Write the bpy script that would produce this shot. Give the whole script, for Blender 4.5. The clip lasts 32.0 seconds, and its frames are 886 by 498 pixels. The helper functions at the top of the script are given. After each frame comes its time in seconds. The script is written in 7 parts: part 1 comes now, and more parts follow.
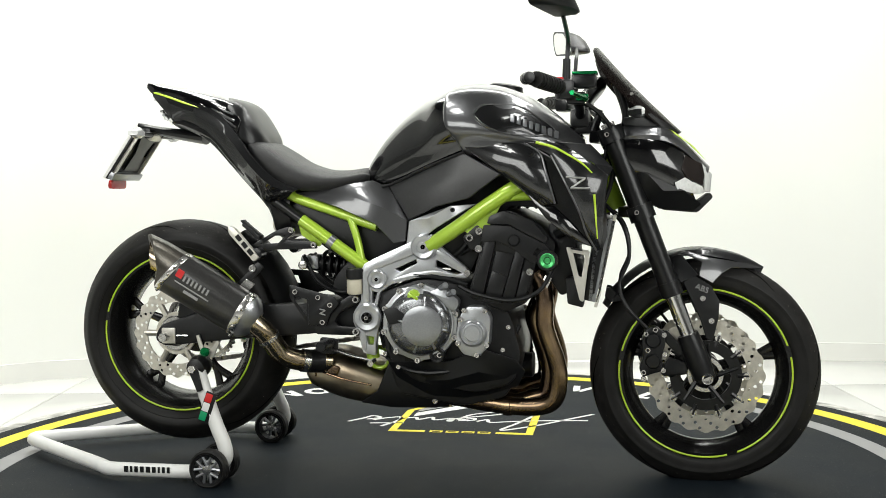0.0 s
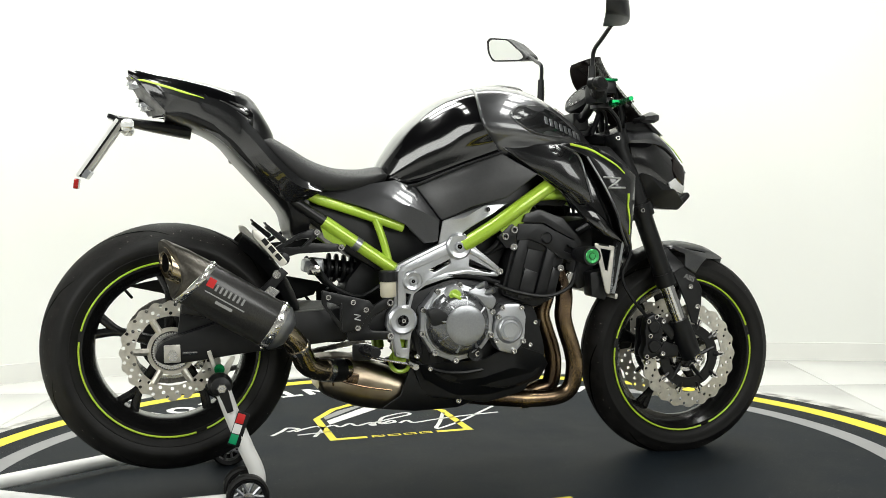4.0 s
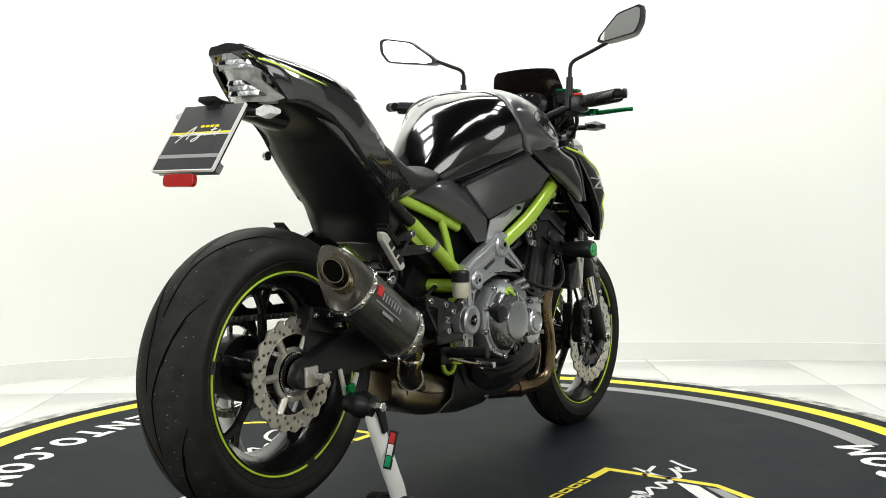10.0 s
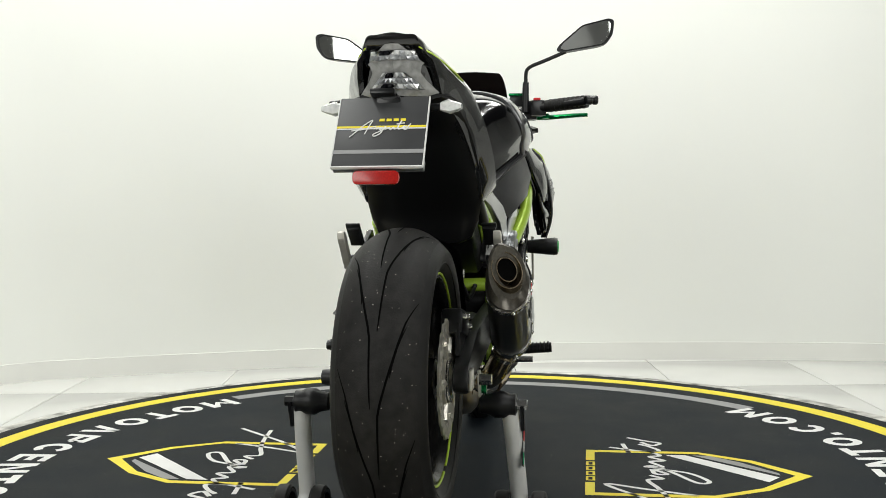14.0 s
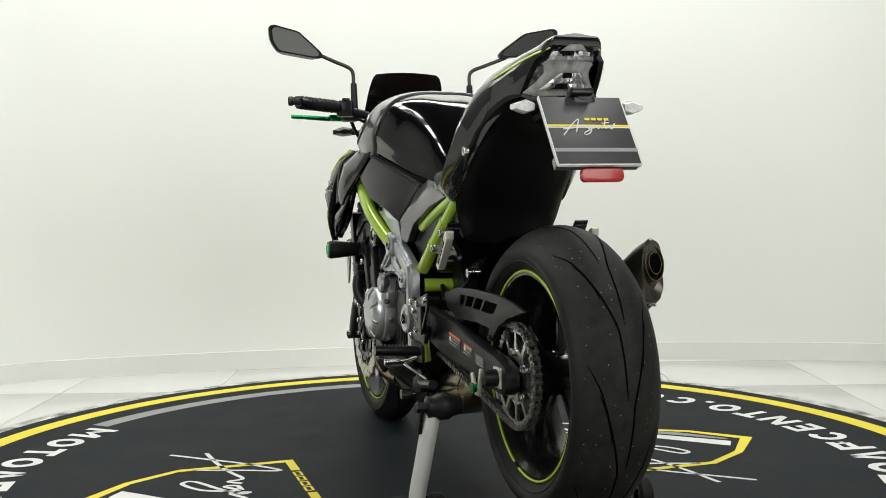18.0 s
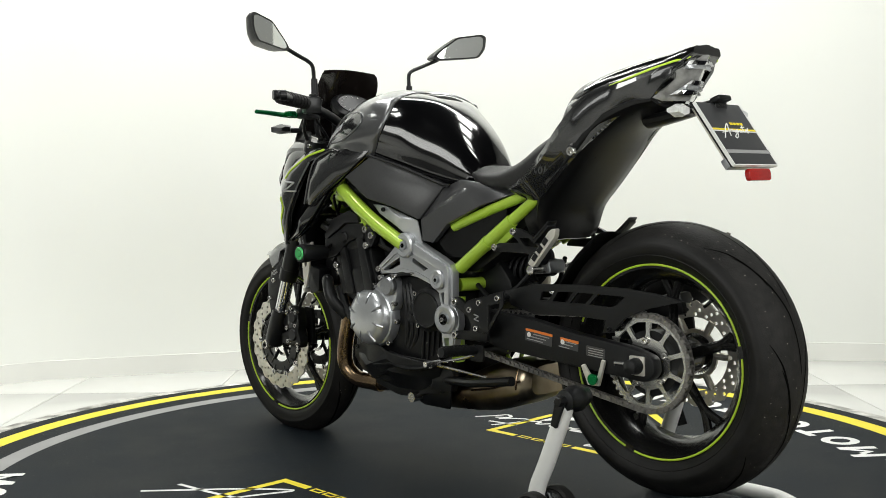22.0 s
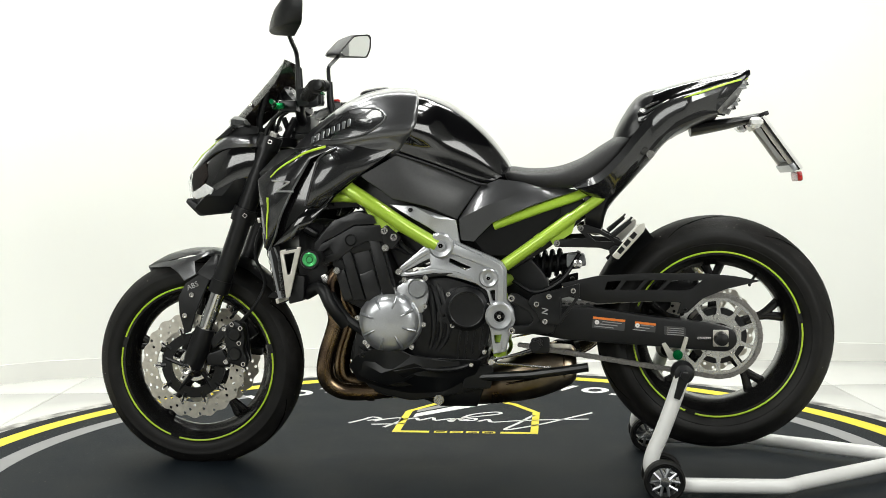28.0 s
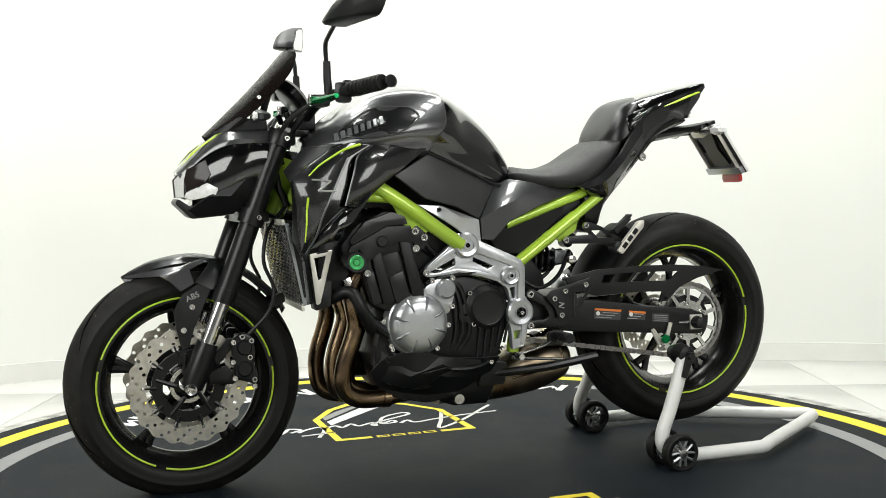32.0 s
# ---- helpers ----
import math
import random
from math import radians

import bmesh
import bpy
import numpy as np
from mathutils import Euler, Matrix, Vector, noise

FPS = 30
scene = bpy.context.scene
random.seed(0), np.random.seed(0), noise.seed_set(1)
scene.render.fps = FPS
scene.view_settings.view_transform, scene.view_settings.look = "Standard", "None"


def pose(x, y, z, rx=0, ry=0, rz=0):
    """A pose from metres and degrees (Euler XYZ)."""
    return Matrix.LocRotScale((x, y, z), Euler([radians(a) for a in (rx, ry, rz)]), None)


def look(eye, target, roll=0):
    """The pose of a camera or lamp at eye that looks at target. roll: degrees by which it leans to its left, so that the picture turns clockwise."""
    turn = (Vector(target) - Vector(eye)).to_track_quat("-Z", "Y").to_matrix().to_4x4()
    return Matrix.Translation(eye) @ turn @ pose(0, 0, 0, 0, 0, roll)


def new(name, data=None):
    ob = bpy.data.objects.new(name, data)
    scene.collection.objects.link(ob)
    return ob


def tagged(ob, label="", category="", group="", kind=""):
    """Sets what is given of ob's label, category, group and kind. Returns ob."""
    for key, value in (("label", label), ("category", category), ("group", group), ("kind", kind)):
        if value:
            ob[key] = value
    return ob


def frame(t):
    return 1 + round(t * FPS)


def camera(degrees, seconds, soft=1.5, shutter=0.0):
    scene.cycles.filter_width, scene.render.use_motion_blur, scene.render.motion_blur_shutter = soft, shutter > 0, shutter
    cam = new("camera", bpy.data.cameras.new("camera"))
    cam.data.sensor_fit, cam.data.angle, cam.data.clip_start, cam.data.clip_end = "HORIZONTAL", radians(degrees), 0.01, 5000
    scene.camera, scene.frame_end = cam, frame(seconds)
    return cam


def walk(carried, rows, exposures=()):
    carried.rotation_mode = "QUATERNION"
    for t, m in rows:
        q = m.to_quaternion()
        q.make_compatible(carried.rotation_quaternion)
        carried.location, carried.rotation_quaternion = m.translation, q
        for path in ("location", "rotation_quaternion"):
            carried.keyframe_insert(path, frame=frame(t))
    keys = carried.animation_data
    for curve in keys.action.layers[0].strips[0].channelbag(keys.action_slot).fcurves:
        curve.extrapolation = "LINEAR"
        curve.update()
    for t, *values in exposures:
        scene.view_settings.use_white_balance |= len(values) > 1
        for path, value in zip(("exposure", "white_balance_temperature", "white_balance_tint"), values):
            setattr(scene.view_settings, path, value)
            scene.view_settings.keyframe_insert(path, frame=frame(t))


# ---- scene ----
# ---- camera ----
EYE = (0.0, -2.979, 0.785)
PITCH = radians(-3.297)
VIEW = look(EYE, (0.0005, EYE[1] + math.cos(PITCH), EYE[2] + math.sin(PITCH)), -0.64)
cam = camera(45.12, 32.0, soft=0.55)
walk(cam, [(0, VIEW), (32.0, VIEW)],
     exposures=[(0, -0.47), (6, -0.52), (10, -0.55), (12, -0.66), (14, -0.88), (16, -0.94), (19, -0.95), (22, -0.71), (25, -0.57), (28, -0.52), (32.0, -0.53)])

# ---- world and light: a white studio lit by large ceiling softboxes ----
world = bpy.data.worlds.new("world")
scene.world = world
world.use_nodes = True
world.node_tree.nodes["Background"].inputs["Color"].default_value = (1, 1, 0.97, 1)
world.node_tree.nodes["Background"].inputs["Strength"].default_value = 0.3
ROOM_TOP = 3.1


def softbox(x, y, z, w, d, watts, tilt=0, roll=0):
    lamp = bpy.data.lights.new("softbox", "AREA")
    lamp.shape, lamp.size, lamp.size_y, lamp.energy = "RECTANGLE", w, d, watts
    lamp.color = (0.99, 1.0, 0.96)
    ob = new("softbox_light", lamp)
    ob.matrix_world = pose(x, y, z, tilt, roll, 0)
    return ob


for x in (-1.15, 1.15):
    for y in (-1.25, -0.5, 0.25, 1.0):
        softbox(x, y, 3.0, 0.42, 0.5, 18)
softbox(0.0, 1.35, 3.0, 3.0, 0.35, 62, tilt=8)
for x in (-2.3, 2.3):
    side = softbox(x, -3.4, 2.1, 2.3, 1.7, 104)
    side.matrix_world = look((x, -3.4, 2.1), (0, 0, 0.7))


# ---- materials ----
def make_mat(name, color, rough=0.5, metal=0.0, coat=0.0, vary=0.12, scale=40, bump=0.0, bump_scale=200, dark=None,
             alpha_glass=0.0, spots=0.0, spec=0.5):
    m = bpy.data.materials.new(name)
    m.use_nodes = True
    nt = m.node_tree
    b = nt.nodes["Principled BSDF"]
    b.inputs["Metallic"].default_value = metal
    b.inputs["Coat Weight"].default_value = coat
    b.inputs["Coat Roughness"].default_value = 0.03
    b.inputs["Specular IOR Level"].default_value = spec
    b.inputs["Transmission Weight"].default_value = alpha_glass
    co = nt.nodes.new("ShaderNodeTexCoord")
    n1 = nt.nodes.new("ShaderNodeTexNoise")
    n1.inputs["Scale"].default_value, n1.inputs["Detail"].default_value = scale, 5
    nt.links.new(co.outputs["Object"], n1.inputs["Vector"])
    ramp = nt.nodes.new("ShaderNodeValToRGB")
    lo = dark or tuple(c * (1 - vary) for c in color)
    hi = tuple(min(1, c * (1 + vary * 0.6)) for c in color)
    ramp.color_ramp.elements[0].position, ramp.color_ramp.elements[1].position = 0.32, 0.68
    ramp.color_ramp.elements[0].color, ramp.color_ramp.elements[1].color = (*lo, 1), (*hi, 1)
    nt.links.new(n1.outputs["Fac"], ramp.inputs["Fac"])
    last = ramp.outputs["Color"]
    if spots:
        n3 = nt.nodes.new("ShaderNodeTexVoronoi")
        n3.inputs["Scale"].default_value = 70
        nt.links.new(co.outputs["Object"], n3.inputs["Vector"])
        r3 = nt.nodes.new("ShaderNodeValToRGB")
        r3.color_ramp.elements[0].position, r3.color_ramp.elements[1].position = 0.05, 0.09
        r3.color_ramp.elements[0].color, r3.color_ramp.elements[1].color = (spots, spots, spots, 1), (0, 0, 0, 1)
        nt.links.new(n3.outputs["Distance"], r3.inputs["Fac"])
        mx = nt.nodes.new("ShaderNodeMix")
        mx.data_type = "RGBA"
        mx.inputs[7].default_value = (0.45, 0.42, 0.36, 1)
        nt.links.new(r3.outputs["Color"], mx.inputs[0])
        nt.links.new(last, mx.inputs[6])
        last = mx.outputs[2]
    nt.links.new(last, b.inputs["Base Color"])
    mr = nt.nodes.new("ShaderNodeMapRange")
    mr.inputs["To Min"].default_value, mr.inputs["To Max"].default_value = max(0, rough * (0.94 if metal else 0.82)), min(1, rough * (1.06 if metal else 1.18))
    nt.links.new(n1.outputs["Fac"], mr.inputs["Value"])
    nt.links.new(mr.outputs["Result"], b.inputs["Roughness"])
    if bump:
        n2 = nt.nodes.new("ShaderNodeTexNoise")
        n2.inputs["Scale"].default_value, n2.inputs["Detail"].default_value = bump_scale, 4
        nt.links.new(co.outputs["Object"], n2.inputs["Vector"])
        bp = nt.nodes.new("ShaderNodeBump")
        bp.inputs["Strength"].default_value, bp.inputs["Distance"].default_value = bump, 0.002
        nt.links.new(n2.outputs["Fac"], bp.inputs["Height"])
        nt.links.new(bp.outputs["Normal"], b.inputs["Normal"])
    return m


WALL = make_mat("white_wall_paint", (0.86, 0.87, 0.83), 0.6, vary=0.015, scale=1.2, bump=0.05, bump_scale=60)
SKIRT = make_mat("white_skirting", (0.82, 0.82, 0.78), 0.35, vary=0.03, scale=3)
TILE = make_mat("white_floor_tile", (0.74, 0.74, 0.71), 0.16, vary=0.03, scale=2.5)
BACK = make_mat("grey_back_wall_paint", (0.22, 0.222, 0.216), 0.7, vary=0.06, scale=1.5)
CEILING = make_mat("pale_ceiling_paint", (0.55, 0.555, 0.54), 0.7, vary=0.04, scale=1.5)
GROUT = make_mat("floor_grout", (0.55, 0.54, 0.5), 0.8, vary=0.1)
RIM = make_mat("worn_platform_edge", (0.62, 0.61, 0.57), 0.6, vary=0.5, scale=14, bump=0.3, bump_scale=60, dark=(0.13, 0.125, 0.115))
MAT = make_mat("black_printed_rubber_mat", (0.0066, 0.0102, 0.0142), 0.6, vary=0.35, scale=5, bump=0.25, bump_scale=420, spots=0.5, spec=0.12)
YELLOW = make_mat("yellow_print", (0.86, 0.72, 0.03), 0.55, vary=0.06, scale=12)
WHITEPRINT = make_mat("white_print", (0.8, 0.8, 0.78), 0.55, vary=0.05, scale=12)
GREYPRINT = make_mat("grey_print", (0.3, 0.3, 0.3), 0.55, vary=0.08, scale=12)
TYRE = make_mat("tyre_rubber", (0.0092, 0.009, 0.0085), 0.52, vary=0.3, scale=25, bump=0.15, bump_scale=300, spec=0.25)
TREAD = make_mat("scuffed_tyre_tread", (0.0135, 0.0128, 0.012), 0.6, vary=0.5, scale=38, bump=0.35, bump_scale=260, spots=0.85, spec=0.22)
# near-black put in for the shade inside tread cuts, slots and openings
GROOVE_SHADE = make_mat("groove_shade", (0.0015, 0.0015, 0.0015), 0.95, vary=0.1, spec=0.05)
RIMBLACK = make_mat("gloss_black_rim", (0.006, 0.006, 0.006), 0.24, spec=0.35, coat=0.2, vary=0.1)
LIME = make_mat("lime_green_frame_paint", (0.4, 0.6, 0.05), 0.3, metal=0.2, coat=0.8, vary=0.08, scale=300)
LIMETAPE = make_mat("lime_rim_tape", (0.5, 0.7, 0.045), 0.4, vary=0.05)
GRAPHITE = make_mat("graphite_metallic_paint", (0.095, 0.096, 0.1), 0.3, metal=0.7, coat=1.0, vary=0.4, scale=900)
SPARKLE = make_mat("black_sparkle_paint", (0.022, 0.0225, 0.0235), 0.26, metal=0.6, coat=1.0, vary=0.4, scale=900)
EBONY = make_mat("gloss_black_paint", (0.003, 0.003, 0.0035), 0.12, coat=1.0, vary=0.1)
MATT = make_mat("matt_black_plastic", (0.0062, 0.0066, 0.0072), 0.4, spec=0.36, vary=0.2, scale=120, bump=0.12, bump_scale=900)
SATIN = make_mat("satin_black_metal", (0.007, 0.0074, 0.008), 0.3, spec=0.45, metal=0.2, vary=0.25, scale=60)
PANEL = make_mat("dark_grey_textured_plastic", (0.036, 0.0365, 0.0375), 0.36, spec=0.45, vary=0.12, scale=150, bump=0.1, bump_scale=1200)
UNDER = make_mat("satin_black_undertail_plastic", (0.005, 0.0051, 0.0054), 0.3, spec=0.3, vary=0.12, scale=120)
SEAT = make_mat("black_seat_vinyl", (0.019, 0.019, 0.0195), 0.45, spec=0.35, vary=0.12, scale=90, bump=0.3, bump_scale=1400)
SILVER = make_mat("silver_grey_painted_alloy", (0.5, 0.512, 0.53), 0.3, metal=0.75, coat=0.25, vary=0.06, scale=300)
ENGINEGREY = make_mat("dark_grey_engine_paint", (0.012, 0.0122, 0.013), 0.32, metal=0.35, coat=0.1, vary=0.15, scale=120)
CLUTCHDARK = make_mat("dark_satin_clutch_ring", (0.2, 0.205, 0.213), 0.22, metal=0.85, vary=0.1, scale=160)
SPROCKET = make_mat("bright_sprocket_alloy", (0.62, 0.62, 0.6), 0.26, metal=1.0, vary=0.1, scale=70)
DARKSILVER = make_mat("dark_silver_engine_cover", (0.36, 0.37, 0.385), 0.3, metal=0.85, vary=0.08, scale=200)
CAST = make_mat("black_engine_casting", (0.0095, 0.0098, 0.0106), 0.36, spec=0.42, metal=0.3, vary=0.25, scale=90, bump=0.2, bump_scale=500)
BRONZE = make_mat("heat_tinted_header_steel", (0.3, 0.215, 0.125), 0.26, metal=1.0, vary=0.35, scale=9, dark=(0.11, 0.075, 0.055))
TITAN = make_mat("golden_titanium", (0.47, 0.4, 0.29), 0.22, metal=1.0, vary=0.25, scale=10, dark=(0.27, 0.215, 0.145))
CARBON = make_mat("carbon_fibre_sleeve", (0.02, 0.0195, 0.0185), 0.34, coat=0.3, vary=0.6, scale=320)
CARBONCAP = make_mat("bronze_carbon_end_cap", (0.09, 0.083, 0.07), 0.33, metal=0.8, coat=0.12, vary=0.2, scale=160)
STEEL = make_mat("brushed_steel", (0.66, 0.65, 0.63), 0.24, metal=1.0, vary=0.12, scale=80)
CHROME = make_mat("polished_fork_tube", (0.7, 0.7, 0.7), 0.08, metal=1.0, vary=0.03)
DISC = make_mat("brake_disc_steel", (0.68, 0.65, 0.58), 0.38, metal=0.9, vary=0.15, scale=60)
STAINED = make_mat("heat_stained_steel", (0.36, 0.31, 0.23), 0.28, metal=1.0, vary=0.7, scale=5, dark=(0.12, 0.08, 0.05))
CHAIN = make_mat("chain_steel", (0.3, 0.29, 0.28), 0.36, metal=0.9, vary=0.3, scale=200)
WHITECOAT = make_mat("white_powder_coat", (0.78, 0.78, 0.76), 0.35, vary=0.04, scale=20)
CAPGREEN = make_mat("bright_green_anodised_cap", (0.07, 0.46, 0.14), 0.3, metal=0.5, vary=0.08)
GREENANO = make_mat("green_anodised_alloy", (0.0, 0.2, 0.055), 0.25, metal=0.8, vary=0.1)
REDLENS = make_mat("red_reflector", (0.4, 0.008, 0.005), 0.25, coat=0.3, vary=0.25, scale=300)
REDPRINT = make_mat("red_print", (0.6, 0.02, 0.02), 0.4, vary=0.05)
GREENPRINT = make_mat("green_print", (0.0, 0.3, 0.12), 0.4, vary=0.05)
ORANGE = make_mat("orange_print", (0.75, 0.2, 0.03), 0.4, vary=0.05)
ALLOY = make_mat("pale_machined_alloy", (0.66, 0.64, 0.58), 0.35, metal=0.6, vary=0.06, scale=60)
CRYSTAL = make_mat("bright_crystal_lens", (0.86, 0.87, 0.86), 0.08, coat=1.0, alpha_glass=0.1, vary=0.12, scale=120, bump=0.35, bump_scale=90)
LAMPGREY = make_mat("grey_lamp_lens", (0.3, 0.3, 0.29), 0.12, coat=1.0, vary=0.3, scale=60, bump=0.2, bump_scale=90)
REFLECTOR = make_mat("faceted_reflector", (0.75, 0.75, 0.75), 0.15, metal=1.0, vary=0.3, scale=160, bump=0.8, bump_scale=140)
MIRROR = make_mat("mirror_glass", (0.72, 0.73, 0.72), 0.02, metal=1.0, vary=0.01)
SMOKE = make_mat("dark_smoked_screen", (0.016, 0.012, 0.011), 0.12, spec=0.25, coat=0.12, vary=0.1)
FLUID = make_mat("brake_fluid_pot", (0.62, 0.58, 0.46), 0.3, vary=0.06)
PLATE = make_mat("dark_grey_plate_card", (0.045, 0.046, 0.048), 0.42, vary=0.08, scale=30)
GLASSBLACK = make_mat("instrument_glass", (0.008, 0.008, 0.01), 0.12, spec=0.06, vary=0.1)
LEAF = make_mat("foil_grey_print", (0.4, 0.4, 0.4), 0.35, metal=0.6, vary=0.05)


# ---- mesh tools ----
def part(name, bm, material, parent, label="", sharp=35):
    bmesh.ops.recalc_face_normals(bm, faces=bm.faces)
    me = bpy.data.meshes.new(name)
    lim = radians(sharp)
    for f in bm.faces:
        f.smooth = True
    for e in bm.edges:
        e.smooth = not (len(e.link_faces) == 2 and e.calc_face_angle(0) > lim)
    bm.to_mesh(me)
    bm.free()
    me.materials.append(material)
    ob = new(name, me)
    if parent:
        ob.parent = parent
    if label:
        tagged(ob, label)
    return ob


def smooth_path(pts, n=6, closed=False):
    pts = [Vector(p) for p in pts]
    if len(pts) < 3:
        return pts
    out, m = [], len(pts)
    for i in range(m if closed else m - 1):
        p0 = pts[(i - 1) % m] if closed or i else pts[0] * 2 - pts[1]
        p1, p2 = pts[i], pts[(i + 1) % m]
        p3 = pts[(i + 2) % m] if closed or i + 2 < m else p2 * 2 - p1
        for k in range(n):
            t = k / n
            out.append(0.5 * (2 * p1 + (p2 - p0) * t + (2 * p0 - 5 * p1 + 4 * p2 - p3) * t * t + (3 * p1 - p0 - 3 * p2 + p3) * t ** 3))
    if not closed:
        out.append(pts[-1])
    return out


def skin(bm, rings, caps=True, closed=False):
    vs = [[bm.verts.new(p) for p in r] for r in rings]
    n, m = len(vs[0]), len(vs)
    for i in range(m if closed else m - 1):
        a, b = vs[i], vs[(i + 1) % m]
        for j in range(n):
            bm.faces.new((a[j], a[(j + 1) % n], b[(j + 1) % n], b[j]))
    if caps and not closed:
        bm.faces.new(vs[0][::-1])
        bm.faces.new(vs[-1])
    return bm


def tube(pts, r, seg=12, n=6, closed=False, bm=None, flat=1.0):
    bm = bm or bmesh.new()
    path = smooth_path(pts, n, closed) if n > 1 else [Vector(p) for p in pts]
    m = len(path)
    rad = r if callable(r) else (lambda t: r)
    rings, up = [], None
    for i, p in enumerate(path):
        a = path[(i - 1) % m] if closed or i else p
        b = path[(i + 1) % m] if closed or i + 1 < m else p
        d = (b - a).normalized()
        if up is None:
            up = Vector((0, 0, 1)) if abs(d.z) < 0.9 else Vector((1, 0, 0))
        s = d.cross(up).normalized()
        up = s.cross(d).normalized()
        q = rad(i / max(1, m - 1))
        rings.append([p + q * (math.cos(u) * s + flat * math.sin(u) * up) for u in (2 * math.pi * k / seg for k in range(seg))])
    return skin(bm, rings, True, closed)


def lathe(profile, seg=48, axis="y", at=(0, 0, 0), bm=None, closed=True):
    """Turns (radius, along) points round an axis through at."""
    bm = bm or bmesh.new()
    at = Vector(at)

    def spot(r, a, u):
        c, s = r * math.cos(u), r * math.sin(u)
        return at + Vector((c, a, s) if axis == "y" else (a, c, s) if axis == "x" else (c, s, a))
    rings = [[spot(r, a, 2 * math.pi * k / seg) for k in range(seg)] for r, a in profile]
    return skin(bm, rings, not closed, closed)


def bevelled(bm, width, angle=30, seg=2):
    if width:
        es = [e for e in bm.edges if len(e.link_faces) == 2 and e.calc_face_angle(0) > radians(angle)]
        bmesh.ops.bevel(bm, geom=es, offset=width, segments=seg, affect="EDGES", profile=0.6, clamp_overlap=True)
    return bm


def plate(outline, y0, y1, bevel=0.002, holes=(), axis="y", bm=None):
    """A flat piece cut to an outline in x, z (axis y) and given thickness from y0 to y1."""
    own = bmesh.new()
    edges = []
    for loop in (outline, *holes):
        vs = [own.verts.new((p[0], y0, p[1])) for p in loop]
        edges += [own.edges.new((vs[i], vs[(i + 1) % len(vs)])) for i in range(len(vs))]
    if holes:
        bmesh.ops.triangle_fill(own, edges=edges, use_beauty=True, use_dissolve=True)
    else:
        own.faces.new(list(own.verts))
    got = bmesh.ops.extrude_face_region(own, geom=list(own.faces))
    for v in got["geom"]:
        if isinstance(v, bmesh.types.BMVert):
            v.co.y = y1
    bmesh.ops.recalc_face_normals(own, faces=own.faces)
    bevelled(own, bevel, 40, 1 if bevel < 0.0015 else 2)
    if axis == "z":
        for v in own.verts:
            v.co = Vector((v.co.x, v.co.z, v.co.y))
    if axis == "x":
        for v in own.verts:
            v.co = Vector((v.co.y, v.co.x, v.co.z))
    if bm is None:
        return own
    merge(bm, own)
    return bm


def merge(bm, other, m=None):
    me = bpy.data.meshes.new("tmp")
    other.to_mesh(me)
    other.free()
    if m is not None:
        me.transform(m)
    bm.from_mesh(me)
    bpy.data.meshes.remove(me)
    return bm


def box(cx, cy, cz, sx, sy, sz, bevel=0.004, m=None, bm=None):
    own = bmesh.new()
    bmesh.ops.create_cube(own, size=1)
    bmesh.ops.scale(own, vec=(sx, sy, sz), verts=own.verts)
    bevelled(own, bevel, 30)
    if m is not None:
        bmesh.ops.transform(own, matrix=m, verts=own.verts)
    bmesh.ops.translate(own, vec=(cx, cy, cz), verts=own.verts)
    return own if bm is None else merge(bm, own)


def circle(cx, cz, r, n=16, a0=0.0):
    return [(cx + r * math.cos(a0 + 2 * math.pi * k / n), cz + r * math.sin(a0 + 2 * math.pi * k / n)) for k in range(n)]


def rounded(pts, r, n=4):
    """Rounds the corners of an outline."""
    out, m = [], len(pts)
    for i in range(m):
        p, a, b = Vector(pts[i]), Vector(pts[i - 1]), Vector(pts[(i + 1) % m])
        da, db = a - p, b - p
        q = min(r, da.length * 0.45, db.length * 0.45)
        s, e = p + da.normalized() * q, p + db.normalized() * q
        for k in range(n + 1):
            t = k / n
            out.append(tuple((1 - t) ** 2 * s + 2 * t * (1 - t) * p + t * t * e))
    return out


def panel(outline, inner=(), thick=0.004, side=-1, bend=0):
    """A moulded side panel: corner points (x, z, y outwards), points inside it, folded along the lines between them."""
    from mathutils.geometry import delaunay_2d_cdt
    n = len(outline)
    pts = [Vector((p[0], p[1])) for p in (*outline, *inner)]
    ys = [p[2] for p in (*outline, *inner)]
    vs, es, fs, ov, oe, of = delaunay_2d_cdt(pts, [(i, (i + 1) % n) for i in range(n)], [], 1, 1e-6)
    bm = bmesh.new()
    def height(i, v):
        if ov[i]:
            return ys[ov[i][0]]
        near = sorted(((v - p).length + 1e-9, y) for p, y in zip(pts, ys))[:3]
        return sum(y / d for d, y in near) / sum(1 / d for d, y in near)
    row = [bm.verts.new((v.x, side * height(i, v), v.y)) for i, v in enumerate(vs)]
    for f in fs:
        bm.faces.new([row[i] for i in f])
    if bend:
        bmesh.ops.subdivide_edges(bm, edges=bm.edges, cuts=bend, use_grid_fill=True, smooth=0.5)
    got = bmesh.ops.extrude_face_region(bm, geom=list(bm.faces))
    for v in got["geom"]:
        if isinstance(v, bmesh.types.BMVert):
            v.co.y -= side * thick
    bmesh.ops.recalc_face_normals(bm, faces=bm.faces)
    es = [e for e in bm.edges if len(e.link_faces) == 2 and e.calc_face_angle(0) > radians(60)]
    bmesh.ops.bevel(bm, geom=es, offset=min(0.0018, thick * 0.4), segments=1, affect="EDGES", clamp_overlap=True)
    return bm


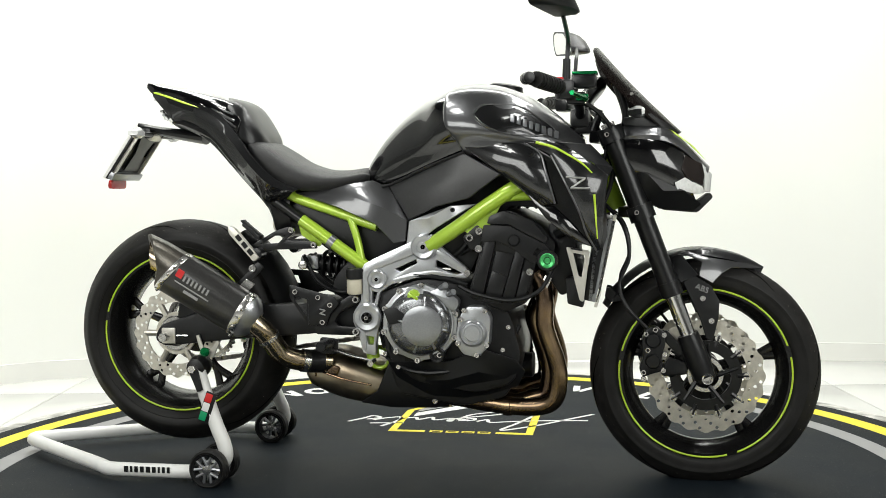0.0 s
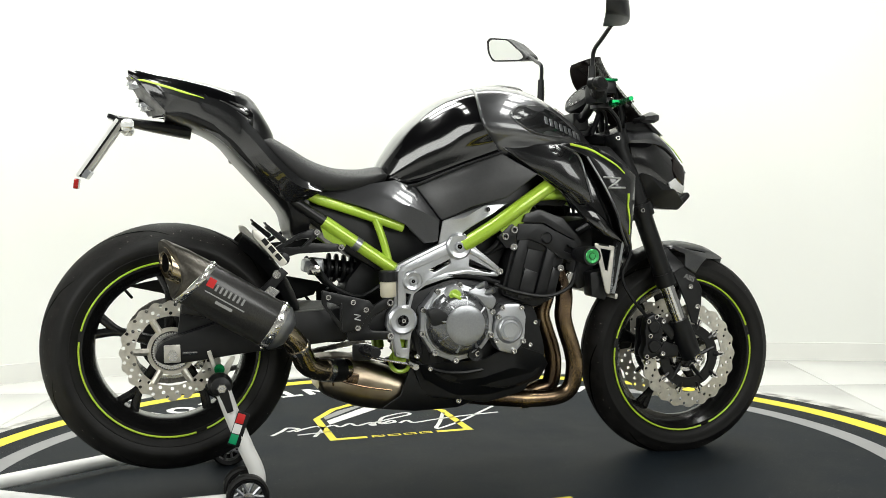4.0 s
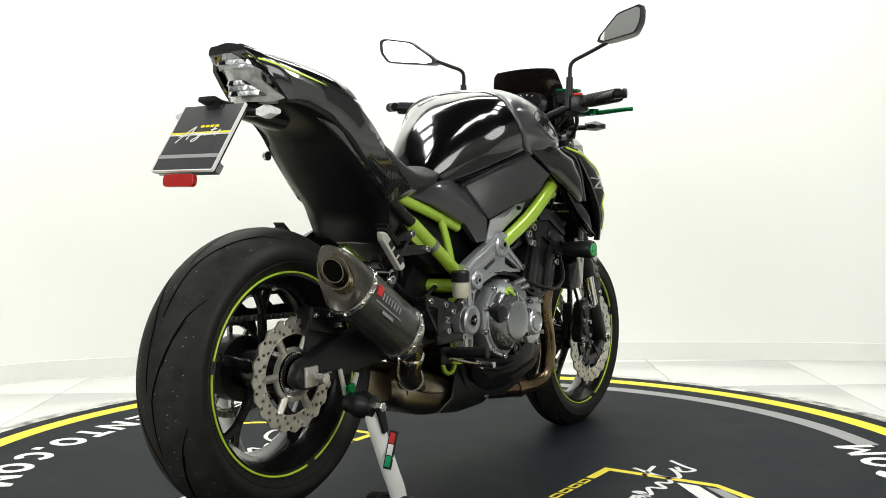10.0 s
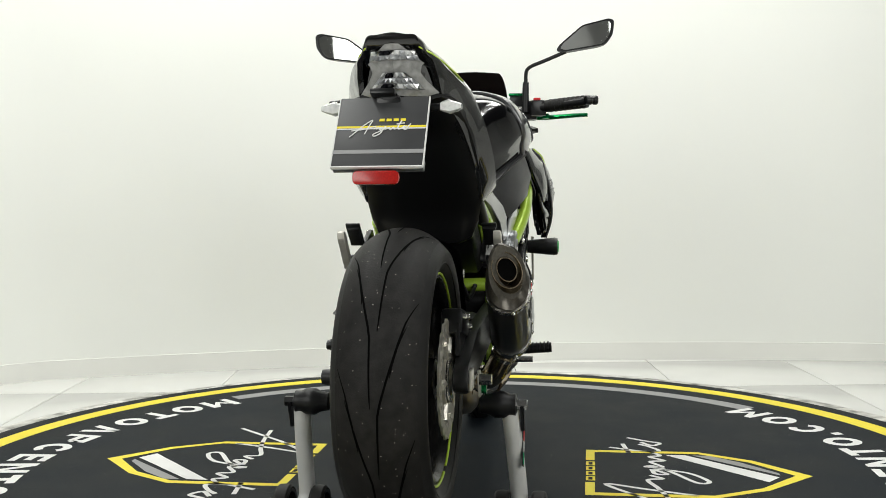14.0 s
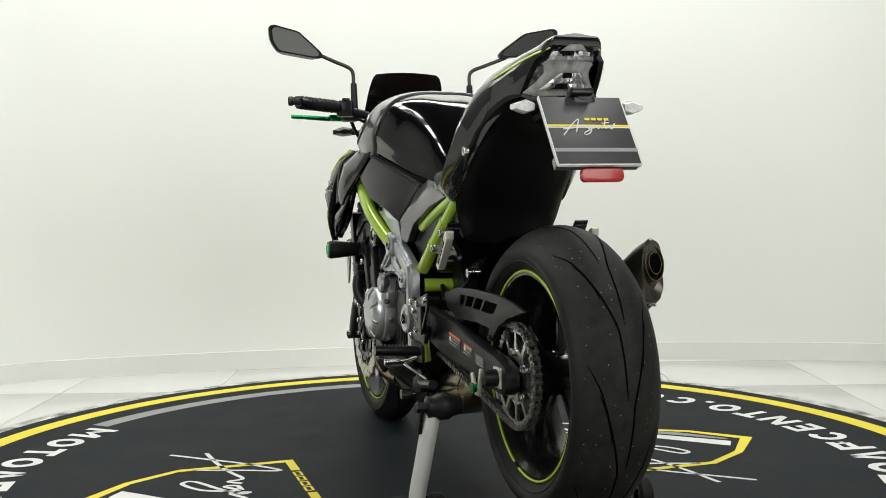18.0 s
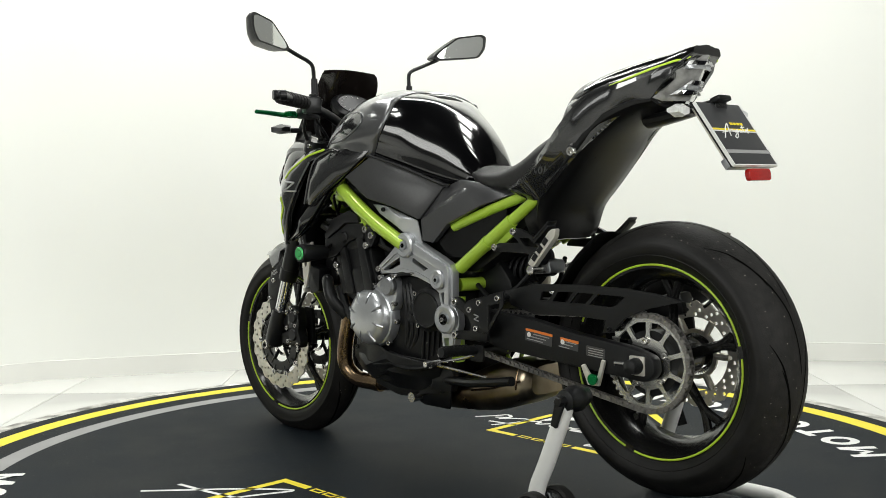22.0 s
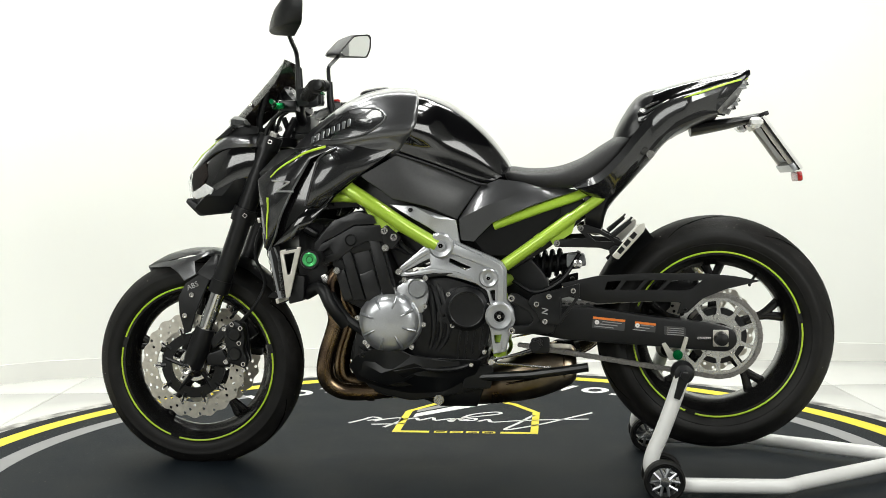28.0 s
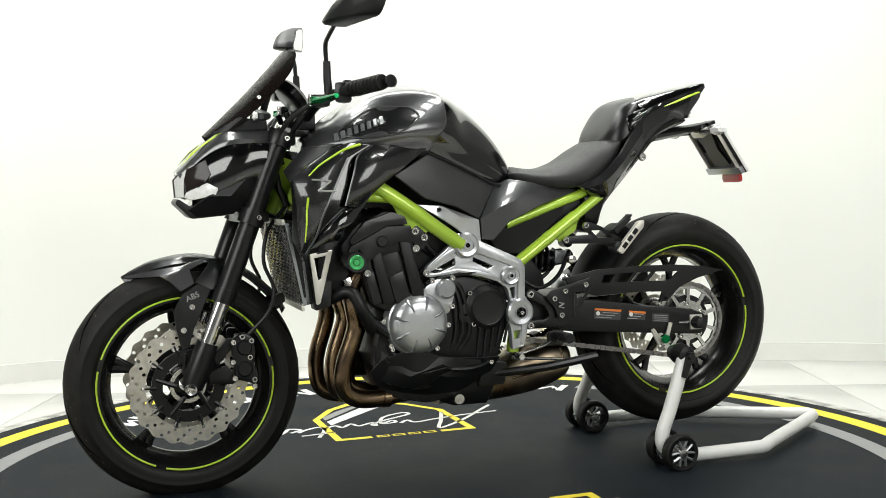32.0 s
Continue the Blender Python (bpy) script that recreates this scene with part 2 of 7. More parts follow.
def fold_y(outline, inner=()):
    """The outward y of a folded panel at (x, z)."""
    from mathutils.geometry import delaunay_2d_cdt
    n = len(outline)
    pts = [Vector((p[0], p[1])) for p in (*outline, *inner)]
    ys = [p[2] for p in (*outline, *inner)]
    vs, es, fs, ov, oe, of = delaunay_2d_cdt(pts, [(i, (i + 1) % n) for i in range(n)], [], 1, 1e-6)

    def at(x, z):
        best = (1e9, 0.0)
        for f in fs:
            a, b, c = (vs[i] for i in f)
            d = (b - a).cross(c - a)
            if abs(d) < 1e-12:
                continue
            q = Vector((x, z))
            u, v = (b - q).cross(c - q) / d, (c - q).cross(a - q) / d
            w = 1 - u - v
            out = max(0, -u, -v, -w)
            y = sum(q * ys[ov[i][0]] for q, i in zip((u, v, w), f) if ov[i])
            best = min(best, (out, y))
        return best[1]
    return at


def words(body, size, depth=0.001):
    """Lettering in the built-in font, in x and z, facing -y."""
    cu = bpy.data.curves.new("words", "FONT")
    cu.body, cu.size, cu.extrude, cu.align_x, cu.align_y = body, size, depth / 2, "CENTER", "CENTER"
    ob = bpy.data.objects.new("words", cu)
    scene.collection.objects.link(ob)
    me = bpy.data.meshes.new_from_object(ob.evaluated_get(bpy.context.evaluated_depsgraph_get()))
    bm = bmesh.new()
    bm.from_mesh(me)
    bpy.data.objects.remove(ob)
    bpy.data.curves.remove(cu)
    bpy.data.meshes.remove(me)
    bmesh.ops.rotate(bm, matrix=Matrix.Rotation(radians(90), 3, "X"), verts=bm.verts)
    return bm


def sym_loft(secs, n=4, around=5, caps=True):
    """A body symmetric about y = 0. secs: half outlines from the top ridge to the bottom keel, as (x, y, z)."""
    rings = []
    for s in secs:
        half = [Vector(p) for p in s]
        rings.append(half + [Vector((p.x, -p.y, p.z)) for p in half[-2:0:-1]])
    k = len(rings[0])
    cols = [smooth_path([r[j] for r in rings], n) for j in range(k)]
    dense = []
    for i in range(len(cols[0])):
        dense.append(smooth_path([c[i] for c in cols], around, True))
    return skin(bmesh.new(), dense, caps)


def bolt(x, y, z, r=0.008, side=-1, length=0.006):
    """A socket-head bolt on a side face."""
    bm = lathe([(r * 0.5, 0), (r * 0.5, side * length * 0.5), (r * 0.55, side * length), (r * 0.9, side * length), (r, side * length * 0.7), (r, -side * 0.004)],
               12, "y", (x, y, z), closed=False)
    return bm


# ---- the room ----
FLOOR_Z = -0.03


def arc_wall():
    pts = []
    for k in range(13):
        a = radians(112.5 - k * 4.0)
        pts.append((0.6 + 7.4 * math.cos(a) , -5.4 + 7.4 * math.sin(a)))
    pts = [p for p in pts if -1.72 < p[0] < 3.2]
    return [(-2.6, -0.8), (-2.35, 0.8), (-2.0, 1.38), (-1.86, 1.54), (-1.74, 1.62)] + pts + [(3.3, 0.6), (3.3, -5.0), (-3.4, -5.0), (-3.4, -1.2)]


WALLS = arc_wall()


def wall_strip(name, pts, z0, z1, t, material, label, ring=True):
    bm = bmesh.new()
    m = len(pts)
    rows = []
    for i, p in enumerate(pts):
        a, b = Vector(pts[i - 1 if ring or i else 0]), Vector(pts[(i + 1) % m if ring or i + 1 < m else i])
        d = (b - a).normalized()
        nrm = Vector((-d.y, d.x))
        q = Vector(p) + nrm * t
        rows.append([Vector((p[0], p[1], z0)), Vector((p[0], p[1], z1)), Vector((q.x, q.y, z1)), Vector((q.x, q.y, z0))])
    skin(bm, rows, closed=ring)
    return tagged(part(name, bm, material, None, sharp=25), label, "wall", kind="structure")


WHITE = [p for p in WALLS[1:-4] if p[0] < 2.75]
wall_strip("wall_curved", WHITE, FLOOR_Z, ROOM_TOP, 0.12, WALL, "plain white painted curved studio wall", False)
wall_strip("wall_back", [WHITE[-1], (3.3, 0.6), (3.3, -5.0), (-3.4, -5.0), (-3.4, -1.2), (-2.6, -0.8), WHITE[0]], FLOOR_Z, ROOM_TOP, 0.12, BACK, "plain grey wall behind the camera", False)
wall_strip("baseboard", WALLS, FLOOR_Z, FLOOR_Z + 0.082, -0.012, SKIRT, "white tiled skirting along the studio wall")
bm = bmesh.new()
bm.faces.new([bm.verts.new((x, y, ROOM_TOP)) for x, y in ((-4.5, -6), (-4.5, 3), (4.5, 3), (4.5, -6))])
bmesh.ops.solidify(bm, geom=bm.faces, thickness=0.1)
tagged(part("ceiling", bm, CEILING, None), "plain grey studio ceiling", "ceiling", kind="structure")
bm = box(0, -1.5, FLOOR_Z - 0.06, 9, 9, 0.1, 0)
FLOOR = tagged(part("floor", bm, GROUT, None), "white polished floor of large square tiles", "floor", kind="structure")

# ---- the turntable and its printed mat ----
TURN0, RATE = -9.78, 6.5545          # degrees at the start, degrees a second


def arc_band(r0, r1, a0, a1, z, n, h=0.0006):
    """A flat printed arc from a0 to a1 degrees."""
    bm = bmesh.new()
    full = abs(a1 - a0) >= 360
    rings = []
    for k in range(n + (0 if full else 1)):
        u = radians(a0 + (a1 - a0) * k / n)
        c, s = math.cos(u), math.sin(u)
        rings.append([Vector((r0 * c, r0 * s, z)), Vector((r1 * c, r1 * s, z)), Vector((r1 * c, r1 * s, z + h)), Vector((r0 * c, r0 * s, z + h))])
    return skin(bm, rings, True, full)


turntable = new("turntable")
tagged(turntable, "round low turning platform with a scuffed grey edge", "turntable")
MAT_Z = -0.006
part("platform", lathe([(0.02, -0.029), (1.6, -0.029), (1.625, -0.027), (1.622, -0.014), (1.612, MAT_Z - 0.003), (1.58, MAT_Z - 0.001), (0.02, MAT_Z - 0.001)], 160, "z"), RIM, turntable)

mat = new("rubber_mat")
tagged(mat, "black round rubber mat printed in yellow, grey and white", "mat")
part("mat_sheet", lathe([(0.001, MAT_Z), (1.528, MAT_Z), (1.532, MAT_Z + 0.002), (1.528, 0.0), (0.001, 0.0)], 160, "z"), MAT, mat)
part("yellow_ring", arc_band(1.402, 1.468, 0, 360, 0.0, 160), YELLOW, mat, "bright yellow printed ring")
for a0 in (-48, 132):
    part("grey_arc", arc_band(1.25, 1.315, a0, a0 + 94, 0.0, 60), GREYPRINT, mat, "grey printed arc")


def print_shape(name, polys, material, m, label=""):
    bm = bmesh.new()
    for p in polys:
        bm.faces.new([bm.verts.new(m @ Vector((q[0], q[1], 0.0008))) for q in p])
    bmesh.ops.remove_doubles(bm, verts=bm.verts, dist=1e-5)
    return part(name, bm, material, mat, label)


def stroke(pts, w, n=5):
    """A ribbon of width w along a smooth line, as quads."""
    p = smooth_path([(x, y, 0) for x, y in pts], n)
    side = []
    for i in range(len(p)):
        d = (p[min(i + 1, len(p) - 1)] - p[max(i - 1, 0)]).normalized()
        side.append(Vector((-d.y, d.x, 0)) * w / 2)
    return [[tuple((p[i] - side[i]).xy), tuple((p[i + 1] - side[i + 1]).xy), tuple((p[i + 1] + side[i + 1]).xy), tuple((p[i] + side[i]).xy)] for i in range(len(p) - 1)]


# writing round the rim: plain bars of its size
WIDE = (0.115, 0.105, 0.085, 0.105, 0.1, 0.095, 0.105, 0.08, 0.1, 0.085, 0.105, 0.03, 0.1, 0.105, 0.115)
KINDS = (8, 1, 2, 1, 3, 4, 5, 6, 0, 2, 1, 7, 5, 1, 8)


def rim_mark(kind, w):
    """Plain shapes the size of the writing: posts, rings, bars, wedges and arcs."""
    h, g = 0.058, 0.027
    quad = lambda x0, y0, x1, y1: [(x0, y0), (x1, y0), (x1, y1), (x0, y1)]
    if kind == 1 or kind == 5:
        n, a0, a1 = 20, 0.0, 2 * math.pi
        if kind == 5:
            a0, a1 = 0.7, 5.6
        rim = [(a0 + (a1 - a0) * k / n) for k in range(n + 1)]
        o = [(w / 2 * math.cos(u), h * math.sin(u)) for u in rim]
        i = [((w / 2 - g) * math.cos(u), (h - g) * math.sin(u)) for u in rim]
        return [[o[k], o[k + 1], i[k + 1], i[k]] for k in range(n)]
    if kind == 2:
        return [quad(-g / 2, -h, g / 2, h - g), quad(-w / 2, h - g, w / 2, h)]
    if kind == 3:
        return [[(-w / 2, -h), (-w / 2 + g, -h), (g * 0.4, h), (-g * 0.6, h)], [(w / 2 - g, -h), (w / 2, -h), (g * 0.6, h), (-g * 0.4, h)]]
    if kind == 4:
        return [quad(-w / 2, -h, -w / 2 + g, h), quad(-w / 2 + g, h - g, w / 2, h), quad(w / 2 - g, 0, w / 2, h - g), quad(-w / 2 + g, -g * 0.5, w / 2 - g * 0.5, g * 0.4)]
    if kind == 6:
        return [quad(-w / 2, -h, -w / 2 + g, h), quad(-w / 2 + g, h - g * 0.9, w / 2, h), quad(-w / 2 + g, -g * 0.45, w / 2 - 0.01, g * 0.45), quad(-w / 2 + g, -h, w / 2, -h + g * 0.9)]
    if kind == 8:
        return [quad(-w / 2, -h, -w / 2 + g, h), quad(w / 2 - g, -h, w / 2, h), [(-w / 2 + g, h), (-w / 2 + g, h - 0.045), (0.0, -h * 0.55), (0.0, -h * 0.05)], [(w / 2 - g, h), (0.0, -h * 0.05), (0.0, -h * 0.55), (w / 2 - g, h - 0.045)]]
    if kind == 7:
        return [quad(-w / 2, -h, w / 2, -h + 0.03)]
    return [quad(-w / 2, -h, -w / 2 + g, h), quad(w / 2 - g, -h, w / 2, h), [(-w / 2 + g, h), (-w / 2 + g, h - 0.04), (w / 2 - g, -h), (w / 2 - g, -h + 0.04)]]


for start in (47.5, 227.5):
    ang = start
    for w, kind in zip(WIDE, KINDS):
        ang += math.degrees(w / 2 / 1.23)
        m = pose(0, 0, 0, 0, 0, ang - 90) @ pose(0, 1.23, 0, 0, 0, 180)
        bars = rim_mark(kind, w)
        print_shape("printed_bar", bars, WHITEPRINT, m, "white printed block")
        ang += math.degrees((w / 2 + 0.028) / 1.23)

def script_runs():
    """Flowing brush lines in a strip one unit long: a tall swept peak, a low wave with a loop below, two tall ticks."""
    return (((-0.02, -0.16), (0.08, -0.05), (0.2, 0.08), (0.34, 0.19), (0.29, 0.06), (0.23, -0.1)),
            ((0.0, -0.03), (0.16, -0.01), (0.3, 0.02), (0.4, 0.05), (0.42, 0.0), (0.46, 0.04)),
            ((0.54, 0.03), (0.48, 0.02), (0.48, -0.02), (0.54, 0.02), (0.5, -0.09), (0.4, -0.15), (0.38, -0.11), (0.5, -0.04), (0.58, 0.02), (0.57, 0.05), (0.57, -0.01), (0.64, 0.03), (0.66, -0.02), (0.71, 0.03), (0.73, -0.01), (0.78, 0.02)),
            ((0.84, 0.17), (0.79, 0.05), (0.8, -0.01), (0.86, 0.02), (0.9, 0.06)), ((0.76, 0.1), (0.9, 0.12)),
            ((0.93, 0.05), (0.88, 0.01), (0.92, -0.02), (0.95, 0.03), (1.0, 0.1)))


# two shield marks, facing outwards on either side
for turn in (0, 180):
    m = pose(-0.02, 0, 0, 0, 0, turn)
    b = 0.024
    edge = [[(-0.235, -0.395), (-0.235, -0.72), (-0.21, -0.72), (-0.21, -0.42)], [(0.235, -0.395), (0.21, -0.42), (0.21, -0.72), (0.235, -0.72)],
            [(-0.235, -0.72), (-0.15, -0.865), (-0.13, -0.85), (-0.21, -0.72)], [(0.235, -0.72), (0.21, -0.72), (0.13, -0.85), (0.15, -0.865)],
            [(-0.15, -0.865), (0.0, -1.0), (0.0, -0.955), (-0.13, -0.85)], [(0.15, -0.865), (0.13, -0.85), (0.0, -0.955), (0.0, -1.0)],
            [(-0.235, -0.395), (-0.21, -0.42), (-0.115, -0.42), (-0.115, -0.395)], [(0.235, -0.395), (0.115, -0.395), (0.115, -0.42), (0.21, -0.42)]]
    for q in edge:
        print_shape("shield_edge", [q], YELLOW, m, "yellow shield outline edge")
    for x in (-0.078, -0.026, 0.026, 0.078):
        x0, x1, z0, z1, e = x - 0.021, x + 0.021, -0.421, -0.396, 0.007
        print_shape("printed_bar", [[(x0, z0), (x1, z0), (x1, z0 + e), (x0, z0 + e)], [(x0, z1 - e), (x1, z1 - e), (x1, z1), (x0, z1)], [(x0, z0 + e), (x0 + e, z0 + e), (x0 + e, z1 - e), (x0, z1 - e)], [(x1 - e, z0 + e), (x1, z0 + e), (x1, z1 - e), (x1 - e, z1 - e)]], YELLOW, m)
    print_shape("stripe", [[(0.195, -0.68), (0.195, -0.62), (-0.07, -0.875), (-0.02, -0.91)]], WHITEPRINT, m, "white diagonal stripe")
    print_shape("stripe", [[(0.195, -0.745), (0.195, -0.7), (0.0, -0.915), (0.022, -0.915), (0.13, -0.825)]], GREYPRINT, m, "grey diagonal stripe")
    flow = [q for run in script_runs() for q in stroke([(-0.4 + 0.8 * u, -0.6 + 0.8 * v) for u, v in run], 0.0135)]
    print_shape("script_line", flow, WHITEPRINT, m, "white flowing brush line")

# ---- the paddock stand ----
stand = new("paddock_stand")
tagged(stand, "white tubular steel rear paddock stand under the swingarm", "paddock stand")
S = 0.019
part("base_frame", tube([(-0.615, -0.265, 0.03), (-0.72, -0.265, 0.03), (-0.86, -0.262, 0.03), (-0.9, -0.25, 0.03), (-0.94, -0.222, 0.032), (-1.22, 0.0 - 0.04, 0.04), (-1.255, 0.0, 0.042),
                         (-1.22, 0.04, 0.04), (-0.94, 0.222, 0.032), (-0.9, 0.25, 0.03), (-0.86, 0.262, 0.03), (-0.72, 0.265, 0.03), (-0.615, 0.265, 0.03)], S, 14, 5), WHITECOAT, stand, "white bent base tube")
for s in (-1, 1):
    part("upright", tube([(-0.632, s * 0.235, 0.3), (-0.61, s * 0.24, 0.235), (-0.58, s * 0.245, 0.155), (-0.557, s * 0.248, 0.1), (-0.555, s * 0.25, 0.065), (-0.58, s * 0.255, 0.04)], 0.0195, 14, 5), WHITECOAT, stand)
    hub = part("saddle", lathe([(0.012, s * -0.055), (0.02, s * -0.05), (0.024, s * -0.03), (0.03, s * -0.02), (0.03, s * 0.0), (0.024, s * 0.012), (0.024, s * 0.026), (0.014, s * 0.03)], 20, "y", (-0.636, s * 0.222, 0.308), closed=False), MATT, stand, "black rubber lifting saddle")
    part("knob", lathe([(0.006, s * 0.0), (0.012, s * 0.001), (0.012, s * 0.022), (0.01, s * 0.024)], 6, "y", (-0.636, s * 0.25, 0.308), closed=False), SATIN if s > 0 else STEEL, hub)
    part("bracket", plate([(-0.649, 0.306), (-0.622, 0.306), (-0.609, 0.251), (-0.624, 0.246), (-0.636, 0.276)], s * 0.262 - 0.004, s * 0.262 + 0.004, 0.001), MATT, stand)
    for k, y in enumerate((s * 0.295, s * 0.212)):
        w = part("castor", lathe([(0.04, -0.015), (0.046, -0.017), (0.051, -0.012), (0.052, 0.0), (0.051, 0.012), (0.046, 0.017), (0.04, 0.015)], 32, "y", (-0.583, y, 0.049)), TYRE, stand, "black rubber castor wheel")
        rimw = lathe([(0.036, -0.0165), (0.042, -0.0175), (0.042, 0.0175), (0.036, 0.0165)], 28, "y", (-0.583, y, 0.049))
        part("castor_rim", rimw, SATIN, w)
        for j in range(5):
            arm = bmesh.new()
            a = radians(72 * j + 90)
            for c in (-1, 1):
                tube([(-0.583 + 0.01 * math.cos(a), y + s * 0.013, 0.049 + 0.01 * math.sin(a)), (-0.583 + 0.038 * math.cos(a + c * 0.35), y + s * 0.013, 0.049 + 0.038 * math.sin(a + c * 0.35))], 0.0042, 6, 1, bm=arm)
            part("castor_spoke", arm, DARKSILVER, w)
        part("castor_hub", lathe([(0.004, -0.02), (0.012, -0.018), (0.012, 0.018), (0.004, 0.02)], 16, "y", (-0.583, y, 0.049), closed=False), STEEL, w)
    part("axle", lathe([(0.006, -0.06), (0.006, 0.06)], 10, "y", (-0.583, s * 0.253, 0.049), closed=False), STEEL, stand)
# flag sticker and side lettering bars on the near upright
tilt = pose(-0.598, -0.2615, 0.205, 0, 20, 0)
part("sticker", box(0, 0, 0, 0.03, 0.002, 0.085, 0.0005, tilt), MATT, stand, "black sticker with red, white and green bands")
for dz, mt in ((0.026, REDPRINT), (0.0, WHITEPRINT), (-0.026, GREENPRINT)):
    part("sticker_band", box(0, 0, 0, 0.019, 0.0024, 0.024, 0.0003, pose(-0.598, -0.2625, 0.205, 0, 20, 0) @ pose(-0.004, 0, dz)), mt, stand)
bm = bmesh.new()
x = -0.83
for w in (0.012, 0.006, 0.01, 0.011, 0.012, 0.01, 0.006, 0.008, 0.008):
    box(x + w / 2, -0.2845, 0.037, w, 0.0012, 0.016, 0, bm=bm)
    x += w + 0.006
part("printed_mark", bm, MATT, stand, "row of black printed bars")

# ---- the motorcycle ----
bike = new("motorcycle")
tagged(bike, "black and graphite naked sports motorcycle with lime green frame", "motorcycle")
RX, RZ = -0.745, 0.383
FX, FZ = 0.71, 0.289


def ring_tape(parent, cx, cz, r, y, a0, a1):
    pts = [(cx + r * math.cos(radians(a)), y, cz + r * math.sin(radians(a))) for a in np.linspace(a0, a1, 40)]
    part("rim_tape", tube(pts, 0.0026, 6, 1), LIMETAPE, parent, "lime green rim tape")


def wheel(name, label, cx, cz, r, w, hw, grooves, fork):
    """Cast wheel with its tyre. r, w: the tyre's radius and width; hw: half the rim's width."""
    at = (cx, 0, cz)
    rim = part(name, lathe([(0.214, -hw), (0.227, -hw), (0.227, -hw + 0.006), (0.212, -hw + 0.018), (0.196, -hw + 0.035), (0.196, hw - 0.035), (0.212, hw - 0.018),
                            (0.227, hw - 0.006), (0.227, hw), (0.214, hw), (0.205, hw - 0.012), (0.186, hw - 0.04), (0.186, -hw + 0.04), (0.205, -hw + 0.012)], 72, "y", at), RIMBLACK, bike, label)
    drop = (r - 0.226) * 0.54

    def crown(a):
        return r - drop * abs(2 * a / w) ** 2.3
    edge = w * 0.42
    n = 16
    prof = [(crown(a), a) for a in np.linspace(-edge, edge, n)]
    part("tread", lathe(prof + [(p - 0.01, a) for p, a in prof[::-1]], 96, "y", at), TREAD, rim, "scuffed black tyre tread")
    for s in (-1, 1):
        side = [(crown(edge), edge), (crown(w * 0.46), w * 0.46), (crown(w * 0.488), w * 0.488), (crown(w / 2) - 0.003, w / 2), (0.262, w / 2 + 0.0005), (0.25, w / 2 - 0.003), (0.239, hw + 0.01), (0.231, hw + 0.004), (0.224, hw - 0.002), (0.224, hw - 0.02), (crown(edge) - 0.012, edge - 0.01)]
        part("tyre_sidewall", lathe([(p, s * a) for p, a in side], 96, "y", at), TYRE, rim, sharp=50)
        bead = [(0.243, w / 2 - 0.0055), (0.2445, w / 2 - 0.0042), (0.246, w / 2 - 0.0052), (0.2445, w / 2 - 0.008)]
        part("sidewall_rib", lathe([(p, s * a) for p, a in bead], 96, "y", at), TYRE, rim)
    # long kinked tread cuts, their shade laid on as dark ribbons: (along the tread in metres, share of the half width,
    # half breadth)
    long_cut = ((0.0, 0.06, 0.0006), (0.03, 0.08, 0.0016), (0.13, 0.12, 0.002), (0.15, 0.17, 0.0022), (0.24, 0.48, 0.002), (0.31, 0.7, 0.0015), (0.36, 0.93, 0.0005))
    short_cut = ((0.2, 0.4, 0.0005), (0.22, 0.43, 0.0018), (0.26, 0.55, 0.0018), (0.3, 0.72, 0.0005))
    bm = bmesh.new()
    for k in range(grooves):
        for s in (-1, 1):
            base = 2 * math.pi * (k + (0.5 if s > 0 else 0)) / grooves
            for cut in (long_cut, short_cut):
                vs, prev = [], None
                steps = []
                for (l0, a0, g0), (l1, a1, g1) in zip(cut, cut[1:]):
                    m = max(2, int((l1 - l0) / 0.012))
                    steps += [(l0 + (l1 - l0) * i / m, a0 + (a1 - a0) * i / m, g0 + (g1 - g0) * i / m) for i in range(m)]
                steps.append(cut[-1])
                for l, a, g in steps:
                    u = base - l / r
                    q = []
                    for c in (-1, 1):
                        aa = s * (a * edge + c * g)
                        rr = crown(aa) + 0.0006
                        q.append(bm.verts.new((cx + rr * math.cos(u), aa, cz + rr * math.sin(u))))
                    vs.append(q)
                for i in range(len(vs) - 1):
                    bm.faces.new((vs[i][0], vs[i][1], vs[i + 1][1], vs[i + 1][0]))
    tagged(part("groove_shade", bm, GROOVE_SHADE, rim), kind="stuff")
    part("hub", lathe([(0.02, -hw + 0.005), (0.042, -hw + 0.006), (0.046, -0.02), (0.046, 0.02), (0.042, hw - 0.006), (0.02, hw - 0.005)], 32, "y", at), RIMBLACK, rim)
    for k in range(5):
        a = 2 * math.pi * k / 5 + 0.3
        sp = bmesh.new()
        p = lambda rr, u, y=0: (cx + rr * math.cos(u), y, cz + rr * math.sin(u))
        tube([p(0.035, a), p(0.09, a), p(0.135, a)], lambda t: 0.0105 - 0.003 * t, 8, 3, bm=sp, flat=1.5)
        for s in (-1, 1):
            tube([p(0.12, a), p(0.15, a + s * fork * 0.3), p(0.195, a + s * fork)], lambda t: 0.0062 + 0.0015 * t, 8, 4, bm=sp, flat=1.6)
        part("spoke", sp, RIMBLACK, rim)
    for s in (-1, 1):
        ring_tape(rim, cx, cz, 0.2225, s * (hw + 0.001), 20, 165)
        ring_tape(rim, cx, cz, 0.2225, s * (hw + 0.001), 172, 285)
        ring_tape(rim, cx, cz, 0.2225, s * (hw + 0.001), 292, 372)
    part("valve", tube([p(0.19, 2.2), p(0.165, 2.2, 0.012), p(0.158, 2.2, 0.02)], 0.004, 8, 2), SATIN, rim)
    return rim


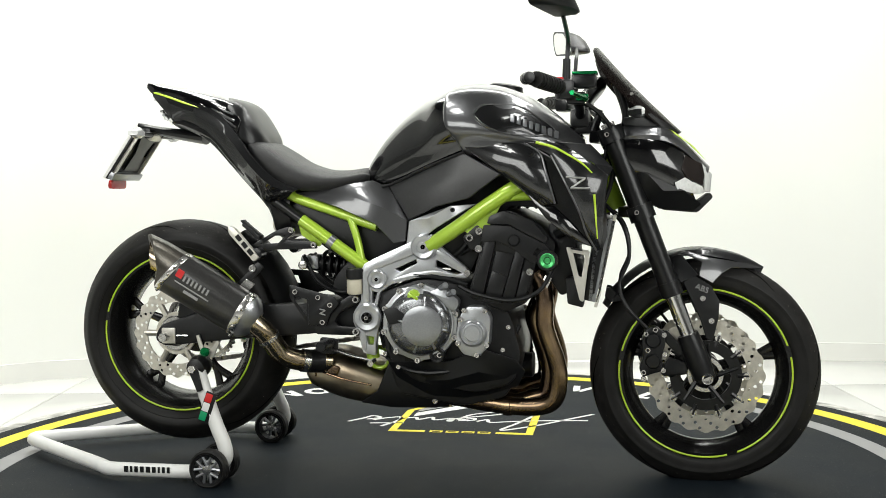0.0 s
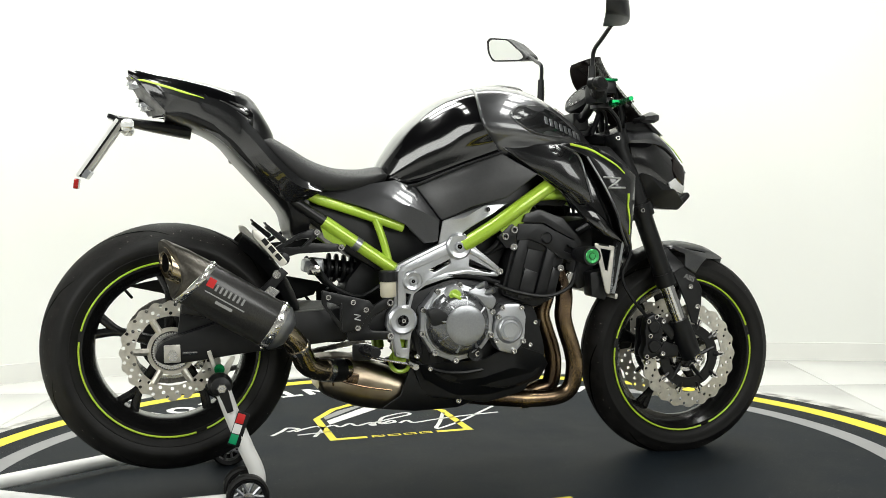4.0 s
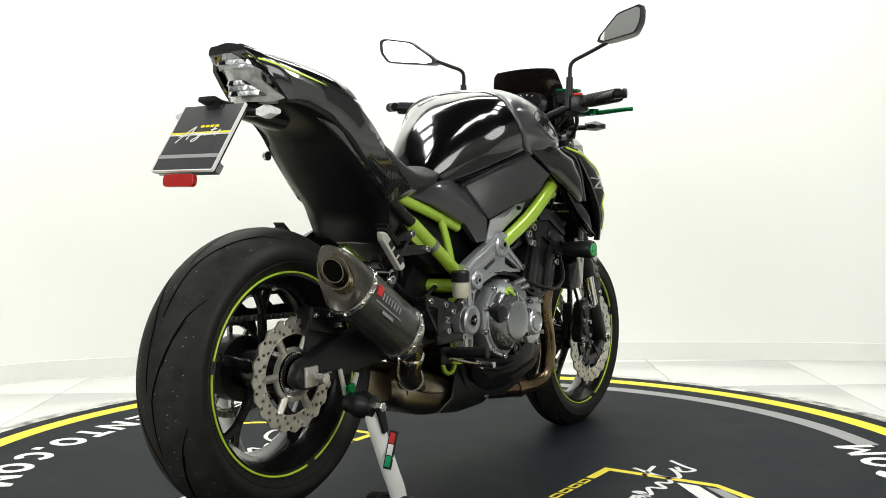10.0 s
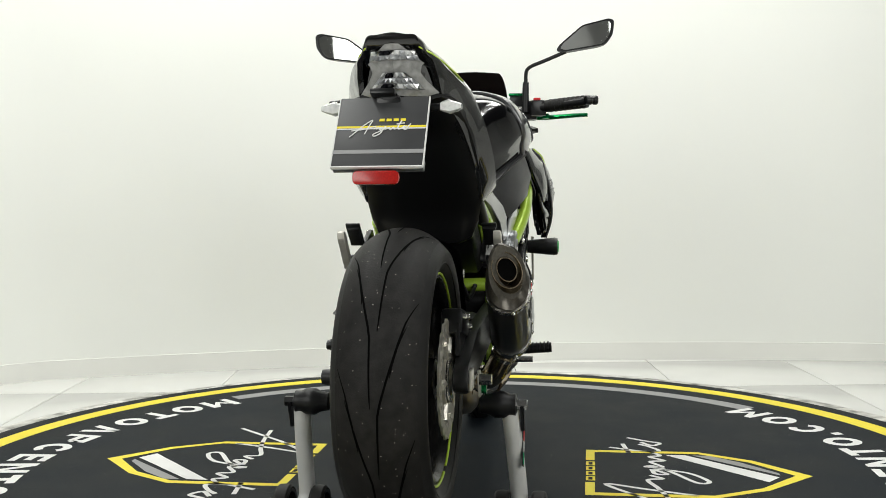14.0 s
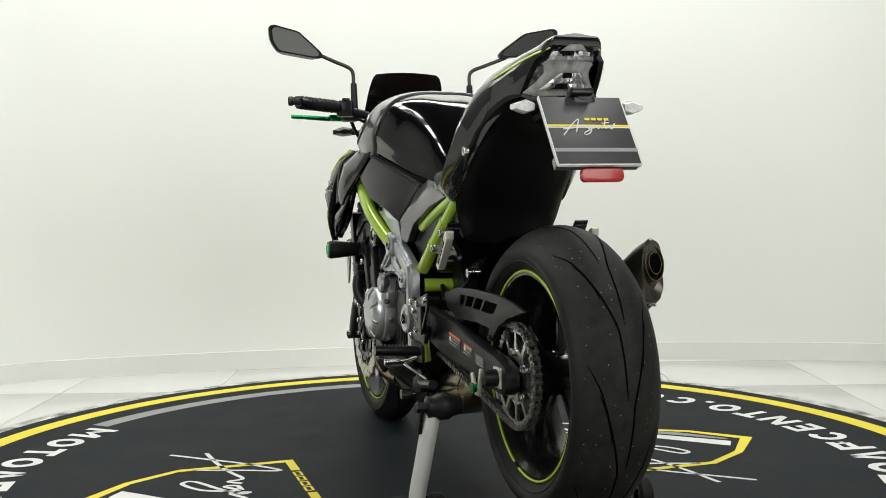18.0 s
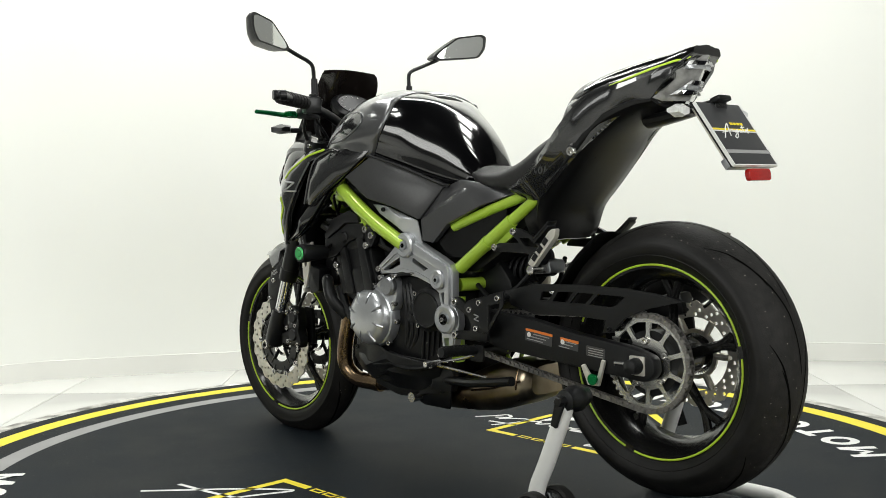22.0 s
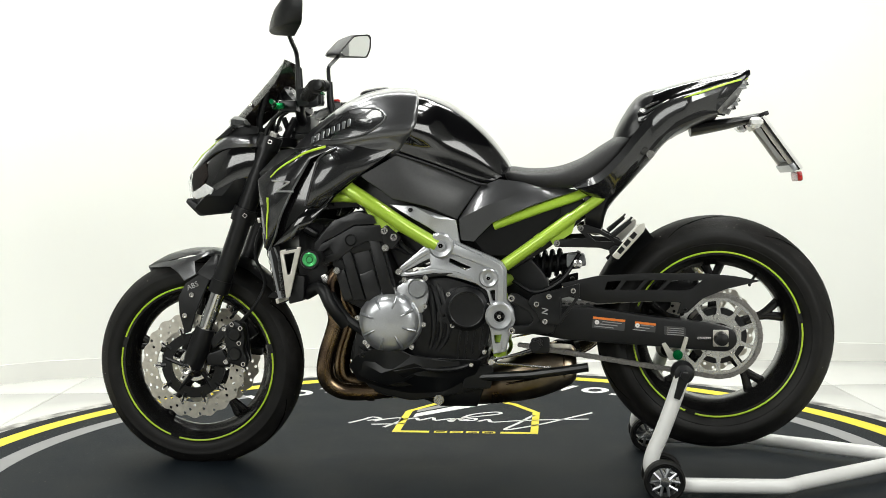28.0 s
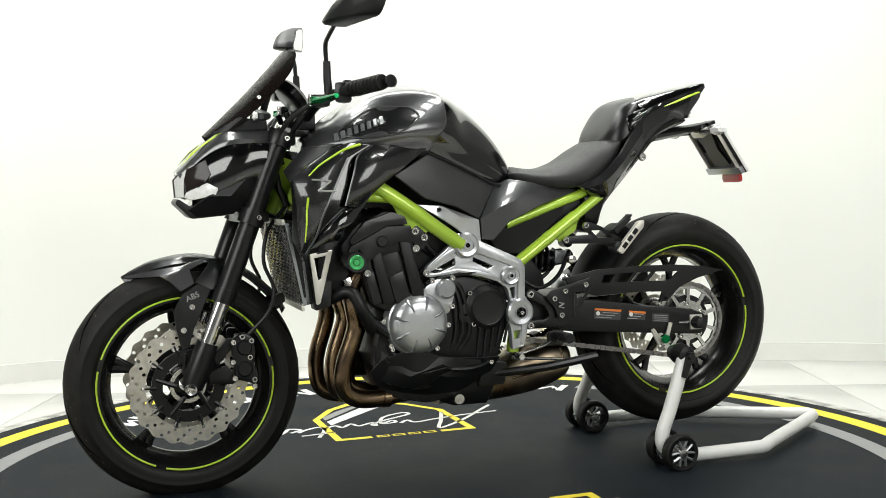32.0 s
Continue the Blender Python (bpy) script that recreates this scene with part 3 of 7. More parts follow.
rear_wheel = wheel("rear_wheel", "gloss black cast rear wheel with fat tyre", RX, RZ, 0.319, 0.186, 0.074, 7, 0.13)
front_wheel = wheel("front_wheel", "gloss black cast front wheel with slim tyre", FX, FZ, 0.301, 0.117, 0.048, 6, 0.07)


def petal_disc(parent, cx, cz, y, ro, ri, t=0.0045, label="drilled petal brake disc"):
    n = 120
    out = [(cx + (ro + 0.0035 * math.cos(20 * u)) * math.cos(u), cz + (ro + 0.0035 * math.cos(20 * u)) * math.sin(u)) for u in (2 * math.pi * k / n for k in range(n))]
    holes = [circle(cx, cz, ri, 60)]
    for k in range(60):
        u = 2 * math.pi * k / 60
        rr = ri + (ro - ri) * (0.2, 0.5, 0.8)[k % 3]
        holes.append(circle(cx + rr * math.cos(u), cz + rr * math.sin(u), 0.0047, 8))
    return part("brake_disc", plate(out, y - t / 2, y + t / 2, 0, holes), DISC, parent, label)


def carrier(parent, cx, cz, y, ro, arms=10):
    ob = part("disc_carrier", lathe([(0.064, y - 0.004), (0.092, y - 0.004), (0.092, y + 0.004), (0.064, y + 0.004)], 40, "y", (cx, 0, cz)), SATIN, parent, "black disc carrier")
    for k in range(arms):
        u = 2 * math.pi * k / arms
        bm = bmesh.new()
        if k % 2 == 0:
            tube([(cx + 0.03 * math.cos(u), y, cz + 0.03 * math.sin(u)), (cx + 0.084 * math.cos(u + 0.25), y, cz + 0.084 * math.sin(u + 0.25))], 0.006, 8, 1, bm=bm)
            part("carrier_arm", bm, SATIN, parent)
            bm = bmesh.new()
        tube([(cx + 0.08 * math.cos(u), y, cz + 0.08 * math.sin(u)), (cx + (ro + 0.006) * math.cos(u), y, cz + (ro + 0.006) * math.sin(u))], 0.007, 8, 1, bm=bm)
        part("carrier_lug", bm, SATIN, parent)
    for k in range(arms):
        u = 2 * math.pi * (k + 0.0) / arms
        s = 1 if y > 0 else -1
        part("bobbin", lathe([(0.003, y), (0.003, y + s * 0.006), (0.009, y + s * 0.006), (0.009, y - s * 0.006)], 12, "y", (cx + ro * math.cos(u), 0, cz + ro * math.sin(u)), closed=False), STEEL, parent)


for s in (-1, 1):
    petal_disc(front_wheel, FX, FZ, s * 0.078, 0.148, 0.106)
    carrier(front_wheel, FX, FZ, s * 0.078, 0.103)
    part("abs_ring", lathe([(0.036, s * 0.066), (0.046, s * 0.066), (0.046, s * 0.069), (0.036, s * 0.069)], 40, "y", (FX, 0, FZ)), STEEL, front_wheel)
petal_disc(rear_wheel, RX, RZ, -0.092, 0.124, 0.088, 0.005)
part("disc_carrier", lathe([(0.05, -0.096), (0.06, -0.096), (0.06, -0.088), (0.05, -0.088)], 40, "y", (RX, 0, RZ)), DISC, rear_wheel)
for k in range(6):
    u = 2 * math.pi * k / 6
    part("carrier_arm", tube([(RX + 0.055 * math.cos(u), -0.092, RZ + 0.055 * math.sin(u)), (RX + 0.092 * math.cos(u), -0.092, RZ + 0.092 * math.sin(u))], 0.009, 8, 1), DISC, rear_wheel)
n = 48
teeth = [(RX + (0.049 if k % 2 else 0.044) * math.cos(2 * math.pi * k / (2 * n)), RZ + (0.049 if k % 2 else 0.044) * math.sin(2 * math.pi * k / (2 * n))) for k in range(2 * n)]
part("abs_ring", plate(teeth, -0.101, -0.098, 0, [circle(RX, RZ, 0.036, 32)]), STEEL, rear_wheel)

# sprocket and chain on the left
SY = 0.1
n = 44
teeth = []
for k in range(4 * n):
    u = 2 * math.pi * k / (4 * n)
    rr = (0.106, 0.112, 0.112, 0.106)[k % 4]
    teeth.append((RX + rr * math.cos(u), RZ + rr * math.sin(u)))
slots = []
for k in range(10):
    u = 2 * math.pi * k / 10
    d = 0.245
    slots.append([(RX + rr * math.cos(u + q), RZ + rr * math.sin(u + q)) for rr, q in ((0.06, -d * 0.8), (0.07, -d), (0.094, -d * 1.04), (0.096, 0), (0.094, d * 1.04), (0.07, d), (0.06, d * 0.8))])
sprocket = part("sprocket", plate(teeth, SY - 0.004, SY + 0.004, 0, [circle(RX, RZ, 0.035, 32)] + slots), SPROCKET, rear_wheel, "silver rear sprocket with cut-outs")
for k in range(5):
    u = 2 * math.pi * k / 5 + 0.2
    part("sprocket_bolt", bolt(RX + 0.052 * math.cos(u), SY + 0.005, RZ + 0.052 * math.sin(u), 0.009, 1), STEEL, rear_wheel)
part("sprocket_carrier", lathe([(0.03, 0.05), (0.075, 0.055), (0.075, 0.094), (0.03, 0.098)], 40, "y", (RX, 0, RZ)), SATIN, rear_wheel)


def chain():
    """Links along both runs and round the rear sprocket."""
    fx, fz, fr, rr = -0.2, 0.425, 0.036, 0.109
    pts = []
    for a in np.linspace(100, -100, 24):
        pts.append((RX - rr * math.cos(radians(a)), RZ + rr * math.sin(radians(a))))
    lower_end, upper_end = (fx, fz - fr - 0.03), (fx, fz + fr)
    pts = [upper_end] + pts + [lower_end]
    path = []
    for i in range(len(pts) - 1):
        a, b = Vector(pts[i]), Vector(pts[i + 1])
        m = max(1, int((b - a).length / 0.004))
        path += [a.lerp(b, j / m) for j in range(m)]
    acc, prev, links = 0, path[0], []
    bm = bmesh.new()
    last, k = path[0], 0
    for q in path:
        if (q - last).length >= 0.0159:
            mid, d = (q + last) / 2, (q - last)
            ang = math.degrees(math.atan2(d.y, d.x))
            for s in (-1, 1):
                box(mid.x, SY + s * (0.0085 if k % 2 else 0.006), mid.y, 0.0195, 0.0022, 0.0105 if k % 2 else 0.013, 0.0, pose(0, 0, 0, 0, -ang, 0), bm)
            tube([(q.x, SY - 0.012, q.y), (q.x, SY + 0.012, q.y)], 0.0042, 8, 1, bm=bm)
            last, k = q, k + 1
    tagged(part("drive_chain", bm, CHAIN, bike, "grey steel drive chain"), kind="stuff")


chain()

# ---- swingarm, hugger, chain guard ----
for s in (-1, 1):
    if s < 0:
        out = [(-0.775, 0.412), (-0.7, 0.435), (-0.585, 0.468), (-0.33, 0.478), (-0.15, 0.485), (-0.14, 0.41), (-0.33, 0.393), (-0.585, 0.372), (-0.76, 0.352), (-0.79, 0.37)]
    else:
        out = [(-0.785, 0.405), (-0.724, 0.422), (-0.562, 0.44), (-0.428, 0.462), (-0.316, 0.47), (-0.15, 0.485), (-0.14, 0.41), (-0.34, 0.376), (-0.562, 0.36), (-0.765, 0.345), (-0.79, 0.365)]
    arm = part("swingarm", plate(rounded(out, 0.02, 3), s * 0.108, s * 0.142, 0.008), MATT, bike, "black box-section swingarm")
    part("axle_block", box(RX, s * 0.144, RZ, 0.04, 0.008, 0.044, 0.003), ALLOY, arm, "alloy chain adjuster block")
    part("axle_nut", lathe([(0.006, 0.0), (0.009, 0.001), (0.0125, 0.004), (0.0125, -0.022)] if s < 0 else [(0.004, 0.03), (0.016, 0.026), (0.019, 0.0), (0.019, -0.01)], 6 if s < 0 else 20, "y", (RX, s * 0.165 if s < 0 else 0.15, RZ), closed=False),
         STEEL if s < 0 else MATT, arm)
    part("adjuster_bolt", tube([(RX + 0.025, s * 0.146, RZ), (RX + 0.06, s * 0.146, RZ)], 0.005, 8, 1), STEEL, arm)
    spool = part("stand_bobbin", lathe([(0.009, s * 0.145), (0.009, s * 0.158), (0.013, s * 0.16), (0.013, s * 0.164), (0.004, s * 0.164)], 16, "y", (-0.633, 0, 0.341), closed=False), GREENANO, arm, "green anodised lifting bobbin")
    part("bobbin_plate", plate([(-0.662, 0.385), (-0.645, 0.325), (-0.612, 0.325), (-0.592, 0.368), (-0.602, 0.372), (-0.622, 0.345), (-0.64, 0.348), (-0.652, 0.388)], s * 0.146, s * 0.153, 0.001), ALLOY, arm)
part("swingarm_bridge", box(-0.36, 0, 0.44, 0.12, 0.23, 0.07, 0.02), MATT, bike)
# warning labels on the left arm
for x, z, w, h in ((-0.455, 0.42, 0.085, 0.03), (-0.55, 0.412, 0.055, 0.024)):
    lab = part("warning_label", box(0, 0, 0, w, 0.0012, h, 0, pose(0, 0, 0, 0, -6, 0)), PLATE, bike, "small warning label with orange header")
    lab.location = (x, 0.1427, z)
    hd = part("label_header", box(0, 0.0004, h / 2 - 0.003, w, 0.0012, 0.006, 0, None), ORANGE, lab)
    hd.rotation_euler = (0, radians(-6), 0)
    for k in range(3):
        br = part("label_bar", box(-w * 0.1 + 0.01 * k, 0.0004, 0.004 - 0.007 * k, w * 0.6, 0.0012, 0.002, 0), LEAF, lab)
        br.rotation_euler = (0, radians(-6), 0)
    dot = part("label_symbol", lathe([(0.001, 0), (0.006, 0.0002), (0.006, 0.001), (0.001, 0.001)], 16, "y", (w * 0.36, 0.0003, 0.004)), WHITEPRINT, lab)
lab = part("spec_label", plate(rounded([(-0.655, 0.387), (-0.6, 0.391), (-0.6, 0.415), (-0.655, 0.411)], 0.004), 0.1422, 0.143, 0), PLATE, bike, "small grey printed label")
for k in range(4):
    part("label_bar", box(-0.628, 0.1434, 0.408 - 0.0055 * k, 0.044, 0.0008, 0.0016, 0, pose(0, 0, 0, 0, -4, 0)), LEAF, lab)

guard = [(-0.33, 0.525), (-0.428, 0.546), (-0.56, 0.553), (-0.693, 0.552), (-0.78, 0.545), (-0.85, 0.532), (-0.76, 0.51), (-0.70, 0.485), (-0.66, 0.447), (-0.635, 0.445), (-0.645, 0.475), (-0.56, 0.478), (-0.428, 0.472), (-0.35, 0.49)]
slots = [[(-0.445, 0.508), (-0.452, 0.53), (-0.49, 0.533), (-0.472, 0.508)], [(-0.484, 0.508), (-0.502, 0.533), (-0.55, 0.534), (-0.526, 0.508)],
         [(-0.538, 0.508), (-0.562, 0.534), (-0.61, 0.534), (-0.584, 0.508)], [(-0.596, 0.508), (-0.622, 0.534), (-0.7, 0.533), (-0.672, 0.51), (-0.65, 0.506)]]
part("chain_guard", plate(guard, 0.118, 0.126, 0.002, slots), MATT, bike, "black slotted chain guard")
part("guard_bolt", bolt(-0.655, 0.126, 0.455, 0.006, 1), SATIN, bike)


def hugger():
    rings = []
    for a in np.linspace(10, 57, 9):
        u = radians(a)
        w = 0.098
        row = []
        for k in range(9):
            v = -1 + k / 4
            rr = 0.347 - 0.04 * abs(v) ** 2.5
            row.append(Vector((RX + rr * math.cos(u), v * w, RZ + rr * math.sin(u))))
        rings.append(row)
    bm = bmesh.new()
    vs = [[bm.verts.new(p) for p in r] for r in rings[:9]]
    for i in range(8):
        for j in range(8):
            bm.faces.new((vs[i][j], vs[i][j + 1], vs[i + 1][j + 1], vs[i + 1][j]))
    bmesh.ops.solidify(bm, geom=bm.faces, thickness=0.003)
    return bm


bm = hugger()
part("rear_hugger", bm, MATT, bike, "black plastic rear wheel hugger")

# rear brake caliper
cal = part("rear_caliper", box(-0.665, -0.1, 0.492, 0.11, 0.05, 0.055, 0.012, pose(0, 0, 0, 0, 12, 0)), SATIN, bike, "black rear brake caliper")
part("caliper_bracket", plate([(-0.73, 0.43), (-0.72, 0.5), (-0.62, 0.505), (-0.6, 0.47), (-0.68, 0.4)], -0.118, -0.108, 0.003), SATIN, cal)
for x, z in ((-0.705, 0.51), (-0.625, 0.478), (-0.66, 0.505)):
    part("caliper_bolt", bolt(x, -0.126, z, 0.007), STEEL, cal)

# ---- engine ----
eng = part("engine", plate(rounded([(-0.17, 0.5), (-0.12, 0.33), (-0.05, 0.27), (0.12, 0.24), (0.22, 0.27), (0.24, 0.34), (0.21, 0.46), (0.13, 0.53), (-0.02, 0.55)], 0.03), -0.155, 0.15, 0.015), CAST, bike, "black finned four-cylinder engine")
part("cylinder_block", plate(rounded([(0.1, 0.5), (0.14, 0.65), (0.24, 0.645), (0.285, 0.6), (0.255, 0.485), (0.2, 0.46)], 0.012), -0.176, 0.176, 0.01), CAST, eng)
part("cylinder_head", plate(rounded([(0.118, 0.63), (0.15, 0.7), (0.21, 0.728), (0.29, 0.692), (0.335, 0.635), (0.3, 0.57), (0.27, 0.6)], 0.015), -0.183, 0.183, 0.014), CAST, eng)
for s in (-1, 1):
    part("head_cover", plate(rounded([(0.155, 0.691), (0.164, 0.712), (0.2, 0.724), (0.272, 0.7), (0.312, 0.652), (0.306, 0.64), (0.25, 0.669), (0.216, 0.689)], 0.006), s * 0.18, s * 0.198, 0.007), ENGINEGREY, eng)
    part("head_flange", plate(rounded([(0.14, 0.643), (0.146, 0.688), (0.214, 0.686), (0.25, 0.666), (0.308, 0.637), (0.325, 0.602), (0.298, 0.585), (0.264, 0.593), (0.25, 0.604), (0.215, 0.631), (0.18, 0.645)], 0.005), s * 0.178, s * 0.194, 0.003, [[(0.285, 0.628), (0.305, 0.615), (0.298, 0.603), (0.275, 0.612)]]), CAST, eng)
    part("head_plug", lathe([(0.004, s * 0.2), (0.012, s * 0.2), (0.016, s * 0.196), (0.016, s * 0.18)], 18, "y", (0.225, 0, 0.648), closed=False), CAST, eng)
    for b0, b1, t0, t1, zb, zt in ((0.108, 0.142, 0.149, 0.178, 0.497, 0.646), (0.19, 0.222, 0.229, 0.256, 0.484, 0.622)):
        part("cylinder_rib", plate([(b0, zb + 0.004), (t0, zt + 0.002), (t1, zt), (b1, zb)], s * 0.17, s * 0.192, 0.005), CAST, eng)
    for x0, x1, drop in ((0.142, 0.19, 0.014), (0.222, 0.252, 0.01)):
        lean = lambda x, z: (x + (z - 0.49) * 0.28, z)
        part("cylinder_panel", plate([lean(x0, 0.49), lean(x0, 0.644), lean(x1, 0.636 - drop), lean(x1, 0.484)], s * 0.17, s * 0.18, 0.002), ENGINEGREY, eng)
        part("cylinder_pad", plate([lean(x0 + 0.002, 0.49), lean(x0 + 0.002, 0.57), lean(x1 - 0.002, 0.568 - drop), lean(x1 - 0.002, 0.484)], s * 0.178, s * 0.186, 0.003), ENGINEGREY, eng)
    part("engine_bolt", bolt(0.265, s * 0.19, 0.567, 0.01, s), STEEL, eng)
    part("mount_bracket", plate(rounded([(0.115, 0.62), (0.16, 0.66), (0.13, 0.69), (0.09, 0.655)], 0.008), s * 0.17, s * 0.19, 0.003), SATIN, eng)
    for x, z in ((0.133, 0.627), (0.11, 0.655), (0.135, 0.672)):
        part("mount_bolt", bolt(x, s * 0.19, z, 0.0105, s), STEEL, eng)

part("throttle_body", plate(rounded([(-0.02, 0.6), (0.1, 0.555), (0.15, 0.66), (0.21, 0.735), (0.3, 0.73), (0.34, 0.78), (0.2, 0.83), (0.02, 0.78), (-0.06, 0.7)], 0.01), -0.135, 0.135, 0.01), CAST, eng, "black throttle body and airbox")
part("fan_shroud", plate(rounded([(0.31, 0.69), (0.38, 0.7), (0.385, 0.52), (0.34, 0.5), (0.3, 0.56)], 0.01), -0.14, 0.14, 0.008), MATT, eng, "black radiator fan shroud")
for s in (-1, 1):
    for k in range(3):
        part("throttle_hose", tube([(0.05 + 0.03 * k, s * 0.14, 0.6 + 0.01 * k), (0.09 + 0.03 * k, s * 0.165, 0.63 + 0.01 * k), (0.14 + 0.03 * k, s * 0.15, 0.7 + 0.01 * k)], 0.007, 8, 4), MATT, eng)
    for k in range(4):
        part("plug_lead", tube([(0.2 + 0.025 * k, s * (0.06 + 0.02 * k), 0.73), (0.25 + 0.02 * k, s * (0.1 + 0.02 * k), 0.765), (0.33, s * 0.13, 0.75 - 0.015 * k)], 0.0045, 6, 4), MATT, eng)
    part("sensor", tube([(0.33, s * 0.15, 0.66), (0.36, s * 0.165, 0.68)], 0.012, 10, 1), SATIN, eng)
    part("clip", box(0.3, s * 0.15, 0.53, 0.02, 0.012, 0.05, 0.003, pose(0, 0, 0, 0, 25, 0)), STEEL, eng)
# right: clutch cover and pickup cover
CX, CZ = -0.024, 0.433
flange = [(CX + rr * math.cos(u), CZ + rr * math.sin(u)) for u, rr in ((2 * math.pi * k / 60, 0.099 + 0.006 * max(0, math.cos(10 * 2 * math.pi * k / 60 - 2.5))) for k in range(60))]
clutch = part("clutch_cover", plate(flange, -0.15, -0.19, 0.005), SILVER, eng, "silver grey clutch cover")
part("cover_lip", lathe([(0.091, -0.188), (0.09, -0.196), (0.086, -0.197), (0.085, -0.188)], 48, "y", (CX, 0, CZ)), SILVER, clutch)
part("clutch_dome", lathe([(0.086, -0.186), (0.085, -0.199), (0.078, -0.213), (0.07, -0.22), (0.06, -0.2235), (0.001, -0.224)], 48, "y", (CX, 0, CZ), closed=False), CLUTCHDARK, clutch, "dark glossy clutch dome")
part("clutch_centre", lathe([(0.054, -0.2215), (0.052, -0.2275), (0.049, -0.2285), (0.03, -0.23), (0.001, -0.2305)], 44, "y", (CX + 0.012, 0, CZ - 0.004), closed=False), DARKSILVER, clutch, "dark silver clutch centre disc")
for k in range(10):
    u = 2 * math.pi * k / 10 + 0.25
    part("cover_bolt", bolt(CX + 0.099 * math.cos(u), -0.19, CZ + 0.099 * math.sin(u), 0.008, -1, 0.009), STEEL, clutch)
for k in range(8):
    u = 2 * math.pi * k / 8 - 0.2
    d = Vector((math.cos(u), math.sin(u)))
    p0, p1 = Vector((CX + 0.012, CZ - 0.004)) + d * 0.036, Vector((CX + 0.004, CZ - 0.002)) + d * 0.074
    part("cover_rib", tube([(p0.x, -0.2275, p0.y), (p1.x, -0.2165, p1.y)], lambda t: 0.0022 + 0.002 * t, 6, 1), DARKSILVER, clutch)
part("cover_boss", plate(rounded([(-0.115, 0.47), (-0.085, 0.478), (-0.055, 0.462), (-0.06, 0.434), (-0.1, 0.43)], 0.007), -0.195, -0.224, 0.004), MATT, clutch)
part("cap_neck", lathe([(0.024, -0.212), (0.026, -0.205), (0.028, -0.185)], 24, "y", (-0.035, 0, 0.505), closed=False), SILVER, clutch)
cap = part("filler_cap", lathe([(0.001, -0.219), (0.015, -0.218), (0.018, -0.212), (0.019, -0.19)], 24, "y", (-0.035, 0, 0.505), closed=False), LIME, clutch, "lime green oil filler cap")
part("cap_grip", box(-0.035, -0.222, 0.505, 0.03, 0.008, 0.008, 0.003, pose(0, 0, 0, 0, 30, 0)), LIME, clutch)
part("cover_arm", plate(rounded([(0.0, 0.515), (0.04, 0.53), (0.085, 0.49), (0.07, 0.46), (0.02, 0.49)], 0.012), -0.16, -0.2, 0.008), DARKSILVER, clutch)
for x, z in ((0.05, 0.505), (0.03, 0.522)):
    part("arm_stub", tube([(x, -0.19, z), (x + 0.02, -0.212, z + 0.012)], 0.008, 12, 1), DARKSILVER, clutch)
part("sight_glass", lathe([(0.012, -0.196), (0.012, -0.203), (0.019, -0.204), (0.021, -0.185)], 24, "y", (0.022, 0, 0.35), closed=False), SATIN, clutch)
pick = part("pickup_cover", plate(rounded([(0.102, 0.478), (0.148, 0.478), (0.165, 0.447), (0.159, 0.375), (0.13, 0.343), (0.089, 0.353), (0.07, 0.385), (0.08, 0.45)], 0.01), -0.15, -0.2, 0.007), SILVER, eng, "silver grey pickup cover")
part("pickup_dome", lathe([(0.038, -0.198), (0.034, -0.208), (0.03, -0.211), (0.026, -0.206), (0.022, -0.2065), (0.019, -0.212), (0.001, -0.2125)], 32, "y", (0.117, 0, 0.409), closed=False), SILVER, pick)
for x, z in ((0.096, 0.468), (0.15, 0.466), (0.079, 0.382), (0.154, 0.378), (0.128, 0.352), (0.086, 0.444)):
    part("cover_bolt", bolt(x, -0.2, z, 0.0072, -1, 0.008), STEEL, pick)

# left: generator cover, starter gear housing, sprocket cover
GX, GZ = 0.126, 0.428
gen = part("generator_cover", lathe([(0.086, 0.14), (0.086, 0.17), (0.083, 0.178), (0.079, 0.181), (0.0765, 0.19), (0.07, 0.201), (0.058, 0.2085), (0.042, 0.2115), (0.001, 0.213)], 48, "y", (GX, 0, GZ), closed=False), SILVER, eng, "silver grey generator cover", 30)
for k in range(8):
    u = 2 * math.pi * k / 8 + 0.3
    d = Vector((math.cos(u), math.sin(u)))
    part("cover_rib", tube([(GX + d.x * 0.04, 0.2105, GZ + d.y * 0.04), (GX + d.x * 0.056, 0.2095, GZ + d.y * 0.056), (GX + d.x * 0.073, 0.199, GZ + d.y * 0.073)], lambda t: 0.0026 + 0.0022 * t, 8, 2), DARKSILVER, gen)
for k in range(8):
    u = 2 * math.pi * k / 8 + 0.1
    part("cover_bolt", bolt(GX + 0.09 * math.cos(u), 0.165, GZ + 0.09 * math.sin(u), 0.0075, 1), STEEL, gen)
part("gear_housing", plate(rounded([(0.11, 0.52), (0.07, 0.545), (0.035, 0.54), (0.02, 0.5), (0.035, 0.45), (0.1, 0.44)], 0.012), 0.13, 0.178, 0.006), SILVER, gen)
part("starter_boss", lathe([(0.02, 0.17), (0.026, 0.178), (0.027, 0.19), (0.022, 0.196), (0.001, 0.197)], 24, "y", (0.048, 0, 0.518), closed=False), DARKSILVER, gen)
for x, z in ((0.03, 0.47), (0.085, 0.54), (0.028, 0.545), (0.115, 0.515)):
    part("cover_bolt", bolt(x, 0.178, z, 0.0075, 1, 0.008), STEEL, gen)
part("clutch_slave", plate(rounded([(-0.02, 0.5), (-0.04, 0.52), (-0.13, 0.5), (-0.145, 0.45), (-0.1, 0.4), (-0.03, 0.41)], 0.02), 0.13, 0.152, 0.006), CAST, eng)
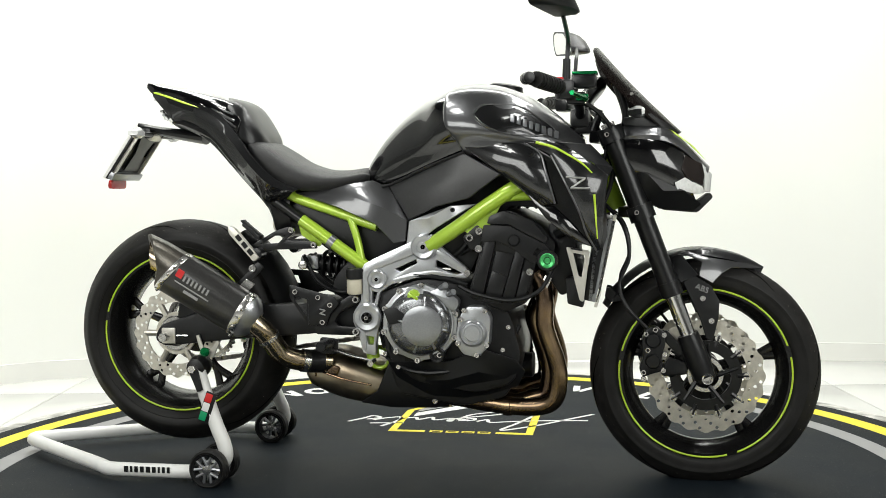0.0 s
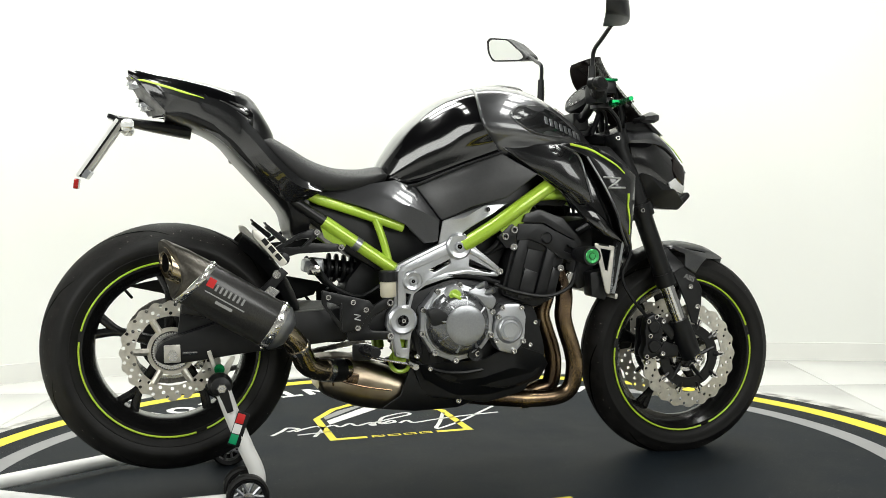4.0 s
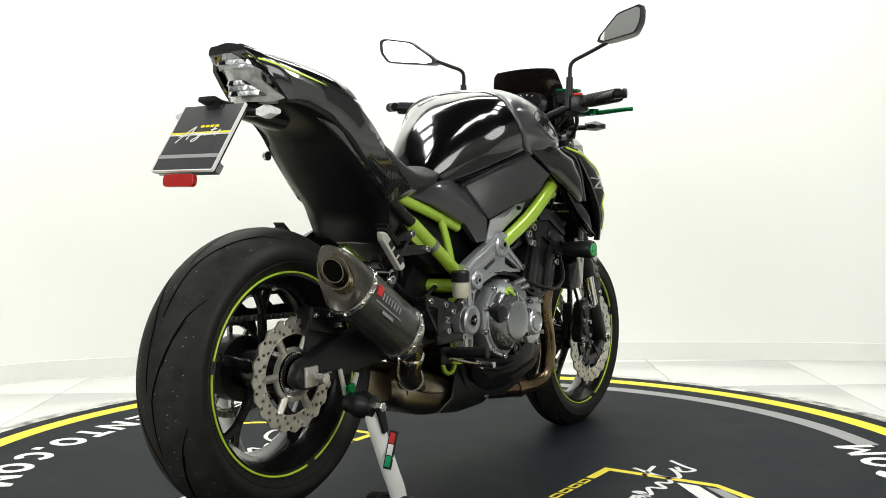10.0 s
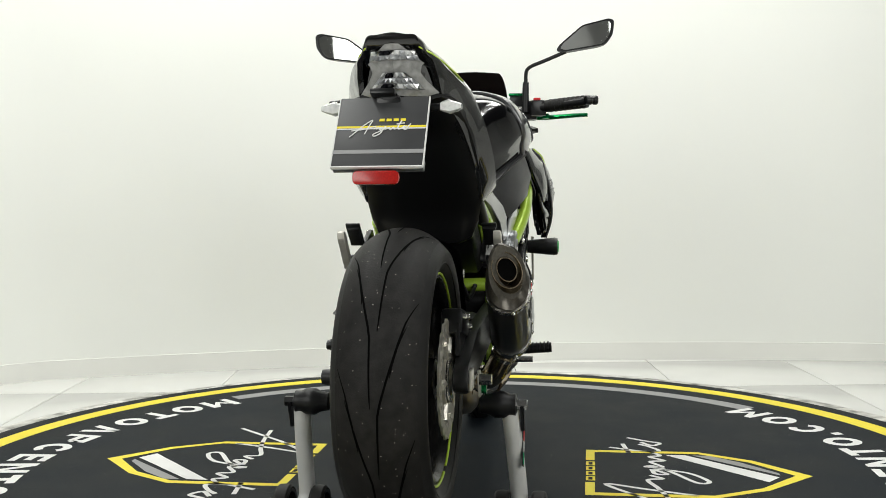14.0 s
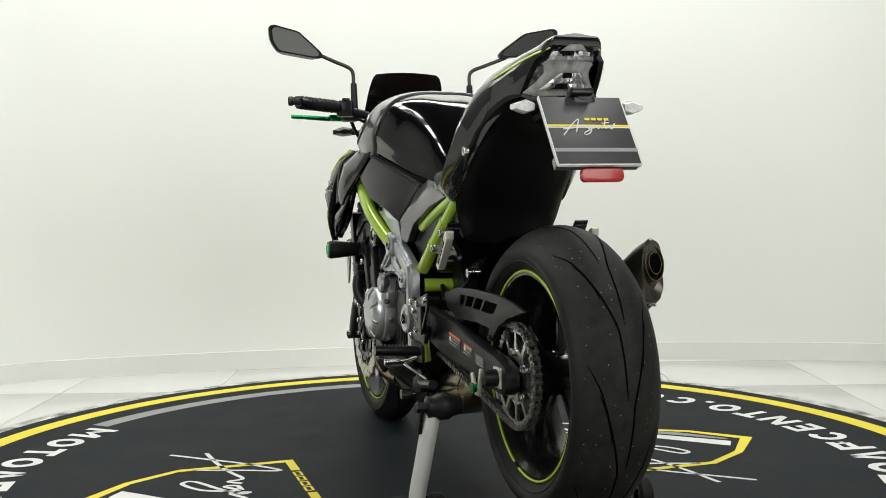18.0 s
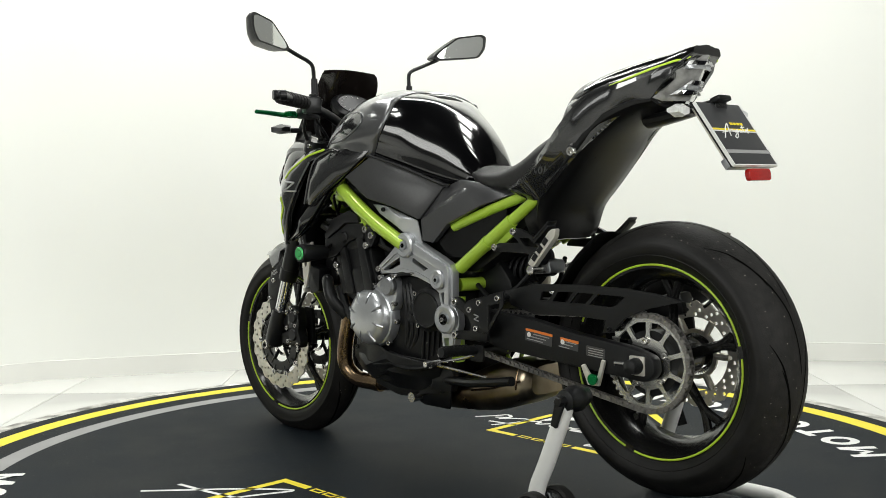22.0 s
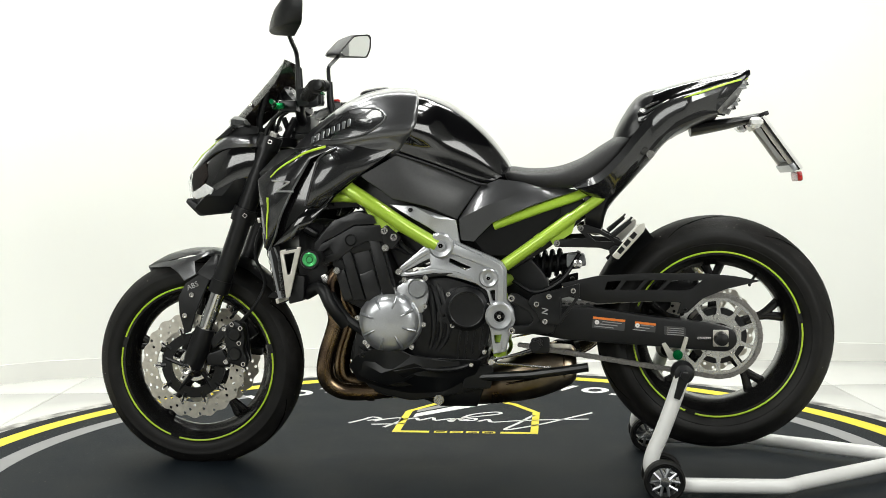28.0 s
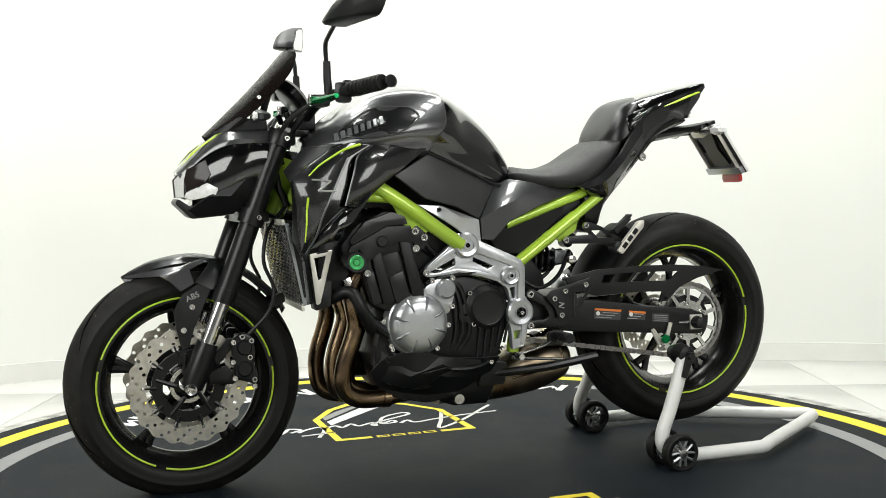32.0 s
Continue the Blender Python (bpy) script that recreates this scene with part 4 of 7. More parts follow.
for x, z in ((-0.03, 0.5), (-0.135, 0.47), (-0.04, 0.415)):
    part("cover_bolt", bolt(x, 0.152, z, 0.007, 1, 0.008), STEEL, eng)
part("sprocket_cover", lathe([(0.062, 0.14), (0.06, 0.158), (0.045, 0.168), (0.03, 0.166), (0.001, 0.167)], 36, "y", (-0.08, 0, 0.46), closed=False), CAST, eng)
part("cover_rim", tube([(-0.08 + 0.047 * math.cos(u), 0.167, 0.46 + 0.047 * math.sin(u)) for u in np.linspace(0, 2 * math.pi, 25)[:-1]], 0.003, 8, 1, True), SATIN, eng)
part("cover_arm", plate(rounded([(-0.035, 0.505), (0.002, 0.45), (0.002, 0.426), (-0.05, 0.415)], 0.006), 0.14, 0.158, 0.004, [[(-0.03, 0.452), (-0.012, 0.44), (-0.03, 0.435)]]), CAST, eng)
for k, z in enumerate((0.52, 0.5, 0.48)):
    part("coolant_hose", tube([(0.06 - 0.02 * k, 0.13, 0.56), (0.02 - 0.015 * k, 0.15, 0.5), (0.01 - 0.02 * k, 0.15, 0.4), (0.03 - 0.01 * k, 0.14, 0.33)], 0.008, 8, 4), MATT, eng)

# belly and sump
part("sump", plate(rounded([(-0.14, 0.35), (-0.1, 0.23), (0.08, 0.2), (0.19, 0.225), (0.235, 0.3), (0.21, 0.34)], 0.02), -0.12, 0.12, 0.015), CAST, eng)
for s in (-1, 1):
    belly = part("belly_panel", panel([(-0.12, 0.322, 0.152), (0.055, 0.332, 0.18), (0.132, 0.368, 0.186), (0.225, 0.334, 0.162), (0.247, 0.303, 0.145), (0.226, 0.26, 0.13), (0.09, 0.216, 0.112), (-0.004, 0.222, 0.115), (-0.1, 0.28, 0.135)],
                              [(0.05, 0.282, 0.178), (0.13, 0.305, 0.186), (0.19, 0.29, 0.162), (-0.03, 0.272, 0.15), (0.1, 0.25, 0.14)], 0.006, s), MATT, bike, "black angular belly panel")
    part("belly_rib", panel([(-0.05, 0.305, 0.17), (0.08, 0.298, 0.172), (0.15, 0.312, 0.169), (0.15, 0.304, 0.168), (0.08, 0.286, 0.166), (-0.04, 0.294, 0.168)], [], 0.006, s), SATIN, belly)
    part("panel_bolt", bolt(0.17, s * 0.158, 0.318, 0.008, s), SATIN, belly)
    part("panel_bolt", bolt(0.0, s * 0.112, 0.212, 0.008, s), STEEL, belly)
    # crankcase ribs, studs and lines
    for k in range(5):
        x = -0.13 + 0.02 * k
        part("crankcase_rib", tube([(x, s * 0.152, 0.36 - 0.012 * k), (x - 0.012, s * 0.156, 0.42)], 0.004, 6, 1), CAST, eng)
    for x, z in ((-0.125, 0.345), (-0.09, 0.31), (0.19, 0.36), (0.205, 0.42), (0.19, 0.47), (0.06, 0.545), (-0.05, 0.55)):
        part("crankcase_bolt", bolt(x, s * 0.156, z, 0.0065, s), STEEL, eng)
    part("drain_line", tube([(-0.13, s * 0.12, 0.33), (-0.05, s * 0.165, 0.3), (0.06, s * 0.172, 0.305), (0.19, s * 0.15, 0.35), (0.23, s * 0.12, 0.42)], 0.006, 8, 5), MATT, eng)
    part("loom", tube([(-0.12, s * 0.14, 0.52), (-0.06, s * 0.165, 0.555), (0.03, s * 0.165, 0.55), (0.1, s * 0.17, 0.53)], 0.007, 8, 4), MATT, eng)
part("oil_filter", lathe([(0.03, 0.19), (0.034, 0.195), (0.034, 0.255), (0.025, 0.26)], 20, "x", (0, -0.02, 0.3), closed=False), CAST, eng, "black oil filter")
guard = part("lower_guard", panel([(0.234, 0.372, 0.14), (0.205, 0.35, 0.158), (0.16, 0.318, 0.172), (0.06, 0.338, 0.182), (0.0, 0.326, 0.176), (-0.06, 0.318, 0.162), (-0.06, 0.306, 0.162), (0.03, 0.3, 0.178), (0.085, 0.268, 0.176), (0.14, 0.252, 0.166), (0.215, 0.275, 0.148), (0.243, 0.322, 0.138)],
                                  [(0.15, 0.29, 0.184), (0.06, 0.318, 0.188), (0.2, 0.31, 0.166)], 0.014, 1), MATT, eng, "black angular engine guard")
part("guard_recess", panel([(0.12, 0.296, 0.186), (0.05, 0.308, 0.187), (0.03, 0.303, 0.182), (0.09, 0.275, 0.18)], [], 0.004, 1), CAST, guard)
part("guard_bolt", bolt(0.205, 0.166, 0.335, 0.007, 1), SATIN, guard)
part("lower_bolt", lathe([(0.004, 0.0), (0.013, 0.001), (0.014, 0.03)], 14, "y", (0.0, 0.12, 0.212), closed=False), STEEL, eng)

# ---- exhaust ----
for y in (-0.135, -0.047, 0.047, 0.135):
    dx, low = (0.0, 0.222) if y > 0 else (0.015, 0.2)
    q = 0.03 if abs(y) < 0.1 else 0.0
    part("header_pipe", tube([(0.272, y, 0.56), (0.292 - q * 0.4, y, 0.53), (0.29 + dx * 0.6 - q * 0.6, y, 0.48), (0.282 + dx - q, y * 0.97, 0.43), (0.293 + dx - q, y * 0.96, 0.385), (0.31 + dx - q, y * 0.94, 0.335), (0.318 + dx - q, y * 0.92, 0.285), (0.308 + dx - q, y * 0.88, low + 0.028),
                              (0.27 + dx - q, y * 0.82, low + 0.004 + q * 0.3), (0.21, y * 0.74, low), (0.12, y * 0.6, low + 0.006), (0.02, y * 0.35, 0.215)], 0.0235, 16, 5), BRONZE, bike, "heat-tinted bronze steel header pipe")
for y, z in ((-0.1, 0.2), (0.1, 0.222)):
    part("pipe_clamp", tube([(0.205, y, z), (0.185, y * 0.97, z)], 0.0262, 16, 1), BRONZE, bike)
part("collector", sym_loft([[(0.03, 0, 0.235), (0.03, 0.06, 0.23), (0.03, 0.075, 0.205), (0.03, 0.06, 0.185), (0.03, 0, 0.18)], [(-0.1, 0, 0.27), (-0.1, 0.075, 0.26), (-0.1, 0.09, 0.22), (-0.1, 0.07, 0.185), (-0.1, 0, 0.18)],
                            [(-0.25, 0, 0.33), (-0.25, 0.08, 0.32), (-0.25, 0.1, 0.26), (-0.25, 0.08, 0.205), (-0.25, 0, 0.2)], [(-0.345, 0, 0.338), (-0.345, 0.07, 0.332), (-0.345, 0.095, 0.285), (-0.345, 0.08, 0.24), (-0.345, 0, 0.235)], [(-0.37, 0, 0.328), (-0.37, 0.055, 0.322), (-0.372, 0.075, 0.29), (-0.37, 0.06, 0.258), (-0.37, 0, 0.253)]], 4, 3), STAINED, bike, "heat-stained steel exhaust collector box")
for s in (-1, 1):
    part("collector_seam", tube([(-0.35, s * 0.092, 0.292), (-0.3, s * 0.099, 0.276), (-0.25, s * 0.1015, 0.262), (-0.18, s * 0.097, 0.248)], 0.003, 8, 3), BRONZE, bike)
    part("collector_band", tube([(-0.335, s * 0.075, 0.334), (-0.337, s * 0.096, 0.285), (-0.336, s * 0.082, 0.24)], 0.0035, 8, 4), BRONZE, bike)
part("collector_bracket", box(-0.285, -0.1, 0.288, 0.03, 0.016, 0.026, 0.004, pose(0, 0, 0, 0, 15, 0)), BRONZE, bike)
part("heat_shield", panel([(-0.13, 0.31, 0.105), (-0.02, 0.26, 0.12), (0.07, 0.215, 0.11), (0.0, 0.19, 0.1), (-0.12, 0.188, 0.1), (-0.21, 0.2, 0.1), (-0.16, 0.235, 0.112)], [(-0.1, 0.24, 0.12)], 0.006, -1), MATT, bike, "black exhaust cover")
part("heat_shield", panel([(-0.13, 0.3, 0.105), (-0.02, 0.27, 0.12), (0.07, 0.215, 0.11), (0.0, 0.185, 0.1), (-0.1, 0.185, 0.1), (-0.12, 0.24, 0.112)], [(-0.05, 0.235, 0.12)], 0.006, 1), MATT, bike, "black exhaust cover")
part("link_pipe", tube([(-0.3, -0.085, 0.309), (-0.33, -0.105, 0.312), (-0.36, -0.127, 0.317), (-0.388, -0.145, 0.325), (-0.415, -0.16, 0.342), (-0.43, -0.175, 0.37), (-0.446, -0.191, 0.4), (-0.468, -0.203, 0.425), (-0.492, -0.21, 0.452)], 0.0285, 18, 5), TITAN, bike, "golden titanium link pipe")
part("pipe_collar", tube([(-0.318, -0.097, 0.311), (-0.35, -0.12, 0.315)], 0.0315, 18, 1), CAST, bike, "dark pipe collar")
for p0, p1 in (((-0.352, -0.121, 0.3155), (-0.366, -0.131, 0.3185)), ((-0.437, -0.183, 0.384), (-0.441, -0.187, 0.392))):
    part("pipe_clamp", tube([p0, p1], 0.0315, 18, 1), STEEL, bike)


def muffler():
    a, b = Vector((-0.714, -0.219, 0.58)), Vector((-0.488, -0.207, 0.442))
    d = (b - a).normalized()
    sd = Vector((0, 1, 0)) - d * d.y
    sd.normalize()
    up = sd.cross(d).normalized()
    if up.z < 0:
        up = -up
    shape = rounded([(-0.026, 0.062), (0.028, 0.062), (0.049, 0.024), (0.045, -0.03), (0.02, -0.062), (-0.02, -0.062), (-0.045, -0.03), (-0.049, 0.024)], 0.018, 4)

    def ring(t, k, lift=0.0, shear=0.0, toe=0.0):
        c = a + (b - a) * t
        return [c + sd * (x * k) + up * (y * k + lift) + d * (shear * y - toe * x) for x, y in shape]
    body = part("muffler", skin(bmesh.new(), [ring(0.1, 1.0, 0, 0.25), ring(0.12, 1.0, 0, 0.2), ring(0.93, 0.98), ring(0.94, 0.97)]), CARBON, bike, "carbon fibre muffler with bronze end cap")
    part("end_cap", skin(bmesh.new(), [ring(-0.16, 0.66, 0.006, -0.62, 0.5), ring(-0.15, 0.8, 0.004, -0.58, 0.5), ring(-0.05, 0.96, 0, -0.2, 0.2), ring(0.1, 0.99, 0, 0.3)]), CARBONCAP, body, "bronze-tinted carbon end cap")
    for t, w in ((0.105, 0.03), (0.93, 0.04)):
        part("muffler_band", skin(bmesh.new(), [ring(t - w, 1.012, 0, 0.25 if t < 0.5 else 0), ring(t - w * 0.9, 1.022, 0, 0.25 if t < 0.5 else 0), ring(t + w * 0.9, 1.022, 0, 0.25 if t < 0.5 else 0), ring(t + w, 1.012, 0, 0.25 if t < 0.5 else 0)]), STEEL, body, "riveted steel band")
        for (x, y) in ((-0.0475, 0.0), (-0.046, 0.024), (-0.042, -0.028), (-0.034, 0.048), (-0.012, 0.0612), (-0.014, -0.0612)):
            c = a + (b - a) * t + sd * x * 1.02 + up * y * 1.02 + d * (0.25 * y if t < 0.5 else 0)
            rv = bmesh.new()
            bmesh.ops.create_uvsphere(rv, u_segments=8, v_segments=6, radius=0.0045)
            bmesh.ops.translate(rv, vec=c, verts=rv.verts)
            part("rivet", rv, STEEL, body)
    part("inlet_cone", skin(bmesh.new(), [ring(0.93, 0.985), ring(1.0, 0.955), ring(1.05, 0.78), ring(1.1, 0.5)]), DARKSILVER, body)
    o = a + (b - a) * -0.185 + up * 0.006
    for r0, r1, l in ((0.0305, 0.0325, 0.001), (0.0195, 0.0215, 0.004)):
        bm = bmesh.new()
        rings = []
        for rr, t in ((r0, 0.03), (r0, -l - 0.004), (r1, -l - 0.004), (r1, 0.03)):
            rings.append([o + d * (t - 0.6 * rr * math.sin(u) - 0.5 * rr * math.cos(u)) + rr * (math.cos(u) * sd + math.sin(u) * up) for u in (2 * math.pi * k / 28 for k in range(28))])
        skin(bm, rings, True, True)
        part("outlet_ring", bm, TITAN, body)
    # black disc closes the outlet in place of the shade down the pipe
    dk = skin(bmesh.new(), [[o + d * (t - 0.6 * 0.0195 * math.sin(u) - 0.5 * 0.0195 * math.cos(u)) + 0.0195 * (math.cos(u) * sd + math.sin(u) * up) for u in (2 * math.pi * k / 24 for k in range(24))] for t in (-0.003, 0.004)])
    part("outlet_shade", dk, GROOVE_SHADE, body)
    # badge bars on the outer face
    def badge(name, t0, t1, y0, y1, mt, lab=""):
        bm = bmesh.new()
        c = lambda t, y, o: a + (b - a) * t + up * y - sd * (0.0468 + o)
        ra = [c(t0, y0, 0.0), c(t1, y0, 0.0), c(t1, y1, 0.0), c(t0, y1, 0.0)]
        skin(bm, [ra, [p - sd * 0.0025 for p in ra]])
        part(name, bm, mt, body, lab)
    badge("badge", 0.18, 0.25, 0.008, 0.03, REDPRINT, "red badge")
    for k in range(7):
        badge("badge_bar", 0.27 + 0.045 * k, 0.29 + 0.045 * k, 0.006, 0.022, LEAF)
    badge("badge_bar", 0.2, 0.6, -0.006, -0.003, LEAF)
    badge("badge_bar", 0.33, 0.5, -0.02, -0.013, LEAF)
    part("muffler_bracket", plate([(-0.55, 0.52), (-0.52, 0.545), (-0.475, 0.59), (-0.458, 0.575), (-0.5, 0.53), (-0.525, 0.5)], -0.165, -0.158, 0.002), SATIN, bike)
    part("bracket_bolt", bolt(-0.488, -0.166, 0.572, 0.011), STEEL, bike)
    part("bracket_tab", plate(rounded([(-0.53, 0.52), (-0.505, 0.545), (-0.48, 0.53), (-0.51, 0.5)], 0.004), -0.172, -0.166, 0.001), STEEL, bike)


muffler()

# ---- frame ----
for s in (-1, 1):
    part("frame_tube", tube([(0.35, s * 0.085, 0.83), (0.29, s * 0.15, 0.815), (0.235, s * 0.19, 0.787), (0.15, s * 0.197, 0.732), (0.08, s * 0.188, 0.683), (0.0, s * 0.17, 0.632)], 0.0195, 16, 6), LIME, bike, "lime green frame tube")
    part("frame_brace", tube([(0.19, s * 0.185, 0.758), (0.26, s * 0.18, 0.762), (0.34, s * 0.1, 0.755)], 0.013, 12, 4), LIME, bike)
    part("frame_gusset", plate(rounded([(0.2, 0.755), (0.115, 0.7), (0.085, 0.68), (0.12, 0.655), (0.165, 0.69)], 0.006), s * 0.178, s * 0.188, 0.002), LIME, bike)
    fr = [(0.007, 0.664), (-0.04, 0.648), (-0.147, 0.601), (-0.175, 0.587), (-0.187, 0.567), (-0.187, 0.487), (-0.205, 0.46), (-0.209, 0.43), (-0.196, 0.4), (-0.183, 0.348), (-0.15, 0.341),
          (-0.144, 0.4), (-0.133, 0.439), (-0.144, 0.472), (-0.134, 0.51), (-0.105, 0.53), (-0.054, 0.546), (0.012, 0.555), (0.095, 0.548), (0.109, 0.562), (0.095, 0.577), (0.049, 0.615), (0.02, 0.64)]
    holes = [[(-0.036, 0.598), (-0.093, 0.572), (-0.078, 0.565), (-0.034, 0.587)], [(-0.142, 0.51), (-0.156, 0.513), (-0.156, 0.482), (-0.15, 0.482)], [(0.088, 0.561), (0.018, 0.597), (0.016, 0.578), (0.066, 0.558)],
             [(-0.152, 0.391), (-0.173, 0.394), (-0.168, 0.37), (-0.155, 0.37)]]
    cover = part("frame_cover", plate(fr, s * 0.146, s * 0.17, 0.006, holes), SILVER, bike, "silver grey pivot frame cover", 30)
    beam = [(-0.02, 0.65), (-0.146, 0.594), (-0.172, 0.581), (-0.18, 0.564), (-0.18, 0.47), (-0.162, 0.468), (-0.163, 0.555), (-0.156, 0.566), (-0.135, 0.574), (-0.02, 0.618)]
    part("cover_beam", plate(beam, s * 0.165, s * 0.179, 0.005), SILVER, cover, sharp=30)
    part("cover_rail", plate([(0.1, 0.572), (0.045, 0.612), (0.01, 0.632), (0.005, 0.618), (0.04, 0.6), (0.094, 0.562)], s * 0.165, s * 0.175, 0.003), SILVER, cover, sharp=30)
    part("cover_rail", plate([(-0.175, 0.42), (-0.196, 0.418), (-0.186, 0.365), (-0.178, 0.352), (-0.172, 0.355)], s * 0.165, s * 0.174, 0.003), SILVER, cover, sharp=30)
    part("cover_rail", plate([(0.095, 0.552), (0.01, 0.559), (-0.05, 0.551), (-0.1, 0.536), (-0.1, 0.545), (-0.05, 0.562), (0.01, 0.569), (0.085, 0.557)], s * 0.165, s * 0.173, 0.003), SILVER, cover, sharp=30)
    for x, z, r in ((-0.014, 0.631, 0.034), (-0.14, 0.545, 0.026), (-0.168, 0.444, 0.038)):
        part("pivot_cap", lathe([(r, s * 0.168), (r, s * 0.182), (r * 0.85, s * 0.186), (r * 0.55, s * 0.184), (r * 0.55, s * 0.181), (r * 0.35, s * 0.181), (r * 0.33, s * 0.188), (0.004, s * 0.188)], 28, "y", (x, 0, z), closed=False), SILVER, cover)
        # hex socket drawn as a raised black disc, its shade put into the colour
        part("pivot_socket", lathe([(0.001, s * 0.1885), (r * 0.2, s * 0.1885), (r * 0.2, s * 0.189), (0.001, s * 0.189)], 6, "y", (x, 0, z)), GROOVE_SHADE, cover)
    part("pivot_recess", lathe([(0.0145, s * 0.1875), (0.014, s * 0.189), (0.001, s * 0.189)], 28, "y", (-0.168, 0, 0.444), closed=False), CAST, cover, "dark pivot recess")
    for k in range(5):
        u = 2 * math.pi * k / 5
        part("recess_pin", lathe([(0.001, s * 0.1905), (0.003, s * 0.1905), (0.0034, s * 0.188)], 10, "y", (-0.168 + 0.0098 * math.cos(u), 0, 0.444 + 0.0098 * math.sin(u)), closed=False), GROOVE_SHADE, cover)
    part("recess_bolt", bolt(-0.168, s * 0.189, 0.444, 0.006, s), STEEL, cover)
    part("frame_bolt", bolt(0.1, s * 0.172, 0.562, 0.0095, s), STEEL, cover)
    part("side_wing", panel([(0.125, 0.742, 0.172), (0.06, 0.738, 0.182), (-0.054, 0.698, 0.17), (-0.064, 0.635, 0.16), (-0.035, 0.64, 0.166), (0.02, 0.68, 0.176), (0.08, 0.715, 0.185)], [(0.0, 0.705, 0.184), (-0.035, 0.685, 0.172)], 0.006, s), SILVER, bike, "silver grey frame side cover")
    part("wing_bolt", bolt(0.065, s * 0.183, 0.727, 0.006, s), SATIN, bike)
    part("subframe_tube", tube([(-0.15, s * 0.125, 0.682), (-0.28, s * 0.12, 0.728), (-0.41, s * 0.11, 0.774), (-0.55, s * 0.09, 0.86)], 0.0135, 14, 3), LIME, bike, "lime green subframe tube")
    low = part("subframe_strut", tube([(-0.18, s * 0.135, 0.575), (-0.3, s * 0.132, 0.66), (-0.36, s * 0.13, 0.702)], 0.017, 14, 3), LIME, bike, "lime green lower subframe strut")
    part("strut_sleeve", tube([(-0.36, s * 0.13, 0.702), (-0.44, s * 0.125, 0.758)], 0.0145, 14, 1), SATIN if s < 0 else LIME, low)
    part("strut_collar", tube([(-0.268, s * 0.133, 0.637), (-0.282, s * 0.133, 0.647)], 0.0185, 14, 1), LIME if s > 0 else DARKSILVER, low)
    if s < 0:
        part("subframe_link", tube([(-0.225, s * 0.125, 0.708), (-0.205, s * 0.13, 0.65), (-0.19, s * 0.135, 0.585)], 0.0105, 12, 3), LIME, low)
    part("strut_gusset", plate(rounded([(-0.37, 0.695), (-0.3, 0.645), (-0.31, 0.628), (-0.36, 0.66)], 0.006), s * 0.124, s * 0.132, 0.002), LIME, low)
    # passenger peg hanger
    hang = part("peg_hanger", plate(rounded([(-0.31, 0.625), (-0.325, 0.645), (-0.4, 0.648), (-0.375, 0.668), (-0.39, 0.685), (-0.43, 0.672), (-0.5, 0.632), (-0.505, 0.612), (-0.48, 0.608), (-0.43, 0.622)], 0.008), s * 0.138, s * 0.15, 0.003,
                                    [[(-0.4, 0.66), (-0.43, 0.66), (-0.47, 0.637), (-0.42, 0.64)]]), SATIN, bike, "black passenger footpeg hanger")
    for x, z in ((-0.382, 0.675), (-0.32, 0.635)):
        part("hanger_bolt", bolt(x, s * 0.15, z, 0.009, s), STEEL, hang)
    ppeg = part("passenger_peg", plate(rounded([(-0.461, 0.603), (-0.478, 0.592), (-0.546, 0.668), (-0.548, 0.688), (-0.53, 0.684)], 0.006), s * 0.172, s * 0.19, 0.004), ALLOY, hang, "folded alloy passenger footpeg")
    for k in range(3):
        x, z = -0.485 - 0.016 * k, 0.618 + 0.019 * k
        part("peg_slot", box(x, s * 0.1905, z, 0.012, 0.002, 0.018, 0, pose(0, 0, 0, 0, -40, 0)), SATIN, hang)
    part("peg_rubber", plate(rounded([(-0.468, 0.648), (-0.515, 0.69), (-0.508, 0.698), (-0.46, 0.66)], 0.004), s * 0.145, s * 0.175, 0.003), MATT, hang, "black ribbed peg rubber")
    for k in range(6):
        part("peg_tooth", box(-0.468 - 0.0085 * k, s * 0.16, 0.66 + 0.0075 * k, 0.004, 0.034, 0.014, 0.001, pose(0, 0, 0, 0, -40, 0)), MATT, hang)
    part("peg_pivot", lathe([(0.006, s * 0.14), (0.016, s * 0.142), (0.016, s * 0.182), (0.006, s * 0.184)], 16, "y", (-0.472, 0, 0.612), closed=False), SATIN, hang)
    # rearset
    rs = part("rearset_plate", plate(rounded([(-0.197, 0.505), (-0.188, 0.492), (-0.2, 0.478), (-0.244, 0.456), (-0.258, 0.432), (-0.248, 0.42), (-0.2, 0.417), (-0.187, 0.406), (-0.194, 0.393), (-0.21, 0.395), (-0.31, 0.396), (-0.316, 0.42), (-0.292, 0.446), (-0.264, 0.472), (-0.215, 0.503)], 0.006), s * 0.163, s * 0.175, 0.004), SATIN, bike, "black machined rearset bracket")
    for x, z in ((-0.2, 0.491), (-0.2, 0.405)):
        part("rearset_bolt", bolt(x, s * 0.175, z, 0.0098, s), STEEL, rs)
    heel = part("heel_guard", plate(rounded([(-0.379, 0.531), (-0.256, 0.499), (-0.242, 0.482), (-0.268, 0.452), (-0.28, 0.421), (-0.326, 0.421), (-0.379, 0.496)], 0.005), s * 0.182, s * 0.187, 0.0015, [[(-0.332, 0.492), (-0.366, 0.5), (-0.364, 0.488), (-0.333, 0.448)]]), SATIN, rs, "black machined heel guard")
